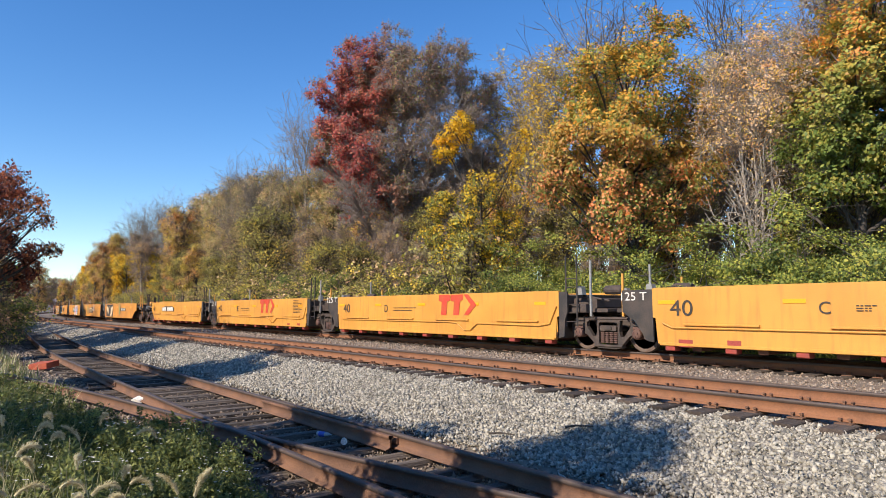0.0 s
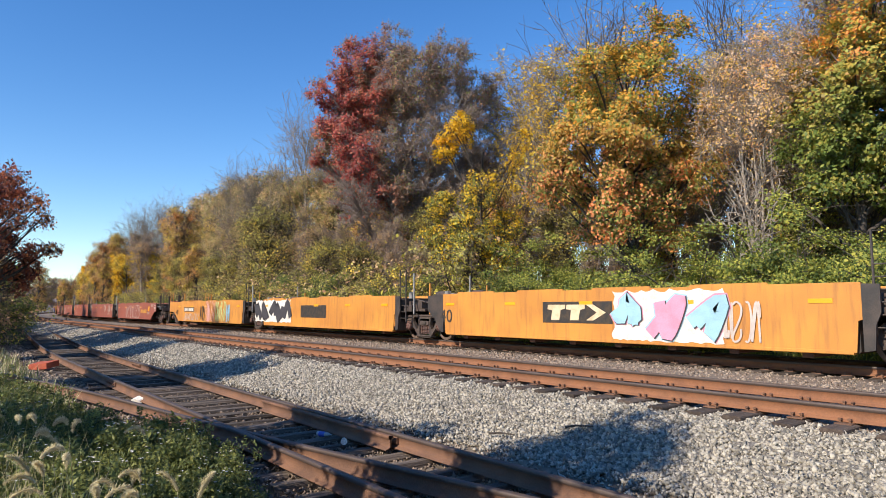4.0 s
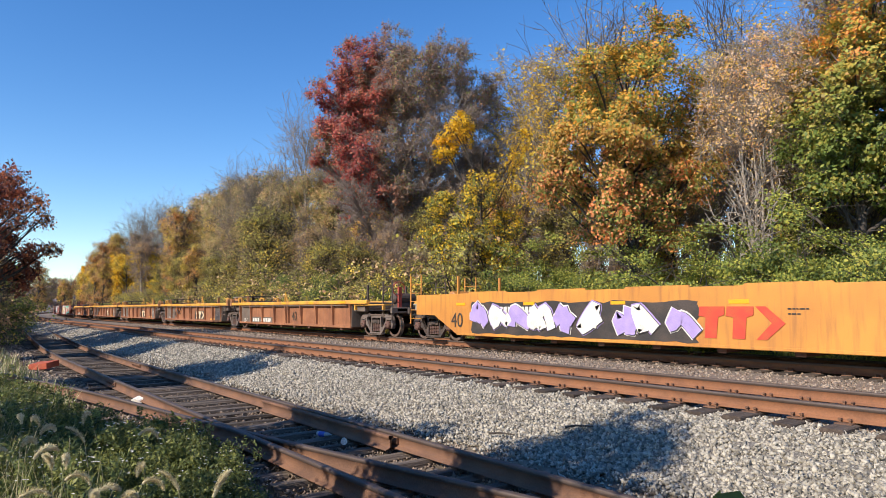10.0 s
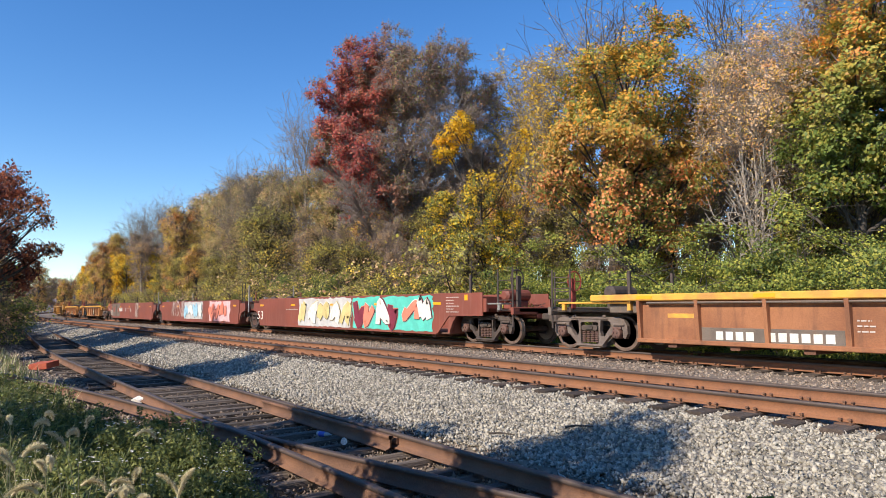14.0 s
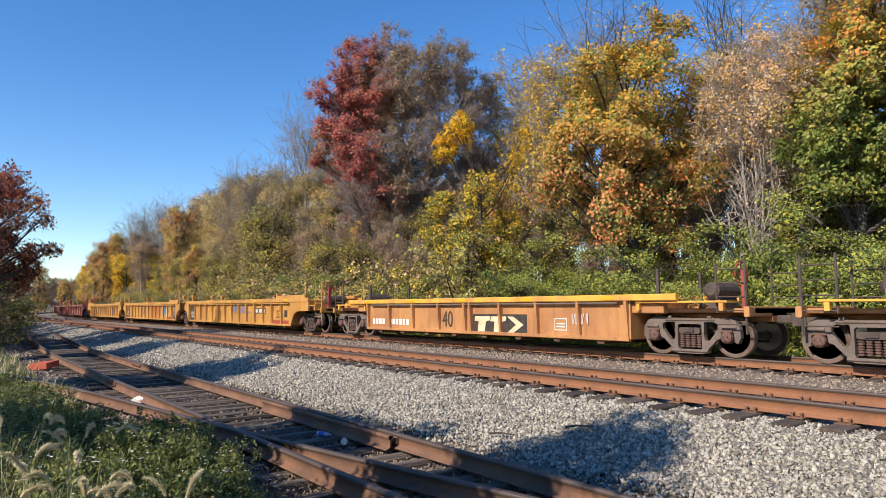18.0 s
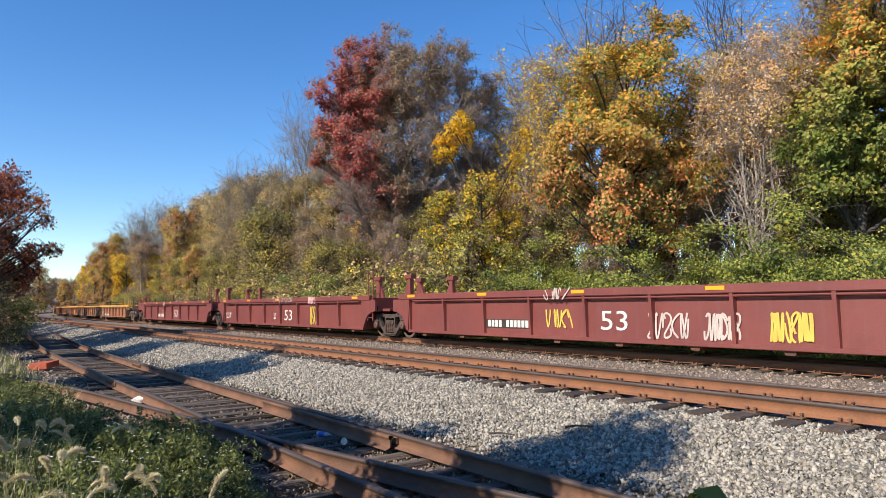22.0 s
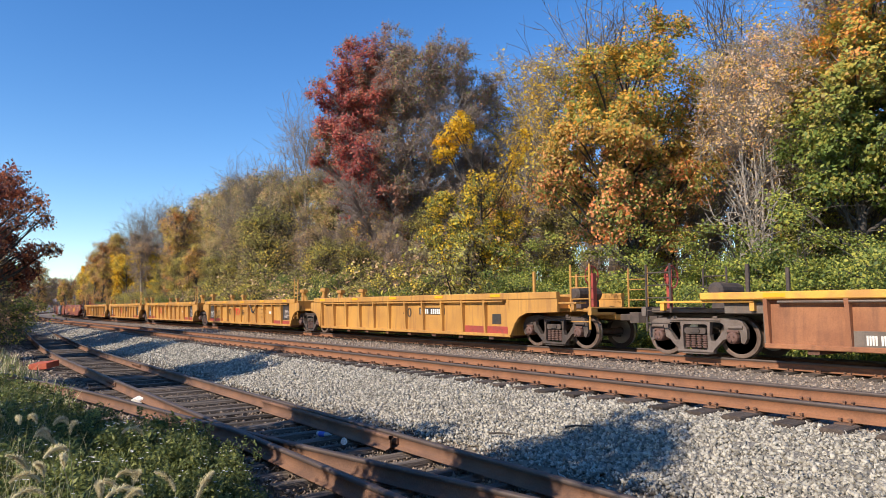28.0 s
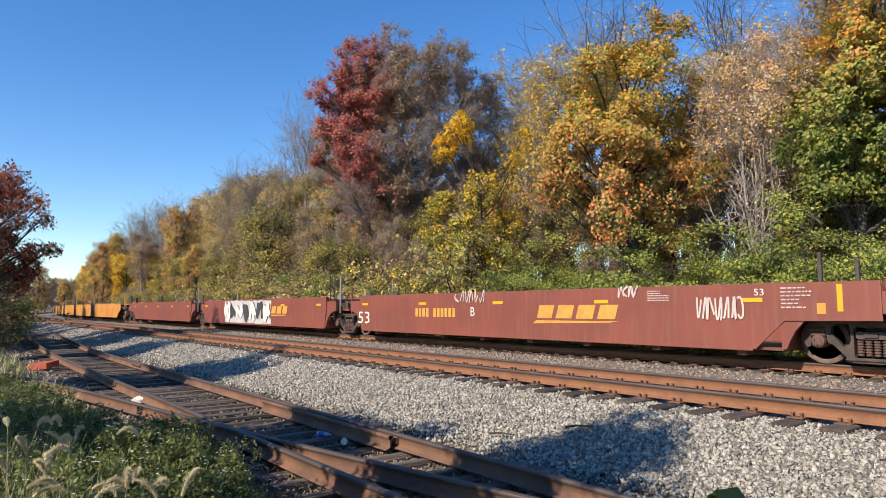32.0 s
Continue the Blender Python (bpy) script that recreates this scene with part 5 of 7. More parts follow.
    stand(tree("sapling_tree", "pale-barked leaning sapling, nearly bare", 15, 6.2, 1.5, 0.055, 300, 0.06, "pale", "whitebark", clump=0.3, limbs=14, base=0.2, fork=5, twig=4, rise=0.9, lean=(-1.0, 0.2)), -9.6, 20.6)
    stand(crown_tree("maple_tree", "thick-trunked maple, green below and orange above", 16, [(0.8, 11.3, 1.3), (0.0, 10.9, 0.9), (-0.5, 9.9, 0.85), (0.7, 9.1, 1.5), (-0.9, 8.4, 0.85), (-0.2, 7.5, 1.3), (-1.7, 7.5, 0.85), (-1.5, 6.6, 0.95), (1.0, 6.8, 1.45), (-0.8, 6.0, 1.0), (0.4, 5.5, 0.85), (1.6, 8.2, 1.45), (2.2, 10.5, 1.4), (2.8, 7.3, 1.45), (-1.3, 5.2, 0.8, 0.8), (1.5, 5.2, 0.9, 0.8)], 0.24, 62000, 0.095, "green_maple", spray=0.42, density=2.4, twigs=4), -7.85, 23.2, 52)
    # thin and bare trees behind them
    bare = stand(tree("bare_tree", "tall bare tree with fine grey twigs", 21, 16.5, 5.0, 0.26, 500, 0.12, "gold", "palebark", clump=0.4, limbs=26, base=0.35, fork=8, twig=6, rise=0.9), -26.0, 33.5)
    thin = stand(crown_tree("thin_tree", "thin tree with only a few yellow leaves", 22, lobed(22, 14.5, 3.6, 0.35, 14), 0.2, 5500, 0.10, "gold", "palebark", spray=0.6, density=2.0, twigs=8), -17.5, 31.5)
    brown = stand(crown_tree("vine_hung_tree", "tall tree draped with brown vines", 23, lobed(23, 14.5, 3.6, 0.2, 18, 1.0, 0.9), 0.24, 9000, 0.095, "brown", "twigbark", spray=0.55, density=2.8, twigs=10, least=0.012), -10.5, 29.5)
    again(thin, -33.0, 33.5, 130, 1.35)
    again(thin, -26.9, 30.5, 250, 1.2)
    again(brown, -14.9, 29.8, 100, 0.84)
    again(brown, -13.3, 31.8, 10, 0.88)
    again(thin, -15.6, 33.0, 170, 1.12)
    again(bare, -38.5, 37.0, 70, 0.95)
    again(brown, -21.5, 31.0, 200, 0.68)
    again(bare, -12.5, 37.0, 222, 0.95)
    again(thin, -6.0, 33.0, 60, 0.98)
    again(brown, -3.0, 30.0, 300, 0.95)
    again(brown, -31.5, 30.5, 40, 0.58)
    # towards the bend
    twiggy = stand(tree("bare_tree", "wide bare tree with upswept dark branches", 24, 19.0, 5.8, 0.25, 0, 0.1, "brown", "palebark", clump=0.4, limbs=26, base=0.22, fork=9, twig=6, rise=0.8), -59.5, 29.0)
    russet = stand(crown_tree("hardwood_tree", "russet and tan hardwood, partly bare", 25, lobed(25, 16.0, 4.4, 0.16, 26, 1.0, 0.9), 0.24, 18000, 0.14, "rusty", spray=0.8, density=1.9, twigs=7, least=0.014), -99.0, 27.5)
    yellow = stand(crown_tree("hardwood_tree", "yellow-green hardwood in autumn leaf", 26, lobed(26, 10.8, 3.5, 0.14, 26, 1.0, 0.9), 0.18, 14000, 0.11, "yellowing", spray=0.75, density=1.7, twigs=5, least=0.012), -56.0, 23.0)
    gold = stand(crown_tree("hardwood_tree", "golden yellow hardwood in full colour", 27, lobed(27, 10.8, 3.4, 0.12, 16), 0.2, 14000, 0.15, "gold", spray=0.5, density=2.2, twigs=4, least=0.014), -118.0, 29.0)
    tan = stand(crown_tree("hardwood_tree", "tall tan and olive hardwood, half bare", 29, lobed(29, 16.5, 5.0, 0.10, 34, 1.0, 0.95), 0.24, 30000, 0.125, "mixed", "bark", spray=1.0, density=1.6, twigs=4, least=0.013), -75.0, 29.5)
    for x, y, turn, k in ((-57.5, 30.5, 40, 0.98), (-63.0, 28.5, 130, 0.92), (-69.0, 30.0, 220, 1.02), (-81.0, 30.0, 300, 1.06), (-87.5, 31.5, 75, 1.10), (-95.0, 32.0, 165, 1.10), (-66.0, 25.0, 260, 0.62), (-50.5, 27.0, 20, 0.72), (-104.0, 33.0, 15, 1.15), (-112.0, 34.0, 95, 1.12), (-46.0, 30.5, 190, 0.80), (-78.0, 26.5, 110, 0.66), (-36.5, 31.0, 110, 0.62)):
        again(tan, x, y, turn, k)
    stand(tree("bare_tree", "sparse bare tree with upswept dark branches", 33, 19.0, 5.2, 0.2, 0, 0.1, "brown", "bark", limbs=13, base=0.42, fork=4, twig=2, rise=1.0), -23.5, 31.0)
    stand(tree("bare_tree", "slim bare tree with dark rising branches", 34, 18.0, 4.2, 0.17, 0, 0.1, "brown", "bark", limbs=11, base=0.45, fork=4, twig=2, rise=1.0), -17.0, 32.0)
    # the wood behind
    r = random.Random(19)
    deep = [brown, russet, brown, thin, yellow]
    for i in range(44):
        x = 14.0 - i * 2.7 + r.uniform(-1.0, 1.0)
        y = 37.5 + r.uniform(-2.0, 6.0)
        again(deep[i % 5], x, y, r.uniform(0, 360), (r.uniform(0.72, 0.92) if i % 5 != 4 else 1.15) * (0.72 if x > -24 else 1.0))
    for i in range(16):
        x = 4.0 - i * 3.1 + r.uniform(-0.8, 0.8)
        again((brown, yellow, brown, russet)[i % 4], x, 27.5 + r.uniform(-1.5, 1.5), r.uniform(0, 360), r.uniform(0.42, 0.56) if i % 4 != 1 else 0.75)
    again(twiggy, -68.0, 26.0, 95, 0.76)
    again(twiggy, -126.0, 32.0, 200, 0.98)
    again(twiggy, -50.0, 29.5, 155, 0.80)
    again(twiggy, -80.0, 30.0, 20, 0.86)
    again(brown, -38.0, 24.5, 285, 0.52)
    again(brown, -44.5, 23.5, 25, 0.46)
    again(brown, -29.0, 24.0, 120, 0.45)
    again(brown, -33.5, 22.5, 220, 0.40)
    again(brown, -62.0, 23.8, 10, 0.5)
    again(thin, -90.0, 29.0, 15, 0.98)
    again(brown, -76.0, 27.5, 100, 0.82)
    again(brown, -53.0, 26.0, 10, 0.70)
    again(brown, -47.0, 25.0, 150, 0.54)
    again(brown, -35.0, 25.5, 90, 0.42)
    again(yellow, -42.0, 21.6, 80, 0.62)
    again(yellow, -36.0, 21.0, 190, 0.55)
    again(yellow, -66.0, 23.4, 250, 0.60)
    again(yellow, -74.0, 24.6, 30, 0.74)
    again(brown, -29.5, 23.2, 10, 0.36)
    again(russet, -84.0, 25.5, 60, 0.58)
    again(yellow, -92.0, 26.0, 70, 0.84)
    again(brown, -108.0, 29.0, 210, 0.86)
    # along the bend, right-hand side, then the far end of the view
    r = random.Random(8)
    pool = [russet, gold, yellow, brown, russet, yellow, thin, twiggy]
    for i in range(46):
        s = 112 + i * 6.5 + r.uniform(-2, 2)
        for row in range(2):
            x, y, _ = on_line(s, 24.5 + row * 9 + r.uniform(-1.5, 3.0) - min(3.0, i * 0.12))
            again(pool[r.randrange(len(pool))], x, y, r.uniform(0, 360), r.uniform(0.85, 1.2))
    for i in range(10):
        s = 150 + i * 16
        x, y, _ = on_line(s, 19.8 + r.uniform(0, 1.5))
        again((gold, yellow)[i % 2], x, y, r.uniform(0, 360), r.uniform(0.7, 0.95))
    # the outside of the bend, where the view ends
    for i in range(17):
        x, y, _ = on_line(138 + i * 6.0, 19.6 + r.uniform(0, 1.6))
        kind = (russet, russet, yellow, russet, gold, yellow)[i % 6]
        again(kind, x, y, r.uniform(0, 360), r.uniform(0.66, 0.8) if kind is russet else r.uniform(0.85, 1.05))
    for i in range(12):
        x, y, _ = on_line(290 + i * 13, r.uniform(-12, 1))
        again((russet, yellow, brown)[i % 3], x, y, r.uniform(0, 360), r.uniform(0.8, 1.1))
    # on the near side of the siding
    oak = stand(crown_tree("oak_tree", "dark russet oak leaning over the siding", 31, [(3.7, 7.2, 1.35), (2.6, 8.0, 1.5), (4.9, 6.8, 0.85), (5.7, 6.8, 0.4), (4.4, 5.8, 0.85), (5.5, 6.2, 0.45), (4.4, 5.0, 0.75), (5.6, 4.7, 0.4), (5.1, 4.6, 0.4), (3.9, 4.4, 1.0), (4.7, 3.9, 0.63), (2.8, 5.4, 1.7), (3.4, 3.6, 1.1), (4.3, 3.4, 0.9), (0.5, 7.6, 1.6), (-1.5, 6.5, 1.6), (0.2, 9.0, 1.2)], 0.24, 38000, 0.12, "darkoak", spray=0.42, density=2.5, twigs=5, back=0.8), -37.9, -2.3, 52)
    again(bare, -34.0, -5.0, 40, 0.60)
    row = [(-50.0, 1.0, 0.42), (-58.0, 1.6, 0.45), (-66.0, 2.2, 0.5), (-76.0, 3.0, 0.55), (-88.0, 4.0, 0.6), (-102.0, 5.4, 0.65), (-118.0, 7.4, 0.7), (-136.0, 10.4, 0.8)]
    for i, (x, y, k) in enumerate(row):
        again((russet, brown, oak, brown, russet, gold, russet, yellow)[i], x, y - 1.6, 60 * i, k)
        again((twiggy, russet, brown)[i % 3], x - 4, y - 5.5, 60 * i, k * 1.1)
    for i in range(30):
        s = 140 + i * 10 + r.uniform(-3, 3)
        x, y, _ = on_line(s, -3 - r.uniform(0, 8))
        again(pool[r.randrange(len(pool))], x, y, r.uniform(0, 360), r.uniform(0.7, 1.0))
    # behind the viewer: small trees whose shade falls over the siding
    low = stand(tree("small_tree", "small bushy tree with brown autumn leaves", 28, 4.6, 1.4, 0.08, 11000, 0.085, "brown", clump=0.2, limbs=14, base=0.55, fork=5, twig=3, rise=0.2), 5.2, -3.2)
    for i, (x, y, k) in enumerate([(-7.9, -2.2, 1.1), (-16.8, -2.2, 1.5), (-27.0, -1.6, 1.5), (-0.6, -2.6, 1.1), (2.6, -3.8, 1.2)]):
        again(low, x, y, 77 * i, k)
    slim = again(low, -4.3, -1.95, 200)
    slim.scale = (0.78, 0.78, 1.48)


def build_shrubs():
    green = stand(shrub("shrub", "dense green shrub at the edge of the wood", 41, 2.7, 1.7, 26000, 0.048, "green"), -16.5, 19.4)
    lime = stand(shrub("shrub", "light green leafy shrub at the wood's edge", 42, 3.2, 1.8, 26000, 0.050, "lime"), -12.2, 19.8)
    oliv = stand(shrub("shrub", "thin yellow-green shrub at the wood's edge", 43, 3.4, 1.7, 7000, 0.075, "yellowing"), -24.5, 19.6)
    twig = stand(shrub("shrub", "brown half-bare thicket of thin stems", 44, 3.2, 1.9, 1500, 0.11, "brown", stems=16), -31.0, 20.0)
    r = random.Random(4)
    for i in range(44):
        s = 2.0 + i * 2.05 + r.uniform(-0.6, 0.6)
        if s < 22:
            kind = (green, lime, green, lime)[i % 4]
        else:
            kind = (oliv, twig, green, oliv, twig)[i % 5]
        for row in range(2 if s < 60 else 1):
            x, y, _ = on_line(s + row, 19.2 + row * 2.2 + r.uniform(-0.3, 0.8) + (0.9 if s > 40 else 0))
            again(kind, x, y, r.uniform(0, 360), r.uniform(0.7, 1.25) if row == 0 else r.uniform(1.1, 1.6))
    for x, y, turn, k in ((-9.4, 25.6, 20, 1.2), (-7.4, 26.4, 140, 1.3), (-11.8, 26.2, 250, 1.3), (-5.4, 25.4, 80, 1.2), (-8.2, 28.5, 10, 1.5)):
        again(lime if turn > 60 else green, x, y, turn, k)
    for i in range(18):
        x, y, _ = on_line(94 + i * 7.5, 20.5 + r.uniform(-0.5, 1))
        again((oliv, twig, green)[i % 3], x, y, r.uniform(0, 360), r.uniform(1.0, 1.5))
    for i in range(44):
        x = -33.0 - i * 2.2
        y = float(np.interp(x, [-120, -90, -60, -33], [8.4, 4.9, 2.3, 0.3]))
        again((twig, oliv, twig, green)[i % 4], x, y - r.uniform(0, 0.8), r.uniform(0, 360), r.uniform(0.9, 1.3))


def grass_blades(name, label, x, y, height, foliage, g, lean=0.35, width=0.012):
    """Blades of three joints each, in one object."""
    n = len(x)
    z = ground_z(x, y)
    a = g.uniform(0, 6.28, n)
    h = height * g.uniform(0.5, 1.2, n)
    dx, dy = np.cos(a), np.sin(a)
    out = h * lean * g.uniform(0.4, 1.6, n)
    w = width * g.uniform(0.6, 1.4, n)
    pts = []
    for k, wk in ((0.0, 1.0), (0.5, 0.8), (1.0, 0.12)):
        cx, cy, cz = x + dx * out * k * k, y + dy * out * k * k, z + h * k * (1 - 0.25 * k * lean)
        pts += [np.stack([cx - dy * w * wk, cy + dx * w * wk, cz], -1), np.stack([cx + dy * w * wk, cy - dx * w * wk, cz], -1)]
    v = np.stack(pts, 1).reshape(-1, 3)
    f = (np.array([(0, 1, 3, 2), (2, 3, 5, 4)])[None] + 6 * np.arange(n)[:, None, None]).reshape(-1, 4)
    return tagged(new(name, bulk(name, v, f, [FOLIAGE[foliage]])), label, "grass", kind="stuff")


FOXTAILS = []


def foxtail(x, y, height, bend, turn, seed):
    """A stalk with a drooping bristly seed head."""
    r = random.Random(seed)
    ob = tagged(new("foxtail_grass"), "foxtail grass with a drooping pale seed head", "grass", "foxtail grasses by the siding")
    path, p, a = [], Vector((0, 0, 0)), 0.04
    for i in range(9):
        path.append(p.copy())
        a += bend * 0.35 / 9
        p = p + Vector((math.sin(a), 0, math.cos(a))) * height / 8
    b = Mesh()
    b.tube(path, 0.0026, 4, 0.0014)
    part("stalk", b.data("stalk", FOLIAGE["straw"]), ob)
    h = Mesh()
    head, p = [path[-1]], path[-1]
    for i in range(5):
        a += bend * 0.42
        p = p + Vector((math.sin(a), 0, math.cos(a))) * 0.027
        head.append(p)
    for i in range(len(head) - 1):
        for k in range(12):
            q = head[i].lerp(head[i + 1], k / 12)
            d = (head[i + 1] - head[i]).normalized()
            f = (i + k / 12) / (len(head) - 1)
            ln = 0.017 * math.sin(math.pi * (0.15 + 0.8 * f)) + 0.005
            for j in range(8):
                ax = Vector((r.gauss(0, 1), r.gauss(0, 1), r.gauss(0, 1)))
                ax = (ax - ax.dot(d) * d).normalized()
                tip = q + ax * ln + d * ln * 0.6
                side = ax.cross(d) * 0.0018
                h.add([q - side, q + side, tip], [(0, 1, 2)])
    h.tube(head, 0.007, 6, 0.003)
    part("seed_head", h.data("seed_head", FOLIAGE["plume"]), ob)
    m = pose(x, y, float(ground_z(np.array(x), np.array(y))) - 0.02, 0, 0, turn)
    ob.matrix_basis = m
    FOXTAILS.append((ob, m, seed))
    return ob


def weed(name, label, seed, height, radius, leaves, flowers):
    """A bushy weed: many stems, narrow leaves, clusters of small white flowers."""
    g, r = np.random.default_rng(seed), random.Random(seed)
    br, tips = [], []
    for i in range(34):
        a, k = r.uniform(0, 6.28), math.sqrt(r.random())
        p = Vector((0.5 * radius * k * math.cos(a), 0.5 * radius * k * math.sin(a), 0))
        top = Vector((radius * k * math.cos(a), radius * k * math.sin(a), height * r.uniform(0.75, 1.1) * (1 - 0.35 * k * k)))
        pts = [p, p.lerp(top, 0.4) + Vector((0, 0, 0.06)), p.lerp(top, 0.75) + Vector((r.gauss(0, 0.03), r.gauss(0, 0.03), 0.05)), top]
        br.append((pts, 0.005, 0.002))
        for kk in range(16):
            q = pts[1 + kk % 2].lerp(pts[2 + kk % 2], r.random())
            tips.append(tuple(q + Vector((r.gauss(0, 0.08), r.gauss(0, 0.08), r.gauss(0, 0.05)))))
    tips = np.array(tips)
    ob = tagged(new(name), label, "weed", "bushy weeds by the siding")
    tagged(part("branchwork", wood_mesh(br, FOLIAGE["weed"], 0.002), ob), kind="stuff")
    knots = tips[g.permutation(len(tips))[:len(tips) // 4]]
    c = knots[g.integers(0, len(knots), leaves)] + g.normal(0, 0.034, (leaves, 3))
    c[:, 2] = np.maximum(c[:, 2], 0.02)
    part("foliage", leaf_mesh("foliage", c, 0.019, FOLIAGE["weed"], g, 0.4, 2.8), ob)
    fl = Mesh()
    tops = sorted((b[0][-1] for b in br), key=lambda q: -q.z)
    for i in range(flowers):
        q = tops[i % len(tops)] + Vector((r.gauss(0, 0.03), r.gauss(0, 0.03), r.gauss(0.01, 0.02)))
        for j in range(6):
            a = j * 1.047 + r.random()
            d = Vector((math.cos(a), math.sin(a), 0.25)) * 0.015
            s = Vector((-math.sin(a), math.cos(a), 0)) * 0.005
            fl.add([q, q + d * 0.6 + s, q + d, q + d * 0.6 - s], [(0, 1, 2, 3)])
    if flowers:
        tagged(part("flowers", fl.data("flowers", "white"), ob, label="tiny white daisy-like flowers"), kind="stuff")
    return ob


def build_plants():
    protos = [weed("aster_weed", "bushy green weed with tiny white flowers", 61, 0.80, 0.55, 5200, 60), weed("aster_weed", "low bushy weed, its green darkened for shade", 62, 0.66, 0.6, 5200, 14), weed("aster_weed", "bright green bushy weed with narrow leaves", 63, 0.74, 0.5, 4600, 24)]
    spots = [(-5.2, 1.55, 1, 0.95), (-5.6, 0.95, 0, 1.0), (-6.3, 1.65, 2, 1.0), (-6.9, 1.15, 0, 1.0), (-7.3, 1.75, 0, 0.95), (-8.0, 1.15, 1, 1.05), (-8.6, 1.6, 1, 0.9), (-6.2, 0.55, 2, 1.0), (-7.4, 0.55, 1, 1.0), (-9.2, 0.9, 1, 1.1), (-10.4, 0.7, 1, 1.15), (-11.6, 0.95, 1, 1.1), (-10.0, 1.35, 1, 0.85), (-12.8, 0.5, 2, 1.1), (-14.2, 0.6, 1, 1.1), (-8.6, 0.35, 0, 1.1), (-9.6, 0.2, 1, 1.2), (-4.6, 0.9, 2, 0.95), (-15.8, 0.3, 1, 1.1), (-17.5, 0.2, 2, 1.1), (-4.9, 1.2, 1, 0.8), (-13.0, -0.1, 1, 1.3), (-11.0, 0.0, 2, 1.2), (-5.95, 1.95, 2, 0.85), (-5.45, 1.9, 0, 0.75), (-6.7, 2.0, 2, 0.85), (-7.5, 2.05, 0, 0.8), (-5.1, 1.75, 2, 0.7)]
    for i, (x, y, k, size) in enumerate(spots):
        m = pose(x, y, float(ground_z(np.array(x), np.array(y))) - 0.03, 0, 0, 47 * i)
        c = protos[k] if i in (1, 0, 2) else copy_thing(protos[k], m)
        c.matrix_basis = m
        c.scale = (size,) * 3
    g = np.random.default_rng(5)
    n = 7500
    x, y = g.uniform(-12, -2.6, n), g.uniform(-1.2, 1.5, n)
    keep = y < 0.42 + 0.05 * (-x) + g.normal(0, 0.2, n)
    grass_blades("dry_grass", "dry straw-coloured grass among green weeds", x[keep], y[keep], 0.78, "straw", g, 0.4, 0.0045)
    x, y = g.uniform(-30, -12, 5000), g.uniform(-4, 2.0, 5000)
    grass_blades("verge_grass", "dry grass on the verge of the siding", x, y, 0.4, "straw", g)
    x, y, s, off = scatter(9000, 0, 80, 16.6, 18.6, 1.4)
    grass_blades("track_weeds", "green weeds beside the far track", x, y, 0.38, "lime", g, 0.5, 0.02)
    tails = [(-3.4, 0.46, 1.17), (-3.79, 0.78, 1.18), (-3.05, 0.76, 1.06), (-2.73, 0.85, 1.06), (-3.89, 0.5, 1.15), (-3.48, 0.36, 1.15), (-3.77, 0.32, 1.16), (-4.14, 0.67, 1.08), (-2.95, 0.56, 1.08), (-3.26, 0.49, 1.07), (-4.75, 0.53, 1.15), (-4.63, 0.36, 1.14), (-3.32, 0.25, 1.11), (-3.14, 0.31, 1.1), (-3.63, 0.84, 1.03), (-3.12, 0.86, 0.99), (-4.78, 0.82, 1.14), (-3.56, 0.43, 1.07), (-3.01, 0.5, 1.06), (-3.04, 0.29, 1.08), (-4.22, 0.55, 1.18), (-3.69, 0.26, 1.12), (-3.34, 0.73, 1.03)]
    rr = random.Random(9)
    for i, (x, y, h) in enumerate(tails):
        turn = rr.uniform(0, 360)
        bend = rr.choice((0.9, 1.1, 1.3, 0.5))
        a = math.radians(turn)
        foxtail(x - math.cos(a) * 0.22 * bend, y - math.sin(a) * 0.22 * bend, h * 1.02, bend, turn, 100 + i)


build_woods()
build_shrubs()
build_plants()


def build_distance():
    """A wooded ridge at the end of the view and pale house walls behind the trees."""
    xs = np.linspace(-2600, -1500, 60)
    v, f = [], []
    for i, x in enumerate(xs):
        h = 70 + 16 * math.sin(i * 0.31) + 8 * noise.noise((i * 0.4, 0, 0))
        y = 120 + (x + 2600) * 0.9
        v += [(x, y - 160, -5), (x, y, h * 0.75), (x, y + 120, h), (x, y + 400, -5)]
    for i in range(len(xs) - 1):
        for j in range(3):
            f.append((4 * i + j, 4 * i + 4 + j, 4 * i + 5 + j, 4 * i + 1 + j))
    # the haze of the distance is put into this bluish base colour
    mat = shade("haze_tinted_ridge", (0.14, 0.13, 0.17), 1.0, other=(0.17, 0.13, 0.14), scale=0.02, mix=0.8, fine=0.15, fine_mix=0.2, bump=0.0)
    tagged(new("backdrop_hill", bulk("backdrop_hill", np.array(v, float), np.array(f), [mat])), "wooded ridge far behind the tracks, tinted blue for haze", "hill", kind="structure")


build_distance()


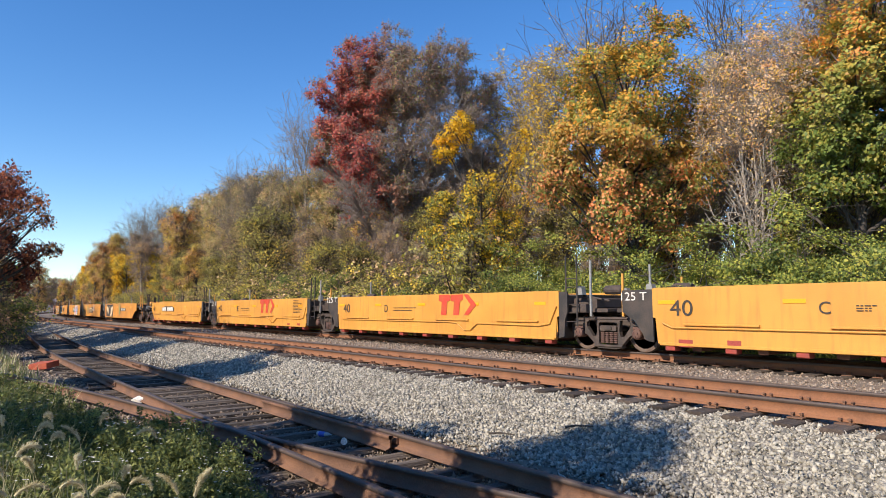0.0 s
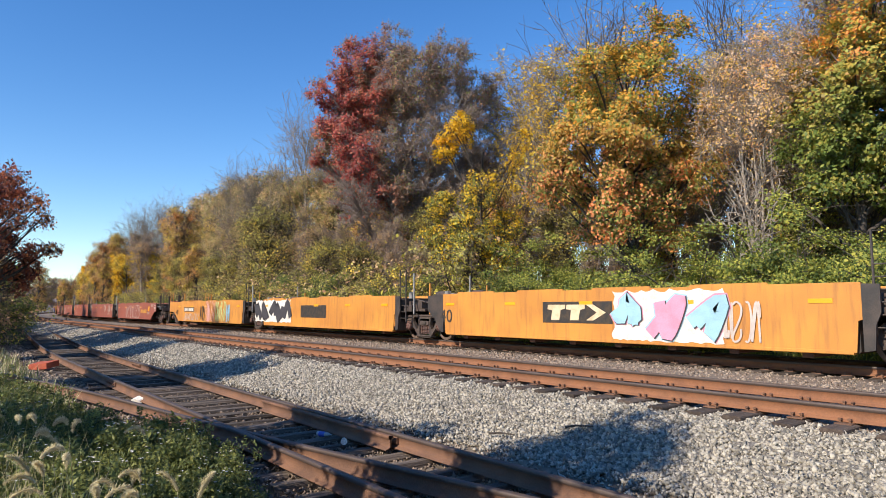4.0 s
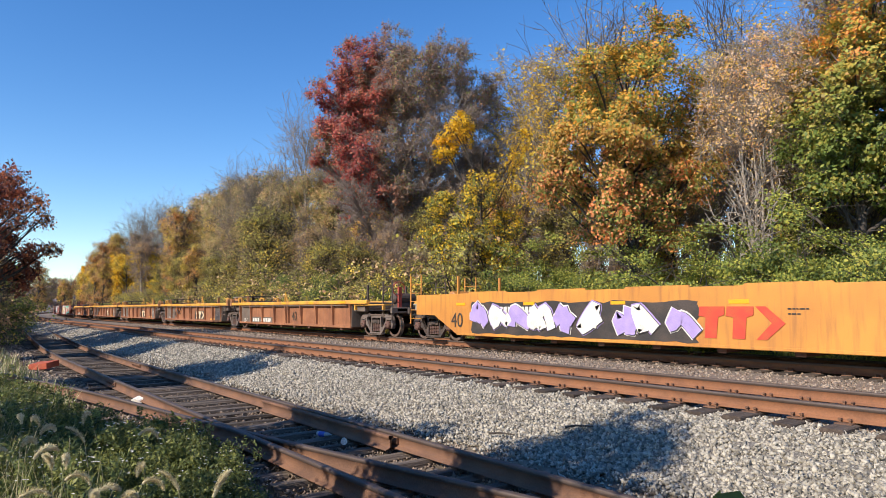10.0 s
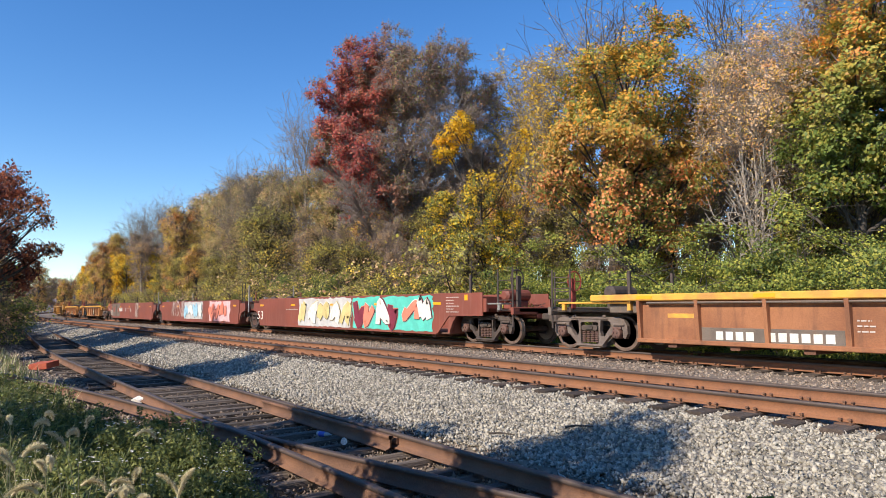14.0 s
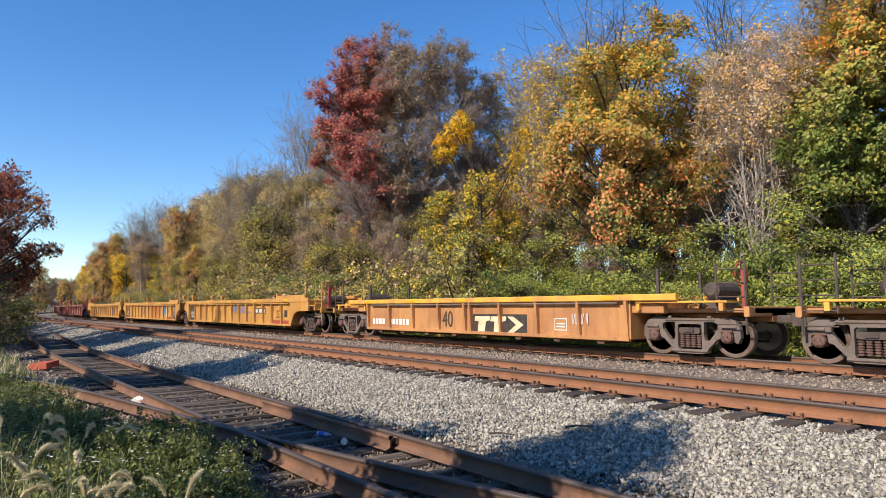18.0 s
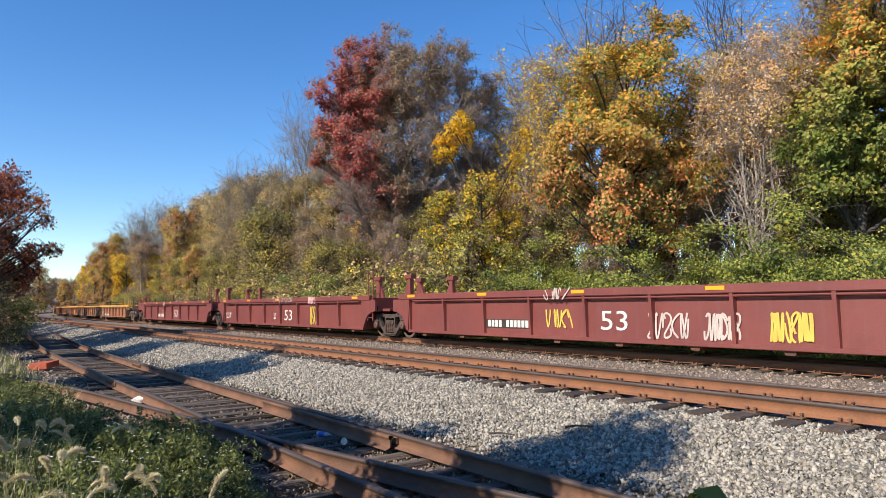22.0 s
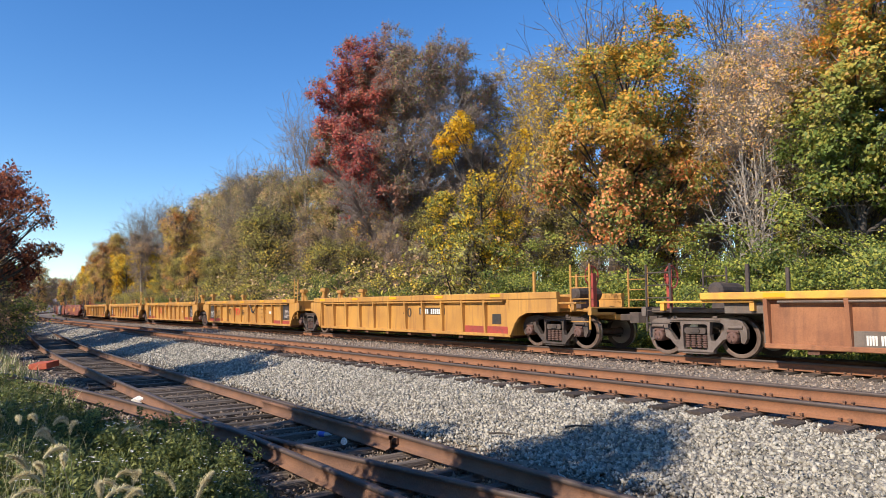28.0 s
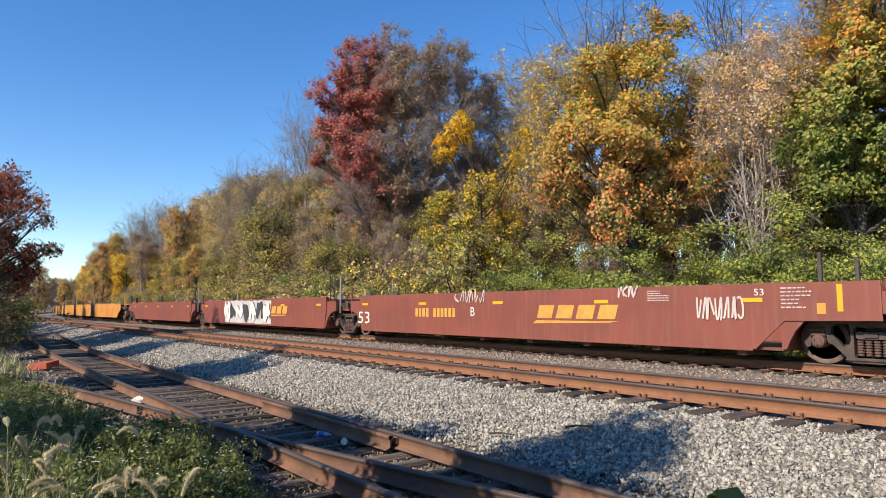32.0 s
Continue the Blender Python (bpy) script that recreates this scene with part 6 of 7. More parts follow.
def house(x, y, wide, deep, turn, label):
    """A pale wooden house behind the trees: walls, gable roof, windows."""
    ob = tagged(new("house"), label, "house")
    z = float(ground_z(np.array(x), np.array(y)))
    ob.matrix_basis = pose(x, y, z - 0.2, 0, 0, turn)
    b = Mesh()
    b.box(-wide / 2, wide / 2, -deep / 2, deep / 2, 0, 6.0)
    b.prism([(-deep / 2, 6.0), (deep / 2, 6.0), (0, 8.2)], 0, -wide / 2, wide / 2)
    part("wall", b.data("wall", M["siding"]), ob)
    for sy in (-1, 1):
        b = Mesh()
        b.prism([(sy * (deep / 2 + 0.4), 5.8), (sy * (deep / 2 + 0.4), 5.98), (0, 8.5), (0, 8.3)], 0, -wide / 2 - 0.3, wide / 2 + 0.3)
        part("roof", b.data("roof", "grey"), ob)
    for zz in (1.2, 4.0):
        for k in range(3):
            xx = -wide / 2 + wide * (k + 0.5) / 3
            w = part("window", Mesh().box(xx - 0.5, xx + 0.5, -deep / 2 - 0.05, -deep / 2 + 0.02, zz, zz + 1.4, 0.02).data("window", "white"), ob)
            part("pane", Mesh().box(xx - 0.42, xx + 0.42, -deep / 2 - 0.058, -deep / 2 - 0.02, zz + 0.08, zz + 1.32).data("pane", "black"), w)


def build_clutter():
    M["siding"] = shade("white_house_siding", (0.75, 0.74, 0.72), 0.7, other=(0.62, 0.61, 0.6), scale=1.0, mix=0.4, fine=8, fine_mix=0.06, bump=0.2, bump_scale=5, stretch=(0.2, 0.2, 5))
    house(-20.0, 47.0, 7.0, 6.0, 15, "white wooden house half hidden behind the trees")
    house(-14.0, 44.5, 5.0, 6.0, -10, "white wooden house glimpsed through the maple leaves")
    house(-52.0, 46.0, 8.0, 6.0, 20, "pale house behind the thicket by the tracks")
    M["redplate"] = shade("red_rusty_plate", (0.42, 0.085, 0.04), 0.7, other=(0.26, 0.06, 0.035), scale=6, mix=0.6, bump=0.1)
    b = Mesh()
    b.prism([(-0.55, 0.0), (0.55, 0.03), (0.60, 0.20), (-0.50, 0.16)], 1, -0.18, 0.18)
    tagged(part("steel_plate", b.data("steel_plate", "redplate"), None, pose(-22.4, 2.45, -0.66, 12, -3, 20)), "rusty red steel plate lying on the gravel", "scrap metal")
    M["blueplastic"] = shade("blue_label", (0.06, 0.10, 0.45), 0.4, fine_mix=0.05, bump=0.0)
    b = Mesh()
    b.lathe([(0.02, -0.12), (0.034, -0.11), (0.034, 0.05), (0.014, 0.10), (0.014, 0.125)], 12, (0, 0, 0.034), 0)
    b.slot = 1
    b.lathe([(0.0355, -0.075), (0.0355, 0.02)], 12, (0, 0, 0.034), 0)
    tagged(part("bottle", b.data("bottle", "steel", "blueplastic", smooth=True), None, pose(-8.05, 4.20, -0.645, 0, 0, 25)), "crushed plastic bottle with a blue label", "bottle")
    b = Mesh()
    b.lathe([(0.030, -0.06), (0.042, 0.06)], 12, (0, 0, 0.04), 0)
    tagged(part("paper_cup", b.data("paper_cup", "white", smooth=True), None, pose(-7.50, 4.20, -0.65, 0, 0, -30)), "white paper cup lying between the ties", "cup")
    b = Mesh()
    b.prism([(-0.16, 0.0), (0.02, -0.02), (0.19, 0.03), (0.15, 0.09), (-0.03, 0.12), (-0.18, 0.07)], 1, -0.06, 0.05)
    tagged(part("plastic_scrap", b.data("plastic_scrap", "white"), None, pose(-13.3, 3.04, -0.68, 20, 0, 10)), "crumpled white plastic scrap beside the rail", "litter")
    for x, y, z, ln, turn, label in ((-5.5, 6.45, -0.43, 0.36, 55, "short weathered stick on the ballast"), (-6.3, 5.85, -0.57, 0.34, 35, "thin grey stick on the ballast slope")):
        b = Mesh()
        b.tube([(-ln / 2, 0, 0.03), (-ln * 0.1, 0.02, 0.045), (ln / 2, 0, 0.035)], 0.016, 6, 0.010)
        tagged(part("stick", b.data("stick", "bark"), None, pose(x, y, z, 0, 0, turn)), label, "stick")
    # a leafy sprig close to the viewer
    g = np.random.default_rng(77)
    ob = tagged(new("leafy_sprig"), "bright green leafy weed sprig close by", "weed")
    st = Mesh()
    st.tube([(0, 0, 0), (0.02, 0.01, 0.7), (0.0, 0.0, 1.36)], 0.004, 5, 0.002)
    part("stalk", st.data("stalk", FOLIAGE["lime"]), ob)
    c = np.array([(0.0, 0.0, 1.37)] * 16) + g.normal(0, 0.028, (16, 3)) * np.array([1, 1, 0.35])
    part("foliage", leaf_mesh("foliage", c, 0.05, FOLIAGE["lime"], g, 0.7), ob)
    m = pose(-0.77, 1.36, -0.72)
    ob.matrix_basis = m
    FOXTAILS.append((ob, m, 555))


build_clutter()

# ---------------------------------------------------------------- markings on the cars
for _name, _c in (("paleblue", (0.33, 0.55, 0.68)), ("pink", (0.72, 0.30, 0.42)), ("pinkish", (0.78, 0.45, 0.45)), ("limeg", (0.55, 0.68, 0.30)), ("turq", (0.10, 0.52, 0.42)), ("coral", (0.75, 0.22, 0.14)), ("wine", (0.20, 0.025, 0.045)), ("lilac", (0.40, 0.30, 0.62)), ("silver", (0.52, 0.50, 0.48)), ("sand", (0.62, 0.50, 0.22)), ("blue", (0.08, 0.22, 0.55)), ("oliveg", (0.28, 0.30, 0.13)), ("dark", (0.06, 0.055, 0.06)), ("tagyellow", (0.66, 0.47, 0.08)), ("tagwhite", (0.56, 0.47, 0.42))):
    M[_name] = shade("spray_" + _name, _c, 0.6, other=tuple(0.7 * k for k in _c), scale=3.0, mix=0.5, fine_mix=0.12, bump=0.0)
CAR = {(n, u): (ob, style, SETS[n][3]) for ob, _, _, style, n, u in UNITS}
CAR[0, 0] = (*CAR[0, 0][:2], -0.18)
GLYPHS = {}


def face_of(style, z):
    """How far out the sheet lies on which a mark at height z is painted."""
    st = STYLES[style]
    if st["ribs"] == 0:
        return W + 0.004
    deep = 0.16 if style in ("husky", "single") else 0.20
    return W + 0.004 if z > st["top"] - deep else W - 0.156


def glyphs(s):
    """The lettering of s as a flat mesh one unit wide and high."""
    if s not in GLYPHS:
        cu = bpy.data.curves.new("lettering", "FONT")
        cu.body, cu.extrude, cu.resolution_u = s, 0.0, 3
        tmp = bpy.data.objects.new("lettering", cu)
        me = bpy.data.meshes.new_from_object(tmp)
        bpy.data.objects.remove(tmp)
        co = np.empty(len(me.vertices) * 3)
        me.vertices.foreach_get("co", co)
        co = co.reshape(-1, 3)
        lo, hi = co.min(0), co.max(0)
        x, y = (co[:, 0] - lo[0]) / (hi[0] - lo[0]) - 0.5, (co[:, 1] - lo[1]) / (hi[1] - lo[1]) - 0.5
        me.vertices.foreach_set("co", np.ascontiguousarray(np.stack([x, 0 * x, y], -1), dtype=np.float32).ravel())
        me.materials.clear()
        me.update()
        GLYPHS[s] = me
    return GLYPHS[s]


def text(c, s, mat, x0, x1, z0, z1):
    x0, x1 = x0 + c[2], x1 + c[2]
    key = (s, mat)
    if key not in GLYPHS:
        GLYPHS[key] = glyphs(s).copy()
        GLYPHS[key].materials.append(M[mat])
    ob = part("lettering", GLYPHS[key], c[0], pose((x0 + x1) / 2, -face_of(c[1], (z0 + z1) / 2) - 0.012, (z0 + z1) / 2), "stencilled " + {"ink": "black", "white": "white"}.get(mat, mat) + " lettering")
    ob.scale = (x1 - x0, 1, z1 - z0)


def flat(c, name, polys, mats, label, z, lift=0.004):
    """Painted shapes: lists of (slot, outline) laid on the car's side."""
    b = Mesh()
    y = -face_of(c[1], z) - lift
    for slot, ring, *over in polys:
        b.slot = slot
        b.add([(p[0], y - 0.0016 * slot - (over[0] if over else 0.0), p[1]) for p in ring], [tuple(range(len(ring)))])
    me = bpy.data.meshes.new(name)
    me.from_pydata(b.v, [], b.f)
    for m in mats:
        me.materials.append(M[m])
    me.polygons.foreach_set("material_index", b.m)
    me.update()
    return part(name, me, c[0], label=label)


def rect(x0, x1, z0, z1):
    return [(x0, z0), (x1, z0), (x1, z1), (x0, z1)]


def lines(c, rows, mat, x0, x1, z0, z1):
    """Small print that cannot be read, as rows of dashes."""
    x0, x1 = x0 + c[2], x1 + c[2]
    r = random.Random(int(x0 * 100) + rows)
    polys = []
    for i in range(rows):
        h = (z1 - z0) / rows
        x = x0
        end = x1 - (x1 - x0) * r.choice((0, 0, 0.2, 0.4))
        while x < end:
            w = r.uniform(0.03, 0.12)
            mid, t = z0 + h * (i + 0.5), min(h * 0.20, 0.014)
            polys.append((0, rect(x, min(x + w, end), mid - t, mid + t)))
            x += w + 0.022
    tagged(flat(c, "small_print", polys, ["tagwhite" if mat == "white" else mat], "rows of small " + ("black" if mat == "ink" else "white") + " print", (z0 + z1) / 2, 0.009), kind="stuff")


def blocks(c, x0, x1, z0, z1):
    """A large block figure: white slab with a shaded edge and a dark hollow."""
    x0, x1 = x0 + c[2], x1 + c[2]
    w, h = x1 - x0, z1 - z0
    polys = [(1, [(x0 - 0.22, z0 + 0.12), (x0, z0), (x0, z1), (x0 - 0.25, z1 - 0.02)]), (0, [(x0, z0), (x1, z0 + 0.02), (x1 - 0.05, z1), (x0, z1)])]
    flat(c, "painted_block", polys, ["grey", "grime"], "large grey painted block", (z0 + z1) / 2, 0.006)
    flat(c, "block_hollow", [(0, [(x0 + 0.3 * w, z0 + 0.36 * h), (x1 - 0.2 * w, z0 + 0.33 * h), (x1 - 0.2 * w, z1 - 0.3 * h), (x0 + 0.28 * w, z1 - 0.28 * h)])], ["brown"], "brown hollow of the painted block", (z0 + z1) / 2, 0.011)


def bar_row(c, mat, x0, x1, z0, z1):
    """A painted mark of several blocks in one row."""
    x0, x1 = x0 + c[2], x1 + c[2]
    w = (x1 - x0) / 11
    polys = [(0, rect(x0 + w * i + w * 0.12, x0 + w * i + w * 0.86, z0, z1)) for i in range(11) if i != 4]
    tagged(flat(c, "reporting_mark", polys, [mat], "row of painted bars", (z0 + z1) / 2, 0.011), kind="stuff")


def panel(c, mat, what, x0, x1, z0, z1):
    x0, x1 = x0 + c[2], x1 + c[2]
    if what == "box":
        t = 0.025
        polys = [(0, rect(x0, x1, z0, z0 + t)), (0, rect(x0, x1, z1 - t, z1)), (0, rect(x0, x0 + t, z0 + t, z1 - t)), (0, rect(x1 - t, x1, z0 + t, z1 - t)), (0, rect(x0 + 0.07, x1 - 0.07, (z0 + z1) / 2, (z0 + z1) / 2 + 0.04)), (0, rect(x0 + 0.07, x1 - 0.07, (z0 + z1) / 2 - 0.08, (z0 + z1) / 2 - 0.04))]
        flat(c, "stencil_box", polys, [mat], {"ink": "black", "white": "white"}.get(mat, mat) + " stencilled box", (z0 + z1) / 2, 0.008)
        return
    b = Mesh()
    y = face_of(c[1], (z0 + z1) / 2)
    b.box(x0, x1, -y - 0.003, -y + 0.02, z0, z1, 0.006)
    part({"end": "end_panel", "plate": "backing_panel", "pad": "jacking_pad", "sq": "reflector_panel", "patch": "paint_patch"}[what], b.data("panel", mat), c[0], label={"ink": "black painted panel", "black": "black painted end panel", "grey": "grey-brown primer panel", "jackred": "dull red jacking pad"}.get(mat, ""))


def emblem(c, mat, x0, x1, z0, z1):
    """The owner's mark, as three slanting blocks."""
    x0, x1 = x0 + c[2], x1 + c[2]
    w, h = (x1 - x0) / 3, z1 - z0
    for i in range(3):
        a = x0 + w * i
        if i == 2:
            ring = [(a + w * 0.04, z1), (a + w * 0.38, z1), (a + w * 0.98, z0 + h * 0.5), (a + w * 0.38, z0), (a + w * 0.04, z0), (a + w * 0.55, z0 + h * 0.5)]
            flat(c, "emblem_block", [(0, ring)], [mat], {"red": "red block of the emblem", "cream": "cream block of the emblem"}[mat], (z0 + z1) / 2, 0.012)
            continue
        ring = [(a + w * 0.22, z0), (a + w * 0.66, z0), (a + w * 0.74, z1 - h * 0.34), (a + w * 0.97, z1 - h * 0.26), (a + w * 0.99, z1), (a + w * 0.06, z1), (a + w * 0.02, z1 - h * 0.30), (a + w * 0.28, z1 - h * 0.34)]
        flat(c, "emblem_block", [(0, ring)], [mat], {"red": "red block of the emblem", "cream": "cream block of the emblem"}[mat], (z0 + z1) / 2, 0.012)


def wordmark(c, mat, x0, x1, z0, z1):
    x0, x1 = x0 + c[2], x1 + c[2]
    h, w = z1 - z0, x1 - x0
    rings = [[(x0 + w * (0.02 + 0.24 * i) + 0.1, z0 + h * 0.3), (x0 + w * (0.21 + 0.24 * i) + 0.1, z0 + h * 0.3), (x0 + w * (0.23 + 0.24 * i) + 0.16, z1), (x0 + w * (0.04 + 0.24 * i) + 0.16, z1)] for i in range(4)]
    rings.append([(x0, z0), (x1 - w * 0.1, z0 + h * 0.12), (x1, z0 + h * 0.2), (x0 + w * 0.05, z0 + h * 0.18)])
    for ring in rings:
        flat(c, "emblem_block", [(0, ring)], [mat], "gold block of the emblem", (z0 + z1) / 2, 0.006)


def ribbon(pts, w):
    """Outline quads of a brush stroke through the points."""
    n = len(pts)
    left, right = [], []
    for i, (x, z) in enumerate(pts):
        (ax, az), (bx, bz) = pts[max(i - 1, 0)], pts[min(i + 1, n - 1)]
        d = math.hypot(bx - ax, bz - az) or 1e-6
        nx, nz = -(bz - az) / d * w / 2, (bx - ax) / d * w / 2
        left.append((x + nx, z + nz))
        right.append((x - nx, z - nz))
    return [[left[i], right[i], right[i + 1], left[i + 1]] for i in range(n - 1)]


def curl(r, x0, x1, z0, z1, n=22):
    """A looping stroke inside a box."""
    m0 = r.choice((4, 5, 6))
    anchor = [(0.5 + 0.5 * math.sin(2.4 * j + 6 * r.random()), (j % 2) * r.uniform(0.6, 1) + (1 - j % 2) * r.uniform(0, 0.4)) for j in range(m0)]
    anchor = [(x0 + (x1 - x0) * (p + r.uniform(-0.07, 0.07)), z0 + (z1 - z0) * (q + r.uniform(-0.05, 0.05))) for p, q in anchor]
    out = []
    m = len(anchor)
    for i in range(n + 1):
        f = i / n * (m - 1)
        j = min(int(f), m - 2)
        t = f - j
        p0, p1, p2, p3 = anchor[max(j - 1, 0)], anchor[j], anchor[j + 1], anchor[min(j + 2, m - 1)]
        out.append(tuple(0.5 * (2 * p1[c] + (p2[c] - p0[c]) * t + (2 * p0[c] - 5 * p1[c] + 4 * p2[c] - p3[c]) * t * t + (3 * p1[c] - p0[c] - 3 * p2[c] + p3[c]) * t ** 3) for c in (0, 1)))
    return out


def loop_stroke(r, x0, x1, z0, z1, n=26):
    """A rounded letter-like stroke inside a box."""
    fx, fz = r.choice(((1, 2), (1, 1), (2, 1), (1, 3), (0.5, 1.5))), 0
    (fx, fz), px, pz = fx, r.uniform(0, 6.28), r.uniform(0, 6.28)
    tilt, span = r.uniform(0.0, 0.25), r.uniform(3.6, 6.0)
    out = []
    for k in range(n + 1):
        t = span * k / n
        z = 0.5 + 0.48 * math.sin(fz * t + pz)
        x = 0.5 + 0.36 * math.sin(fx * t + px) + tilt * (z - 0.5)
        out.append((x0 + (x1 - x0) * x, z0 + (z1 - z0) * z))
    return out


def scribble(c, mat, n, x0, x1, z0, z1):
    """Thin sprayed tags."""
    x0, x1 = x0 + c[2], x1 + c[2]
    mat = {"gold": "tagyellow", "white": "tagwhite"}.get(mat, mat)
    r = random.Random(int(x0 * 37) + n)
    w = (x1 - x0) / n
    wide = min(0.045, 0.06 * (z1 - z0) + 0.012)
    polys = []
    for i in range(n):
        a = x0 + w * i
        for k in range(1 if n > 3 else 2):
            stroke = ribbon(loop_stroke(r, a - w * 0.1, a + w * 1.1, z0 + 0.1 * (z1 - z0) * r.random(), z1), wide)
            polys += [(0, q, 0.0005 * m + 0.015 * ((i + k) % 2)) for m, q in enumerate(stroke)]
    tagged(flat(c, "sprayed_tag", polys, [mat], "thin sprayed " + {"tagyellow": "yellow", "sand": "yellow", "tagwhite": "white"}.get(mat, mat) + " tag", (z0 + z1) / 2, 0.007), kind="stuff")


def graffiti(c, mats, x0, x1, z0, z1):
    """A large sprayed piece: a wavy ground colour, fat outlined letters, highlights."""
    x0, x1 = x0 + c[2], x1 + c[2]
    r = random.Random(int(x0 * 53 + z1 * 91))
    z0, z1 = max(z0, STYLES[c[1]]["low"] + 0.02), min(z1, STYLES[c[1]]["top"] - 0.01)
    n = 28
    edge = []
    for i in range(n):
        edge.append((x0 + (x1 - x0) * i / (n - 1), z0 + 0.05 * r.random()))
    for i in range(7):
        edge.append((x1 + 0.09 * r.uniform(-1, 1), z0 + (z1 - z0) * (i + 1) / 8))
    for i in range(n):
        edge.append((x1 - (x1 - x0) * i / (n - 1), z1 - 0.09 * r.random()))
    for i in range(7):
        edge.append((x0 + 0.09 * r.uniform(-1, 1), z1 - (z1 - z0) * (i + 1) / 8))
    polys = [(0, edge)]
    if len(mats) > 1:
        count = max(2, int((x1 - x0) / 0.85))
        w = (x1 - x0) / count
        for i in range(count):
            a = x0 + w * i
            pts = curl(r, a + 0.08, a + w - 0.05, z0 + 0.14, z1 - 0.16, 20)
            fill = 1 + i % max(1, len(mats) - 1)
            under = 1 + (i + 1) % max(1, len(mats) - 1)
            wide = min(0.30, w * 0.34)
            polys += [(under, q, 0.003 + 0.0003 * k) for k, q in enumerate(ribbon(pts, wide + 0.09))]
            polys += [(len(mats), q, 0.012 + 0.0003 * k) for k, q in enumerate(ribbon([(p[0] + 0.012, p[1] - 0.012) for p in pts], wide + 0.03))]
            polys += [(len(mats) + fill, q, 0.020 + 0.0003 * k) for k, q in enumerate(ribbon(pts, wide))]
    slots = list(mats) + ["dark"] + list(mats[1:])
    tagged(flat(c, "graffiti", polys, slots, "large sprayed graffiti piece", (z0 + z1) / 2, 0.004), kind="stuff")


# amber reflectors along every car
REFLECT = Mesh()
REFLECT.box(-0.22, 0.22, -0.004, 0.01, -0.045, 0.045, 0.004)
REFLECT = REFLECT.data("reflector", "amber")
for (_n, _u), (_ob, _style, _) in CAR.items():
    _st = STYLES[_style]
    _len = SETS[_n][1][_u + 1] - SETS[_n][1][_u]
    for _i in range(5):
        _x = -_len / 2 + 2.0 + (_len - 4.0) * _i / 4
        _z = _st["top"] - (0.08 if _st["ribs"] else 0.33)
        part("reflector", REFLECT, _ob, pose(_x, -face_of(_style, _z) - 0.003, _z))
c = CAR[0, 0]
text(c, "40", "ink", -5.39, -4.82, 0.93, 1.29)
text(c, "C", "ink", -2.20, -1.99, 0.99, 1.23)
lines(c, 3, "ink", -1.56, -1.15, 1.03, 1.17)
text(c, "125 T", "white", -6.73, -6.00, 1.29, 1.49)
panel(c, "jackred", "pad", -5.20, -4.85, 0.23, 0.40)
panel(c, "jackred", "pad", -4.05, -3.75, 0.26, 0.42)
c = CAR[0, 1]
text(c, "40", "ink", -5.51, -4.98, 0.94, 1.29)
text(c, "D", "ink", -2.36, -2.14, 0.97, 1.24)
lines(c, 2, "ink", -1.75, -0.29, 0.99, 1.17)
emblem(c, "red", 0.99, 2.96, 0.89, 1.55)
text(c, "125 T", "white", -6.99, -6.07, 1.35, 1.58)
c = CAR[0, 2]
text(c, "40", "ink", -5.57, -5.02, 0.96, 1.30)
text(c, "E", "ink", -2.52, -2.26, 0.96, 1.23)
lines(c, 2, "ink", -1.94, -0.37, 0.97, 1.17)
emblem(c, "red", 0.82, 2.71, 0.89, 1.58)
panel(c, "jackred", "pad", 4.23, 4.51, 0.25, 0.40)
panel(c, "jackred", "pad", 5.33, 5.63, 0.25, 0.41)
text(c, "125 T", "white", -6.89, -6.08, 1.29, 1.52)
lines(c, 9, "ink", 4.88, 5.81, 0.88, 1.51)
c = CAR[0, 3]
text(c, "40", "ink", -5.62, -5.11, 0.93, 1.27)
panel(c, "ink", "plate", -3.16, 0.09, 0.90, 1.27)
bar_row(c, "white", -3.00, -0.14, 0.95, 1.21)
lines(c, 4, "ink", -6.65, -5.72, 1.28, 1.54)
panel(c, "jackred", "pad", -5.21, -4.91, 0.21, 0.38)
panel(c, "jackred", "pad", -4.10, -3.79, 0.21, 0.40)
c = CAR[1, 0]
text(c, "125-T", "white", -6.96, -6.52, 1.30, 1.45)
text(c, "40", "ink", -5.89, -5.55, 0.69, 1.10)
graffiti(c, ("black", "cream", "black"), -5.40, -2.10, 0.24, 1.63)
scribble(c, "oliveg", 5, 0.61, 1.42, 0.46, 1.59)
panel(c, "ink", "plate", 1.34, 3.52, 0.88, 1.17)
bar_row(c, "white", 1.54, 3.38, 0.94, 1.12)
c = CAR[1, 1]
text(c, "40", "ink", -5.88, -5.38, 0.66, 1.04)
text(c, "125-T", "white", -6.97, -6.47, 1.32, 1.49)
text(c, "E", "ink", -3.05, -2.96, 0.93, 1.18)
scribble(c, "oliveg", 5, -2.74, -1.73, 0.46, 1.50)
panel(c, "ink", "plate", -1.14, 1.48, 0.65, 1.27)
emblem(c, "cream", -0.97, 1.27, 0.72, 1.19)
scribble(c, "white", 3, 1.68, 2.39, 0.80, 1.55)
c = CAR[1, 2]
text(c, "40", "ink", -6.36, -5.71, 0.65, 1.07)
panel(c, "ink", "plate", -1.67, 0.69, 0.71, 1.28)
emblem(c, "cream", -1.50, 0.51, 0.79, 1.20)
graffiti(c, ("white", "paleblue", "pink",), 0.70, 3.59, 0.30, 1.58)
scribble(c, "white", 4, 3.59, 4.41, 0.38, 1.25)
c = CAR[1, 3]
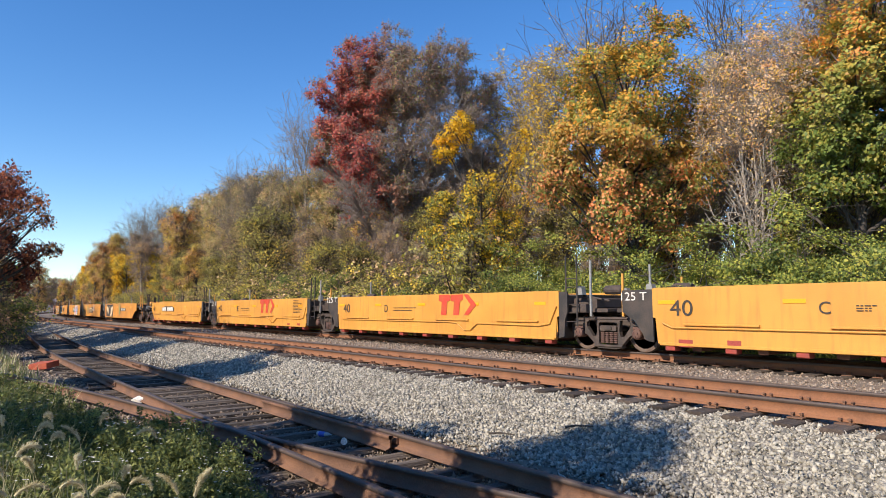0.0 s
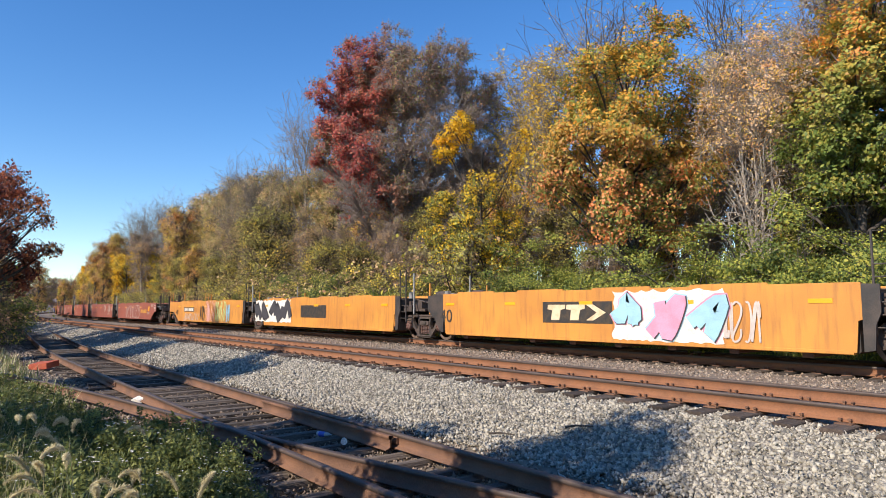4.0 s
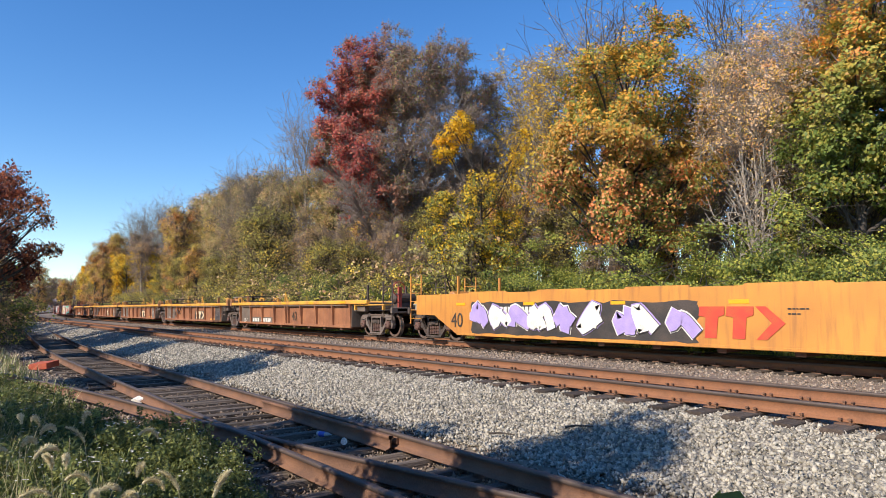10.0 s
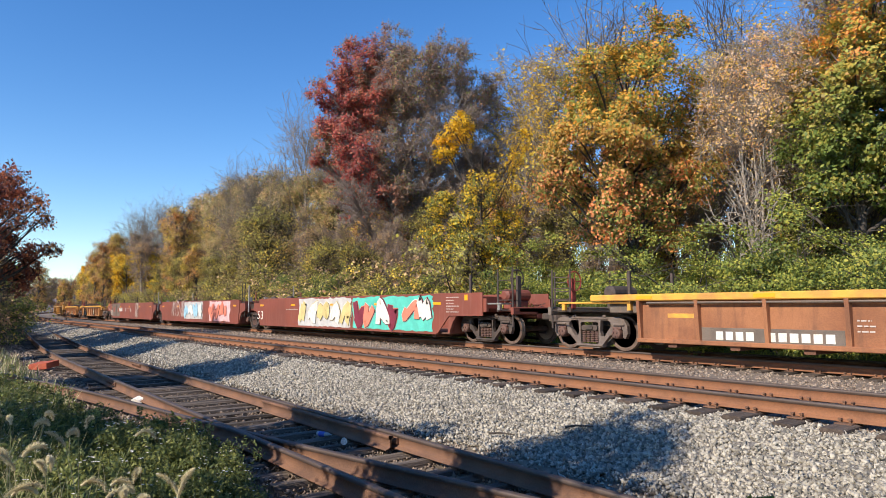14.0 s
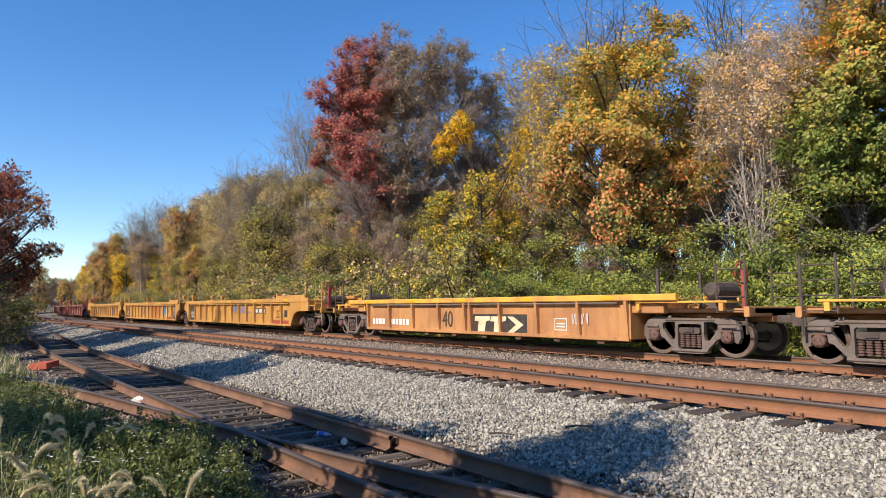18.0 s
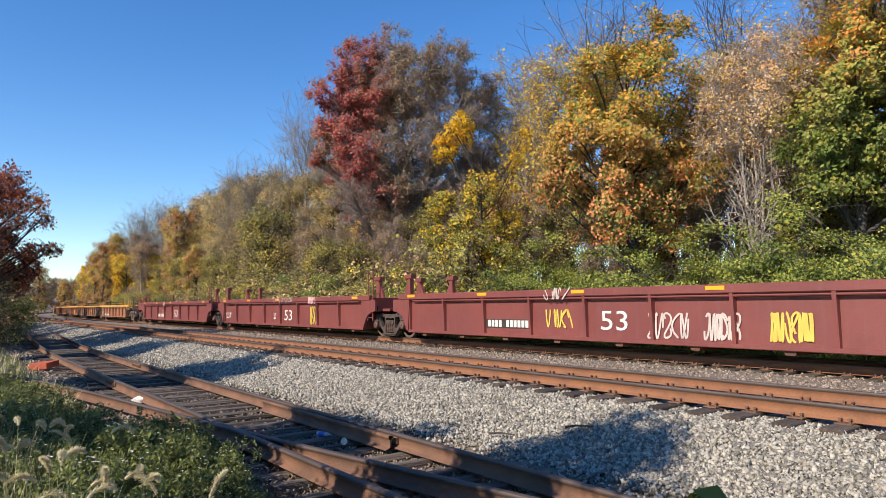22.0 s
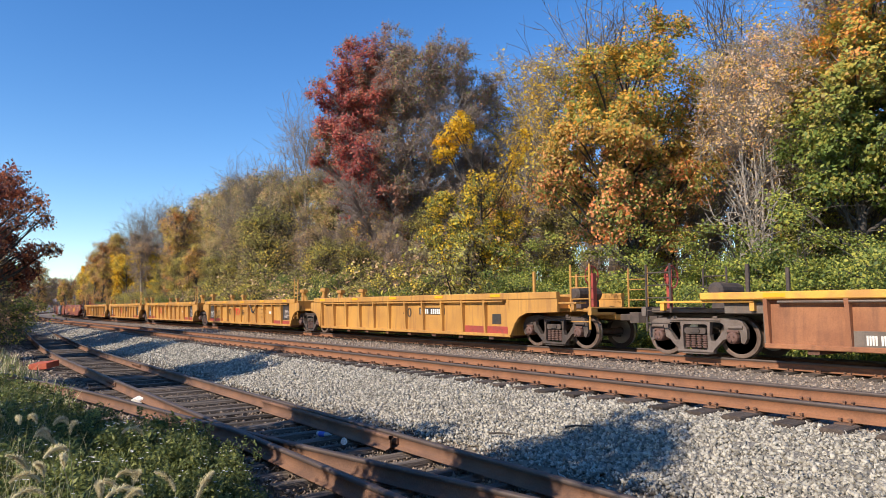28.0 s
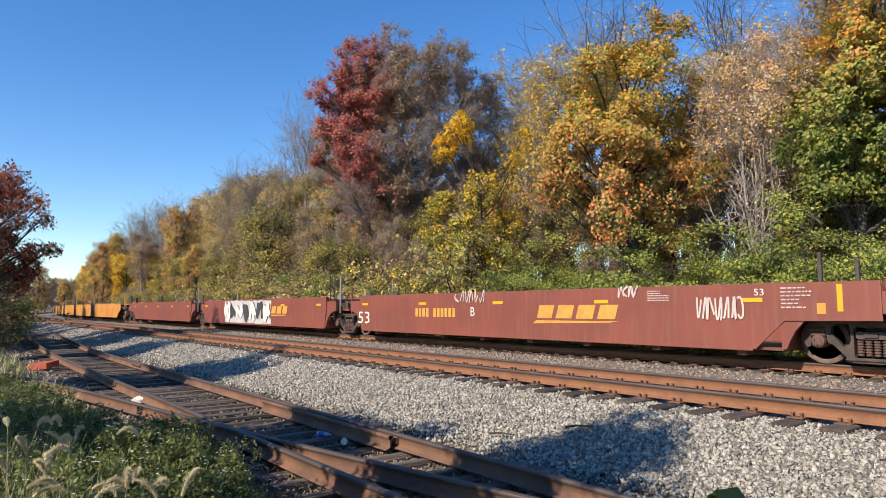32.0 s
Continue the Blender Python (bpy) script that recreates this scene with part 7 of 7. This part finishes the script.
panel(c, "ink", "plate", -1.71, 0.80, 0.69, 1.25)
graffiti(c, ("white", "dark",), -7.21, -2.80, 0.41, 1.63)
c = CAR[1, 4]
text(c, "40", "ink", -6.67, -6.15, 0.69, 1.03)
panel(c, "ink", "plate", -4.77, -2.50, 0.90, 1.19)
bar_row(c, "white", -4.65, -2.62, 0.95, 1.14)
text(c, "B", "ink", -2.15, -2.01, 0.92, 1.15)
scribble(c, "white", 7, -4.78, -1.50, 0.30, 0.78)
scribble(c, "pinkish", 5, -0.14, 1.77, 0.25, 1.57)
scribble(c, "limeg", 5, 1.77, 3.59, 0.27, 1.56)
scribble(c, "paleblue", 5, 3.67, 4.22, 0.28, 1.36)
scribble(c, "black", 5, -1.24, -0.28, 0.30, 1.30)
c = CAR[2, 0]
bar_row(c, "logo_gold", 2.55, 4.61, 0.75, 1.03)
panel(c, "amber", "sq", 5.00, 5.45, 0.90, 1.15)
scribble(c, "white", 6, -3.09, 2.32, 0.23, 1.42)
panel(c, "white", "box", 6.91, 7.37, 0.98, 1.37)
lines(c, 3, "white", 4.84, 5.83, 0.64, 0.81)
lines(c, 4, "white", 6.02, 6.76, 1.24, 1.47)
c = CAR[2, 1]
text(c, "40", "white", 6.07, 6.27, 1.37, 1.50)
text(c, "20", "white", 6.07, 6.26, 1.20, 1.33)
scribble(c, "white", 4, 1.46, 2.61, 0.79, 1.53)
scribble(c, "white", 6, 4.02, 4.70, 0.72, 1.45)
lines(c, 4, "white", 3.28, 3.79, 0.86, 1.10)
lines(c, 5, "white", 5.36, 6.28, 0.85, 1.16)
lines(c, 3, "white", 3.34, 4.57, 0.53, 0.71)
text(c, "C", "white", -2.95, -2.74, 0.89, 1.15)
text(c, "125T", "white", -7.13, -6.32, 1.27, 1.51)
c = CAR[2, 2]
text(c, "D", "white", -2.81, -2.64, 0.84, 1.13)
scribble(c, "white", 5, -3.44, -2.68, 1.24, 1.54)
scribble(c, "white", 4, -0.61, -0.18, 0.40, 0.74)
lines(c, 4, "white", -5.00, -4.53, 0.82, 1.06)
lines(c, 3, "white", -5.02, -3.72, 0.50, 0.71)
text(c, "125 T", "white", -6.95, -6.38, 1.26, 1.47)
panel(c, "amber", "sq", -6.67, -6.17, 0.94, 1.16)
c = CAR[2, 3]
text(c, "E", "white", -3.63, -3.39, 0.87, 1.24)
scribble(c, "white", 5, -5.53, -2.29, 0.50, 1.28)
scribble(c, "white", 3, 0.69, 1.43, 0.99, 1.43)
lines(c, 5, "white", 4.42, 5.59, 0.78, 1.15)
c = CAR[2, 4]
bar_row(c, "logo_gold", -3.26, -1.75, 0.77, 1.05)
text(c, "A", "white", -2.21, -2.04, 0.90, 1.14)
scribble(c, "white", 5, -3.51, -2.55, 0.80, 1.20)
scribble(c, "white", 5, 0.38, 1.16, 0.68, 1.21)
scribble(c, "white", 6, 3.39, 4.22, 0.79, 1.43)
text(c, "40", "white", 5.13, 5.37, 1.36, 1.48)
text(c, "20", "white", 5.12, 5.36, 1.21, 1.33)
lines(c, 6, "white", 4.45, 5.40, 0.76, 1.17)
panel(c, "amber", "sq", 5.44, 5.92, 0.95, 1.16)
lines(c, 2, "white", 2.73, 4.01, 0.52, 0.69)
c = CAR[3, 0]
text(c, "40", "ink", -7.14, -6.55, 0.50, 0.96)
graffiti(c, ("black", "lilac", "white",), -6.10, 1.62, 0.09, 1.32)
bar_row(c, "white", -5.01, -3.05, 0.95, 1.15)
emblem(c, "red", 1.62, 3.50, 0.46, 1.14)
lines(c, 2, "ink", 3.54, 3.94, 0.94, 1.14)
c = CAR[4, 0]
panel(c, "grey", "end", -6.49, -5.06, 0.34, 1.18)
panel(c, "grey", "plate", -4.95, -2.09, 0.34, 0.66)
bar_row(c, "white", -4.67, -2.27, 0.42, 0.60)
text(c, "125-T", "white", -5.94, -5.45, 0.39, 0.57)
text(c, "40", "ink", 0.28, 0.78, 0.53, 0.97)
c = CAR[4, 4]
panel(c, "grey", "plate", -4.72, -1.80, 0.36, 0.68)
bar_row(c, "white", -4.38, -1.94, 0.42, 0.60)
panel(c, "chord", "patch", -5.53, -4.87, 0.88, 0.98)
lines(c, 3, "white", -1.59, -1.29, 0.62, 0.92)
c = CAR[10, 0]
panel(c, "grey", "end", -6.20, -5.11, 0.34, 1.18)
text(c, "125-T", "white", -5.91, -5.27, 0.88, 1.04)
scribble(c, "white", 4, -6.18, -5.24, 0.48, 0.85)
panel(c, "grey", "plate", -4.87, -1.85, 0.36, 0.68)
bar_row(c, "white", -4.58, -2.03, 0.42, 0.60)
c = CAR[10, 4]
panel(c, "grey", "plate", -4.77, -3.98, 0.36, 0.68)
bar_row(c, "white", -4.50, -3.98, 0.42, 0.60)
for c in (CAR[4, 1], CAR[4, 2], CAR[4, 3], CAR[10, 1], CAR[10, 2], CAR[10, 3]):
    panel(c, "grey", "end", -6.10, -4.03, 0.20, 1.20)
    text(c, "40", "ink", -4.03, -3.54, 0.53, 0.97)
    text(c, "125-T", "white", -5.43, -4.95, 0.39, 0.57)
    panel(c, "ink", "plate", 0.61, 2.75, 0.43, 0.97)
    emblem(c, "cream", 0.79, 2.61, 0.45, 0.92)
    panel(c, "chord", "patch", 3.77, 4.59, 0.33, 0.50)
    panel(c, "grey", "end", 4.68, 5.70, 0.34, 1.18)
    lines(c, 4, "white", 4.81, 5.36, 0.66, 0.94)
c = CAR[5, 0]
text(c, "53", "white", -8.08, -7.33, 0.55, 0.98)
lines(c, 1, "white", -4.53, -3.19, 0.97, 1.16)
graffiti(c, ("silver", "sand", "white",), -3.11, 1.77, 0.30, 1.65)
graffiti(c, ("turq", "wine", "coral", "white",), 1.95, 7.38, 0.20, 1.83)
lines(c, 6, "white", 8.11, 8.78, 0.94, 1.51)
panel(c, "amber", "sq", 9.05, 9.21, 1.36, 1.54)
c = CAR[5, 1]
graffiti(c, ("silver", "paleblue", "white",), -2.11, 1.83, 0.41, 1.74)
graffiti(c, ("pinkish", "coral",), 3.16, 6.84, 0.33, 1.59)
scribble(c, "white", 6, -5.31, -2.11, 0.50, 1.65)
c = CAR[5, 2]
blocks(c, -7.35, -5.62, 0.40, 1.58)
blocks(c, -5.35, -3.80, 0.38, 1.56)
bar_row(c, "white", -4.46, -2.78, 0.86, 1.16)
text(c, "B", "white", -1.47, -1.29, 0.86, 1.17)
lines(c, 1, "white", -0.98, 0.24, 1.06, 1.17)
panel(c, "white", "box", 0.56, 0.81, 0.84, 1.16)
scribble(c, "white", 5, 2.44, 3.65, 0.29, 1.63)
text(c, "53", "white", -7.97, -7.29, 0.52, 0.96)
panel(c, "amber", "sq", -9.03, -9.30, 1.37, 1.63)
lines(c, 5, "white", -9.03, -8.44, 0.98, 1.54)
c = CAR[6, 0]
panel(c, "ink", "plate", -5.94, -3.45, 0.46, 0.73)
bar_row(c, "white", -5.81, -3.50, 0.50, 0.68)
text(c, "40", "ink", -1.31, -0.82, 0.48, 0.94)
panel(c, "ink", "plate", 0.07, 2.55, 0.43, 0.98)
emblem(c, "cream", 0.49, 2.33, 0.46, 0.95)
panel(c, "chord", "patch", -2.97, -1.99, 0.33, 1.02)
c = CAR[7, 0]
bar_row(c, "white", -6.09, -3.57, 0.51, 0.72)
text(c, "40", "ink", -1.62, -1.07, 0.49, 1.03)
panel(c, "ink", "plate", -0.09, 2.36, 0.32, 0.93)
emblem(c, "cream", 0.04, 2.25, 0.38, 0.86)
panel(c, "white", "box", 3.43, 3.87, 0.50, 0.83)
scribble(c, "white", 4, 4.05, 4.62, 0.65, 0.97)
c = CAR[8, 0]
panel(c, "black", "end", -8.60, -7.53, 0.33, 1.53)
text(c, "125", "white", -8.26, -7.56, 0.56, 0.91)
scribble(c, "blue", 5, -0.17, 2.31, 0.81, 1.26)
panel(c, "ink", "plate", 2.82, 4.47, 0.84, 1.12)
bar_row(c, "white", 2.89, 4.40, 0.88, 1.08)
text(c, "53", "ink", 5.92, 6.43, 0.63, 1.02)
panel(c, "jackred", "pad", 5.17, 7.34, 0.23, 0.52)
panel(c, "ink", "sq", 6.84, 7.18, 0.69, 1.02)
text(c, "40", "ink", 5.37, 5.56, 1.06, 1.18)
text(c, "45", "ink", 6.25, 6.40, 1.08, 1.20)
c = CAR[8, 1]
panel(c, "black", "end", -8.26, -7.51, 0.32, 1.49)
text(c, "125", "white", -8.12, -7.50, 0.55, 0.89)
scribble(c, "blue", 6, -2.28, -1.22, 0.51, 1.41)
emblem(c, "red", 0.87, 2.61, 0.59, 1.25)
scribble(c, "blue", 7, 3.86, 4.69, 0.54, 1.37)
scribble(c, "sand", 6, -5.38, -2.74, 0.42, 1.49)
scribble(c, "sand", 5, 4.84, 5.57, 0.44, 1.35)
text(c, "53", "ink", 6.14, 6.64, 0.63, 1.00)
panel(c, "jackred", "pad", 5.38, 6.74, 0.29, 0.50)
panel(c, "black", "end", 6.80, 7.91, 0.35, 1.42)
lines(c, 7, "white", 7.01, 7.67, 0.56, 0.99)
text(c, "48", "white", 6.96, 7.14, 1.06, 1.18)
text(c, "53", "white", 7.61, 7.79, 1.05, 1.17)
c = CAR[8, 2]
panel(c, "ink", "plate", -6.03, -4.40, 0.88, 1.13)
bar_row(c, "white", -5.93, -4.46, 0.91, 1.08)
scribble(c, "blue", 5, -3.31, -1.48, 0.67, 1.25)
scribble(c, "blue", 5, -0.09, 0.67, 0.48, 1.24)
scribble(c, "red", 3, 1.15, 1.49, 0.82, 1.06)
scribble(c, "blue", 7, 3.88, 4.68, 0.46, 1.26)
c = CAR[9, 0]
panel(c, "ink", "plate", -4.01, -2.07, 0.51, 0.78)
bar_row(c, "white", -3.92, -2.15, 0.55, 0.75)
text(c, "53", "white", 0.43, 1.24, 0.55, 1.04)
scribble(c, "gold", 5, -1.49, -0.51, 0.55, 1.08)
scribble(c, "white", 5, 1.82, 2.89, 0.38, 1.00)
scribble(c, "white", 6, 3.26, 4.10, 0.37, 1.00)
scribble(c, "gold", 6, 4.71, 5.54, 0.38, 1.03)
scribble(c, "white", 4, -1.48, -0.46, 1.33, 1.66)
c = CAR[9, 1]
text(c, "125T", "white", -7.94, -7.06, 0.55, 0.87)
panel(c, "white", "box", -0.94, -0.68, 0.58, 0.85)
text(c, "53", "white", 0.36, 1.21, 0.53, 1.03)
scribble(c, "gold", 5, 3.17, 4.00, 0.32, 1.19)
scribble(c, "white", 4, -0.96, 1.57, 1.40, 1.62)
scribble(c, "pinkish", 5, 3.27, 3.97, 1.29, 1.64)
c = CAR[9, 2]
bar_row(c, "white", -3.97, -2.30, 0.49, 0.72)
lines(c, 2, "white", -2.92, -1.81, 0.77, 1.02)
text(c, "53", "white", 0.39, 1.24, 0.52, 0.99)
panel(c, "white", "box", -0.50, -0.26, 0.56, 0.83)
scribble(c, "pinkish", 4, -2.14, -1.45, 1.32, 1.63)
c = CAR[11, 0]
text(c, "40", "ink", 0.30, 0.84, 0.80, 1.13)
panel(c, "ink", "plate", 1.31, 2.79, 0.89, 1.13)
bar_row(c, "white", 1.40, 2.71, 0.92, 1.08)
panel(c, "jackred", "pad", 3.70, 5.93, 0.33, 0.56)
panel(c, "ink", "sq", 5.16, 5.56, 0.62, 0.93)
for c in (CAR[11, 1], CAR[11, 2], CAR[11, 3], CAR[11, 4]):
    last, swapped = c is CAR[11, 4], c is CAR[11, 2]
    if not last:
        panel(c, "black", "end", -6.09, -5.08, 0.48, 1.34)
        text(c, "125T", "white", -5.80, -5.14, 0.58, 0.93)
    panel(c, "jackred", "pad", -6.09, -3.72, 0.34, 0.52)
    if last:
        panel(c, "ink", "plate", -3.6, -2.1, 0.88, 1.12)
        bar_row(c, "white", -3.5, -2.2, 0.92, 1.08)
        text(c, "40", "ink", 0.25, 0.80, 0.76, 1.11)
        scribble(c, "red", 3, 2.1, 2.6, 0.74, 1.02)
    elif swapped:
        emblem(c, "red", -3.35, -1.95, 0.74, 1.12)
        text(c, "40", "ink", -1.15, -0.62, 0.76, 1.11)
        panel(c, "ink", "box", 0.15, 0.50, 0.74, 1.06)
    else:
        text(c, "40", "ink", -2.77, -2.28, 0.76, 1.11)
        emblem(c, "red", -1.87, -0.85, 0.74, 1.12)
        panel(c, "ink", "box", -0.50, -0.22, 0.74, 1.00)
    panel(c, "black", "end", 4.84, 6.11, 0.55, 1.47)
    panel(c, "jackred", "pad", 3.78, 6.09, 0.25, 0.51)
    lines(c, 7, "white", 5.21, 5.77, 0.62, 1.05)
    lines(c, 3, "ink", 2.19, 2.83, 0.56, 1.17)
    panel(c, "white", "patch", 3.29, 3.84, 0.84, 0.96)
c = CAR[12, 0]
text(c, "53", "white", -8.22, -7.37, 0.52, 0.98)
bar_row(c, "logo_gold", -4.30, -2.00, 0.82, 1.11)
text(c, "B", "white", -1.26, -1.06, 0.87, 1.14)
scribble(c, "white", 6, -2.07, -0.58, 1.27, 1.67)
wordmark(c, "logo_gold", 1.45, 4.38, 0.68, 1.19)
scribble(c, "white", 4, 4.40, 4.98, 1.35, 1.64)
scribble(c, "white", 7, 6.47, 7.55, 0.84, 1.35)
lines(c, 5, "white", 5.23, 5.80, 1.26, 1.53)
text(c, "53", "white", 7.78, 7.98, 1.36, 1.50)
panel(c, "amber", "sq", 9.33, 9.43, 1.04, 1.55)
panel(c, "yellow", "sq", 8.97, 9.13, 0.99, 1.20)
lines(c, 6, "white", 8.31, 8.89, 1.08, 1.54)
c = CAR[12, 1]
graffiti(c, ("silver", "white", "dark",), -4.32, 2.44, 0.25, 1.68)
wordmark(c, "logo_gold", 1.67, 4.42, 0.70, 1.22)

# black air hoses that hang in a loop on some cars' sides
for _key, _x, _z in (((4, 1), -2.51, 1.18), ((4, 3), -2.51, 1.18), ((10, 1), -2.51, 1.18), ((11, 1), 1.42, 1.30), ((11, 3), 1.42, 1.30)):
    _y = -W + 0.07
    _b = Mesh().tube([(_x - 0.55, _y, _z), (_x - 0.40, _y, _z - 0.08), (_x - 0.14, _y, _z - 0.36), (_x, _y, _z - 0.42), (_x + 0.14, _y, _z - 0.36), (_x + 0.40, _y, _z - 0.08), (_x + 0.55, _y, _z)], 0.035, 6)
    part("air_hose", _b.data("air_hose", "black", smooth=True), CAR[_key][0], label="black hose hanging in a loop")

motions()
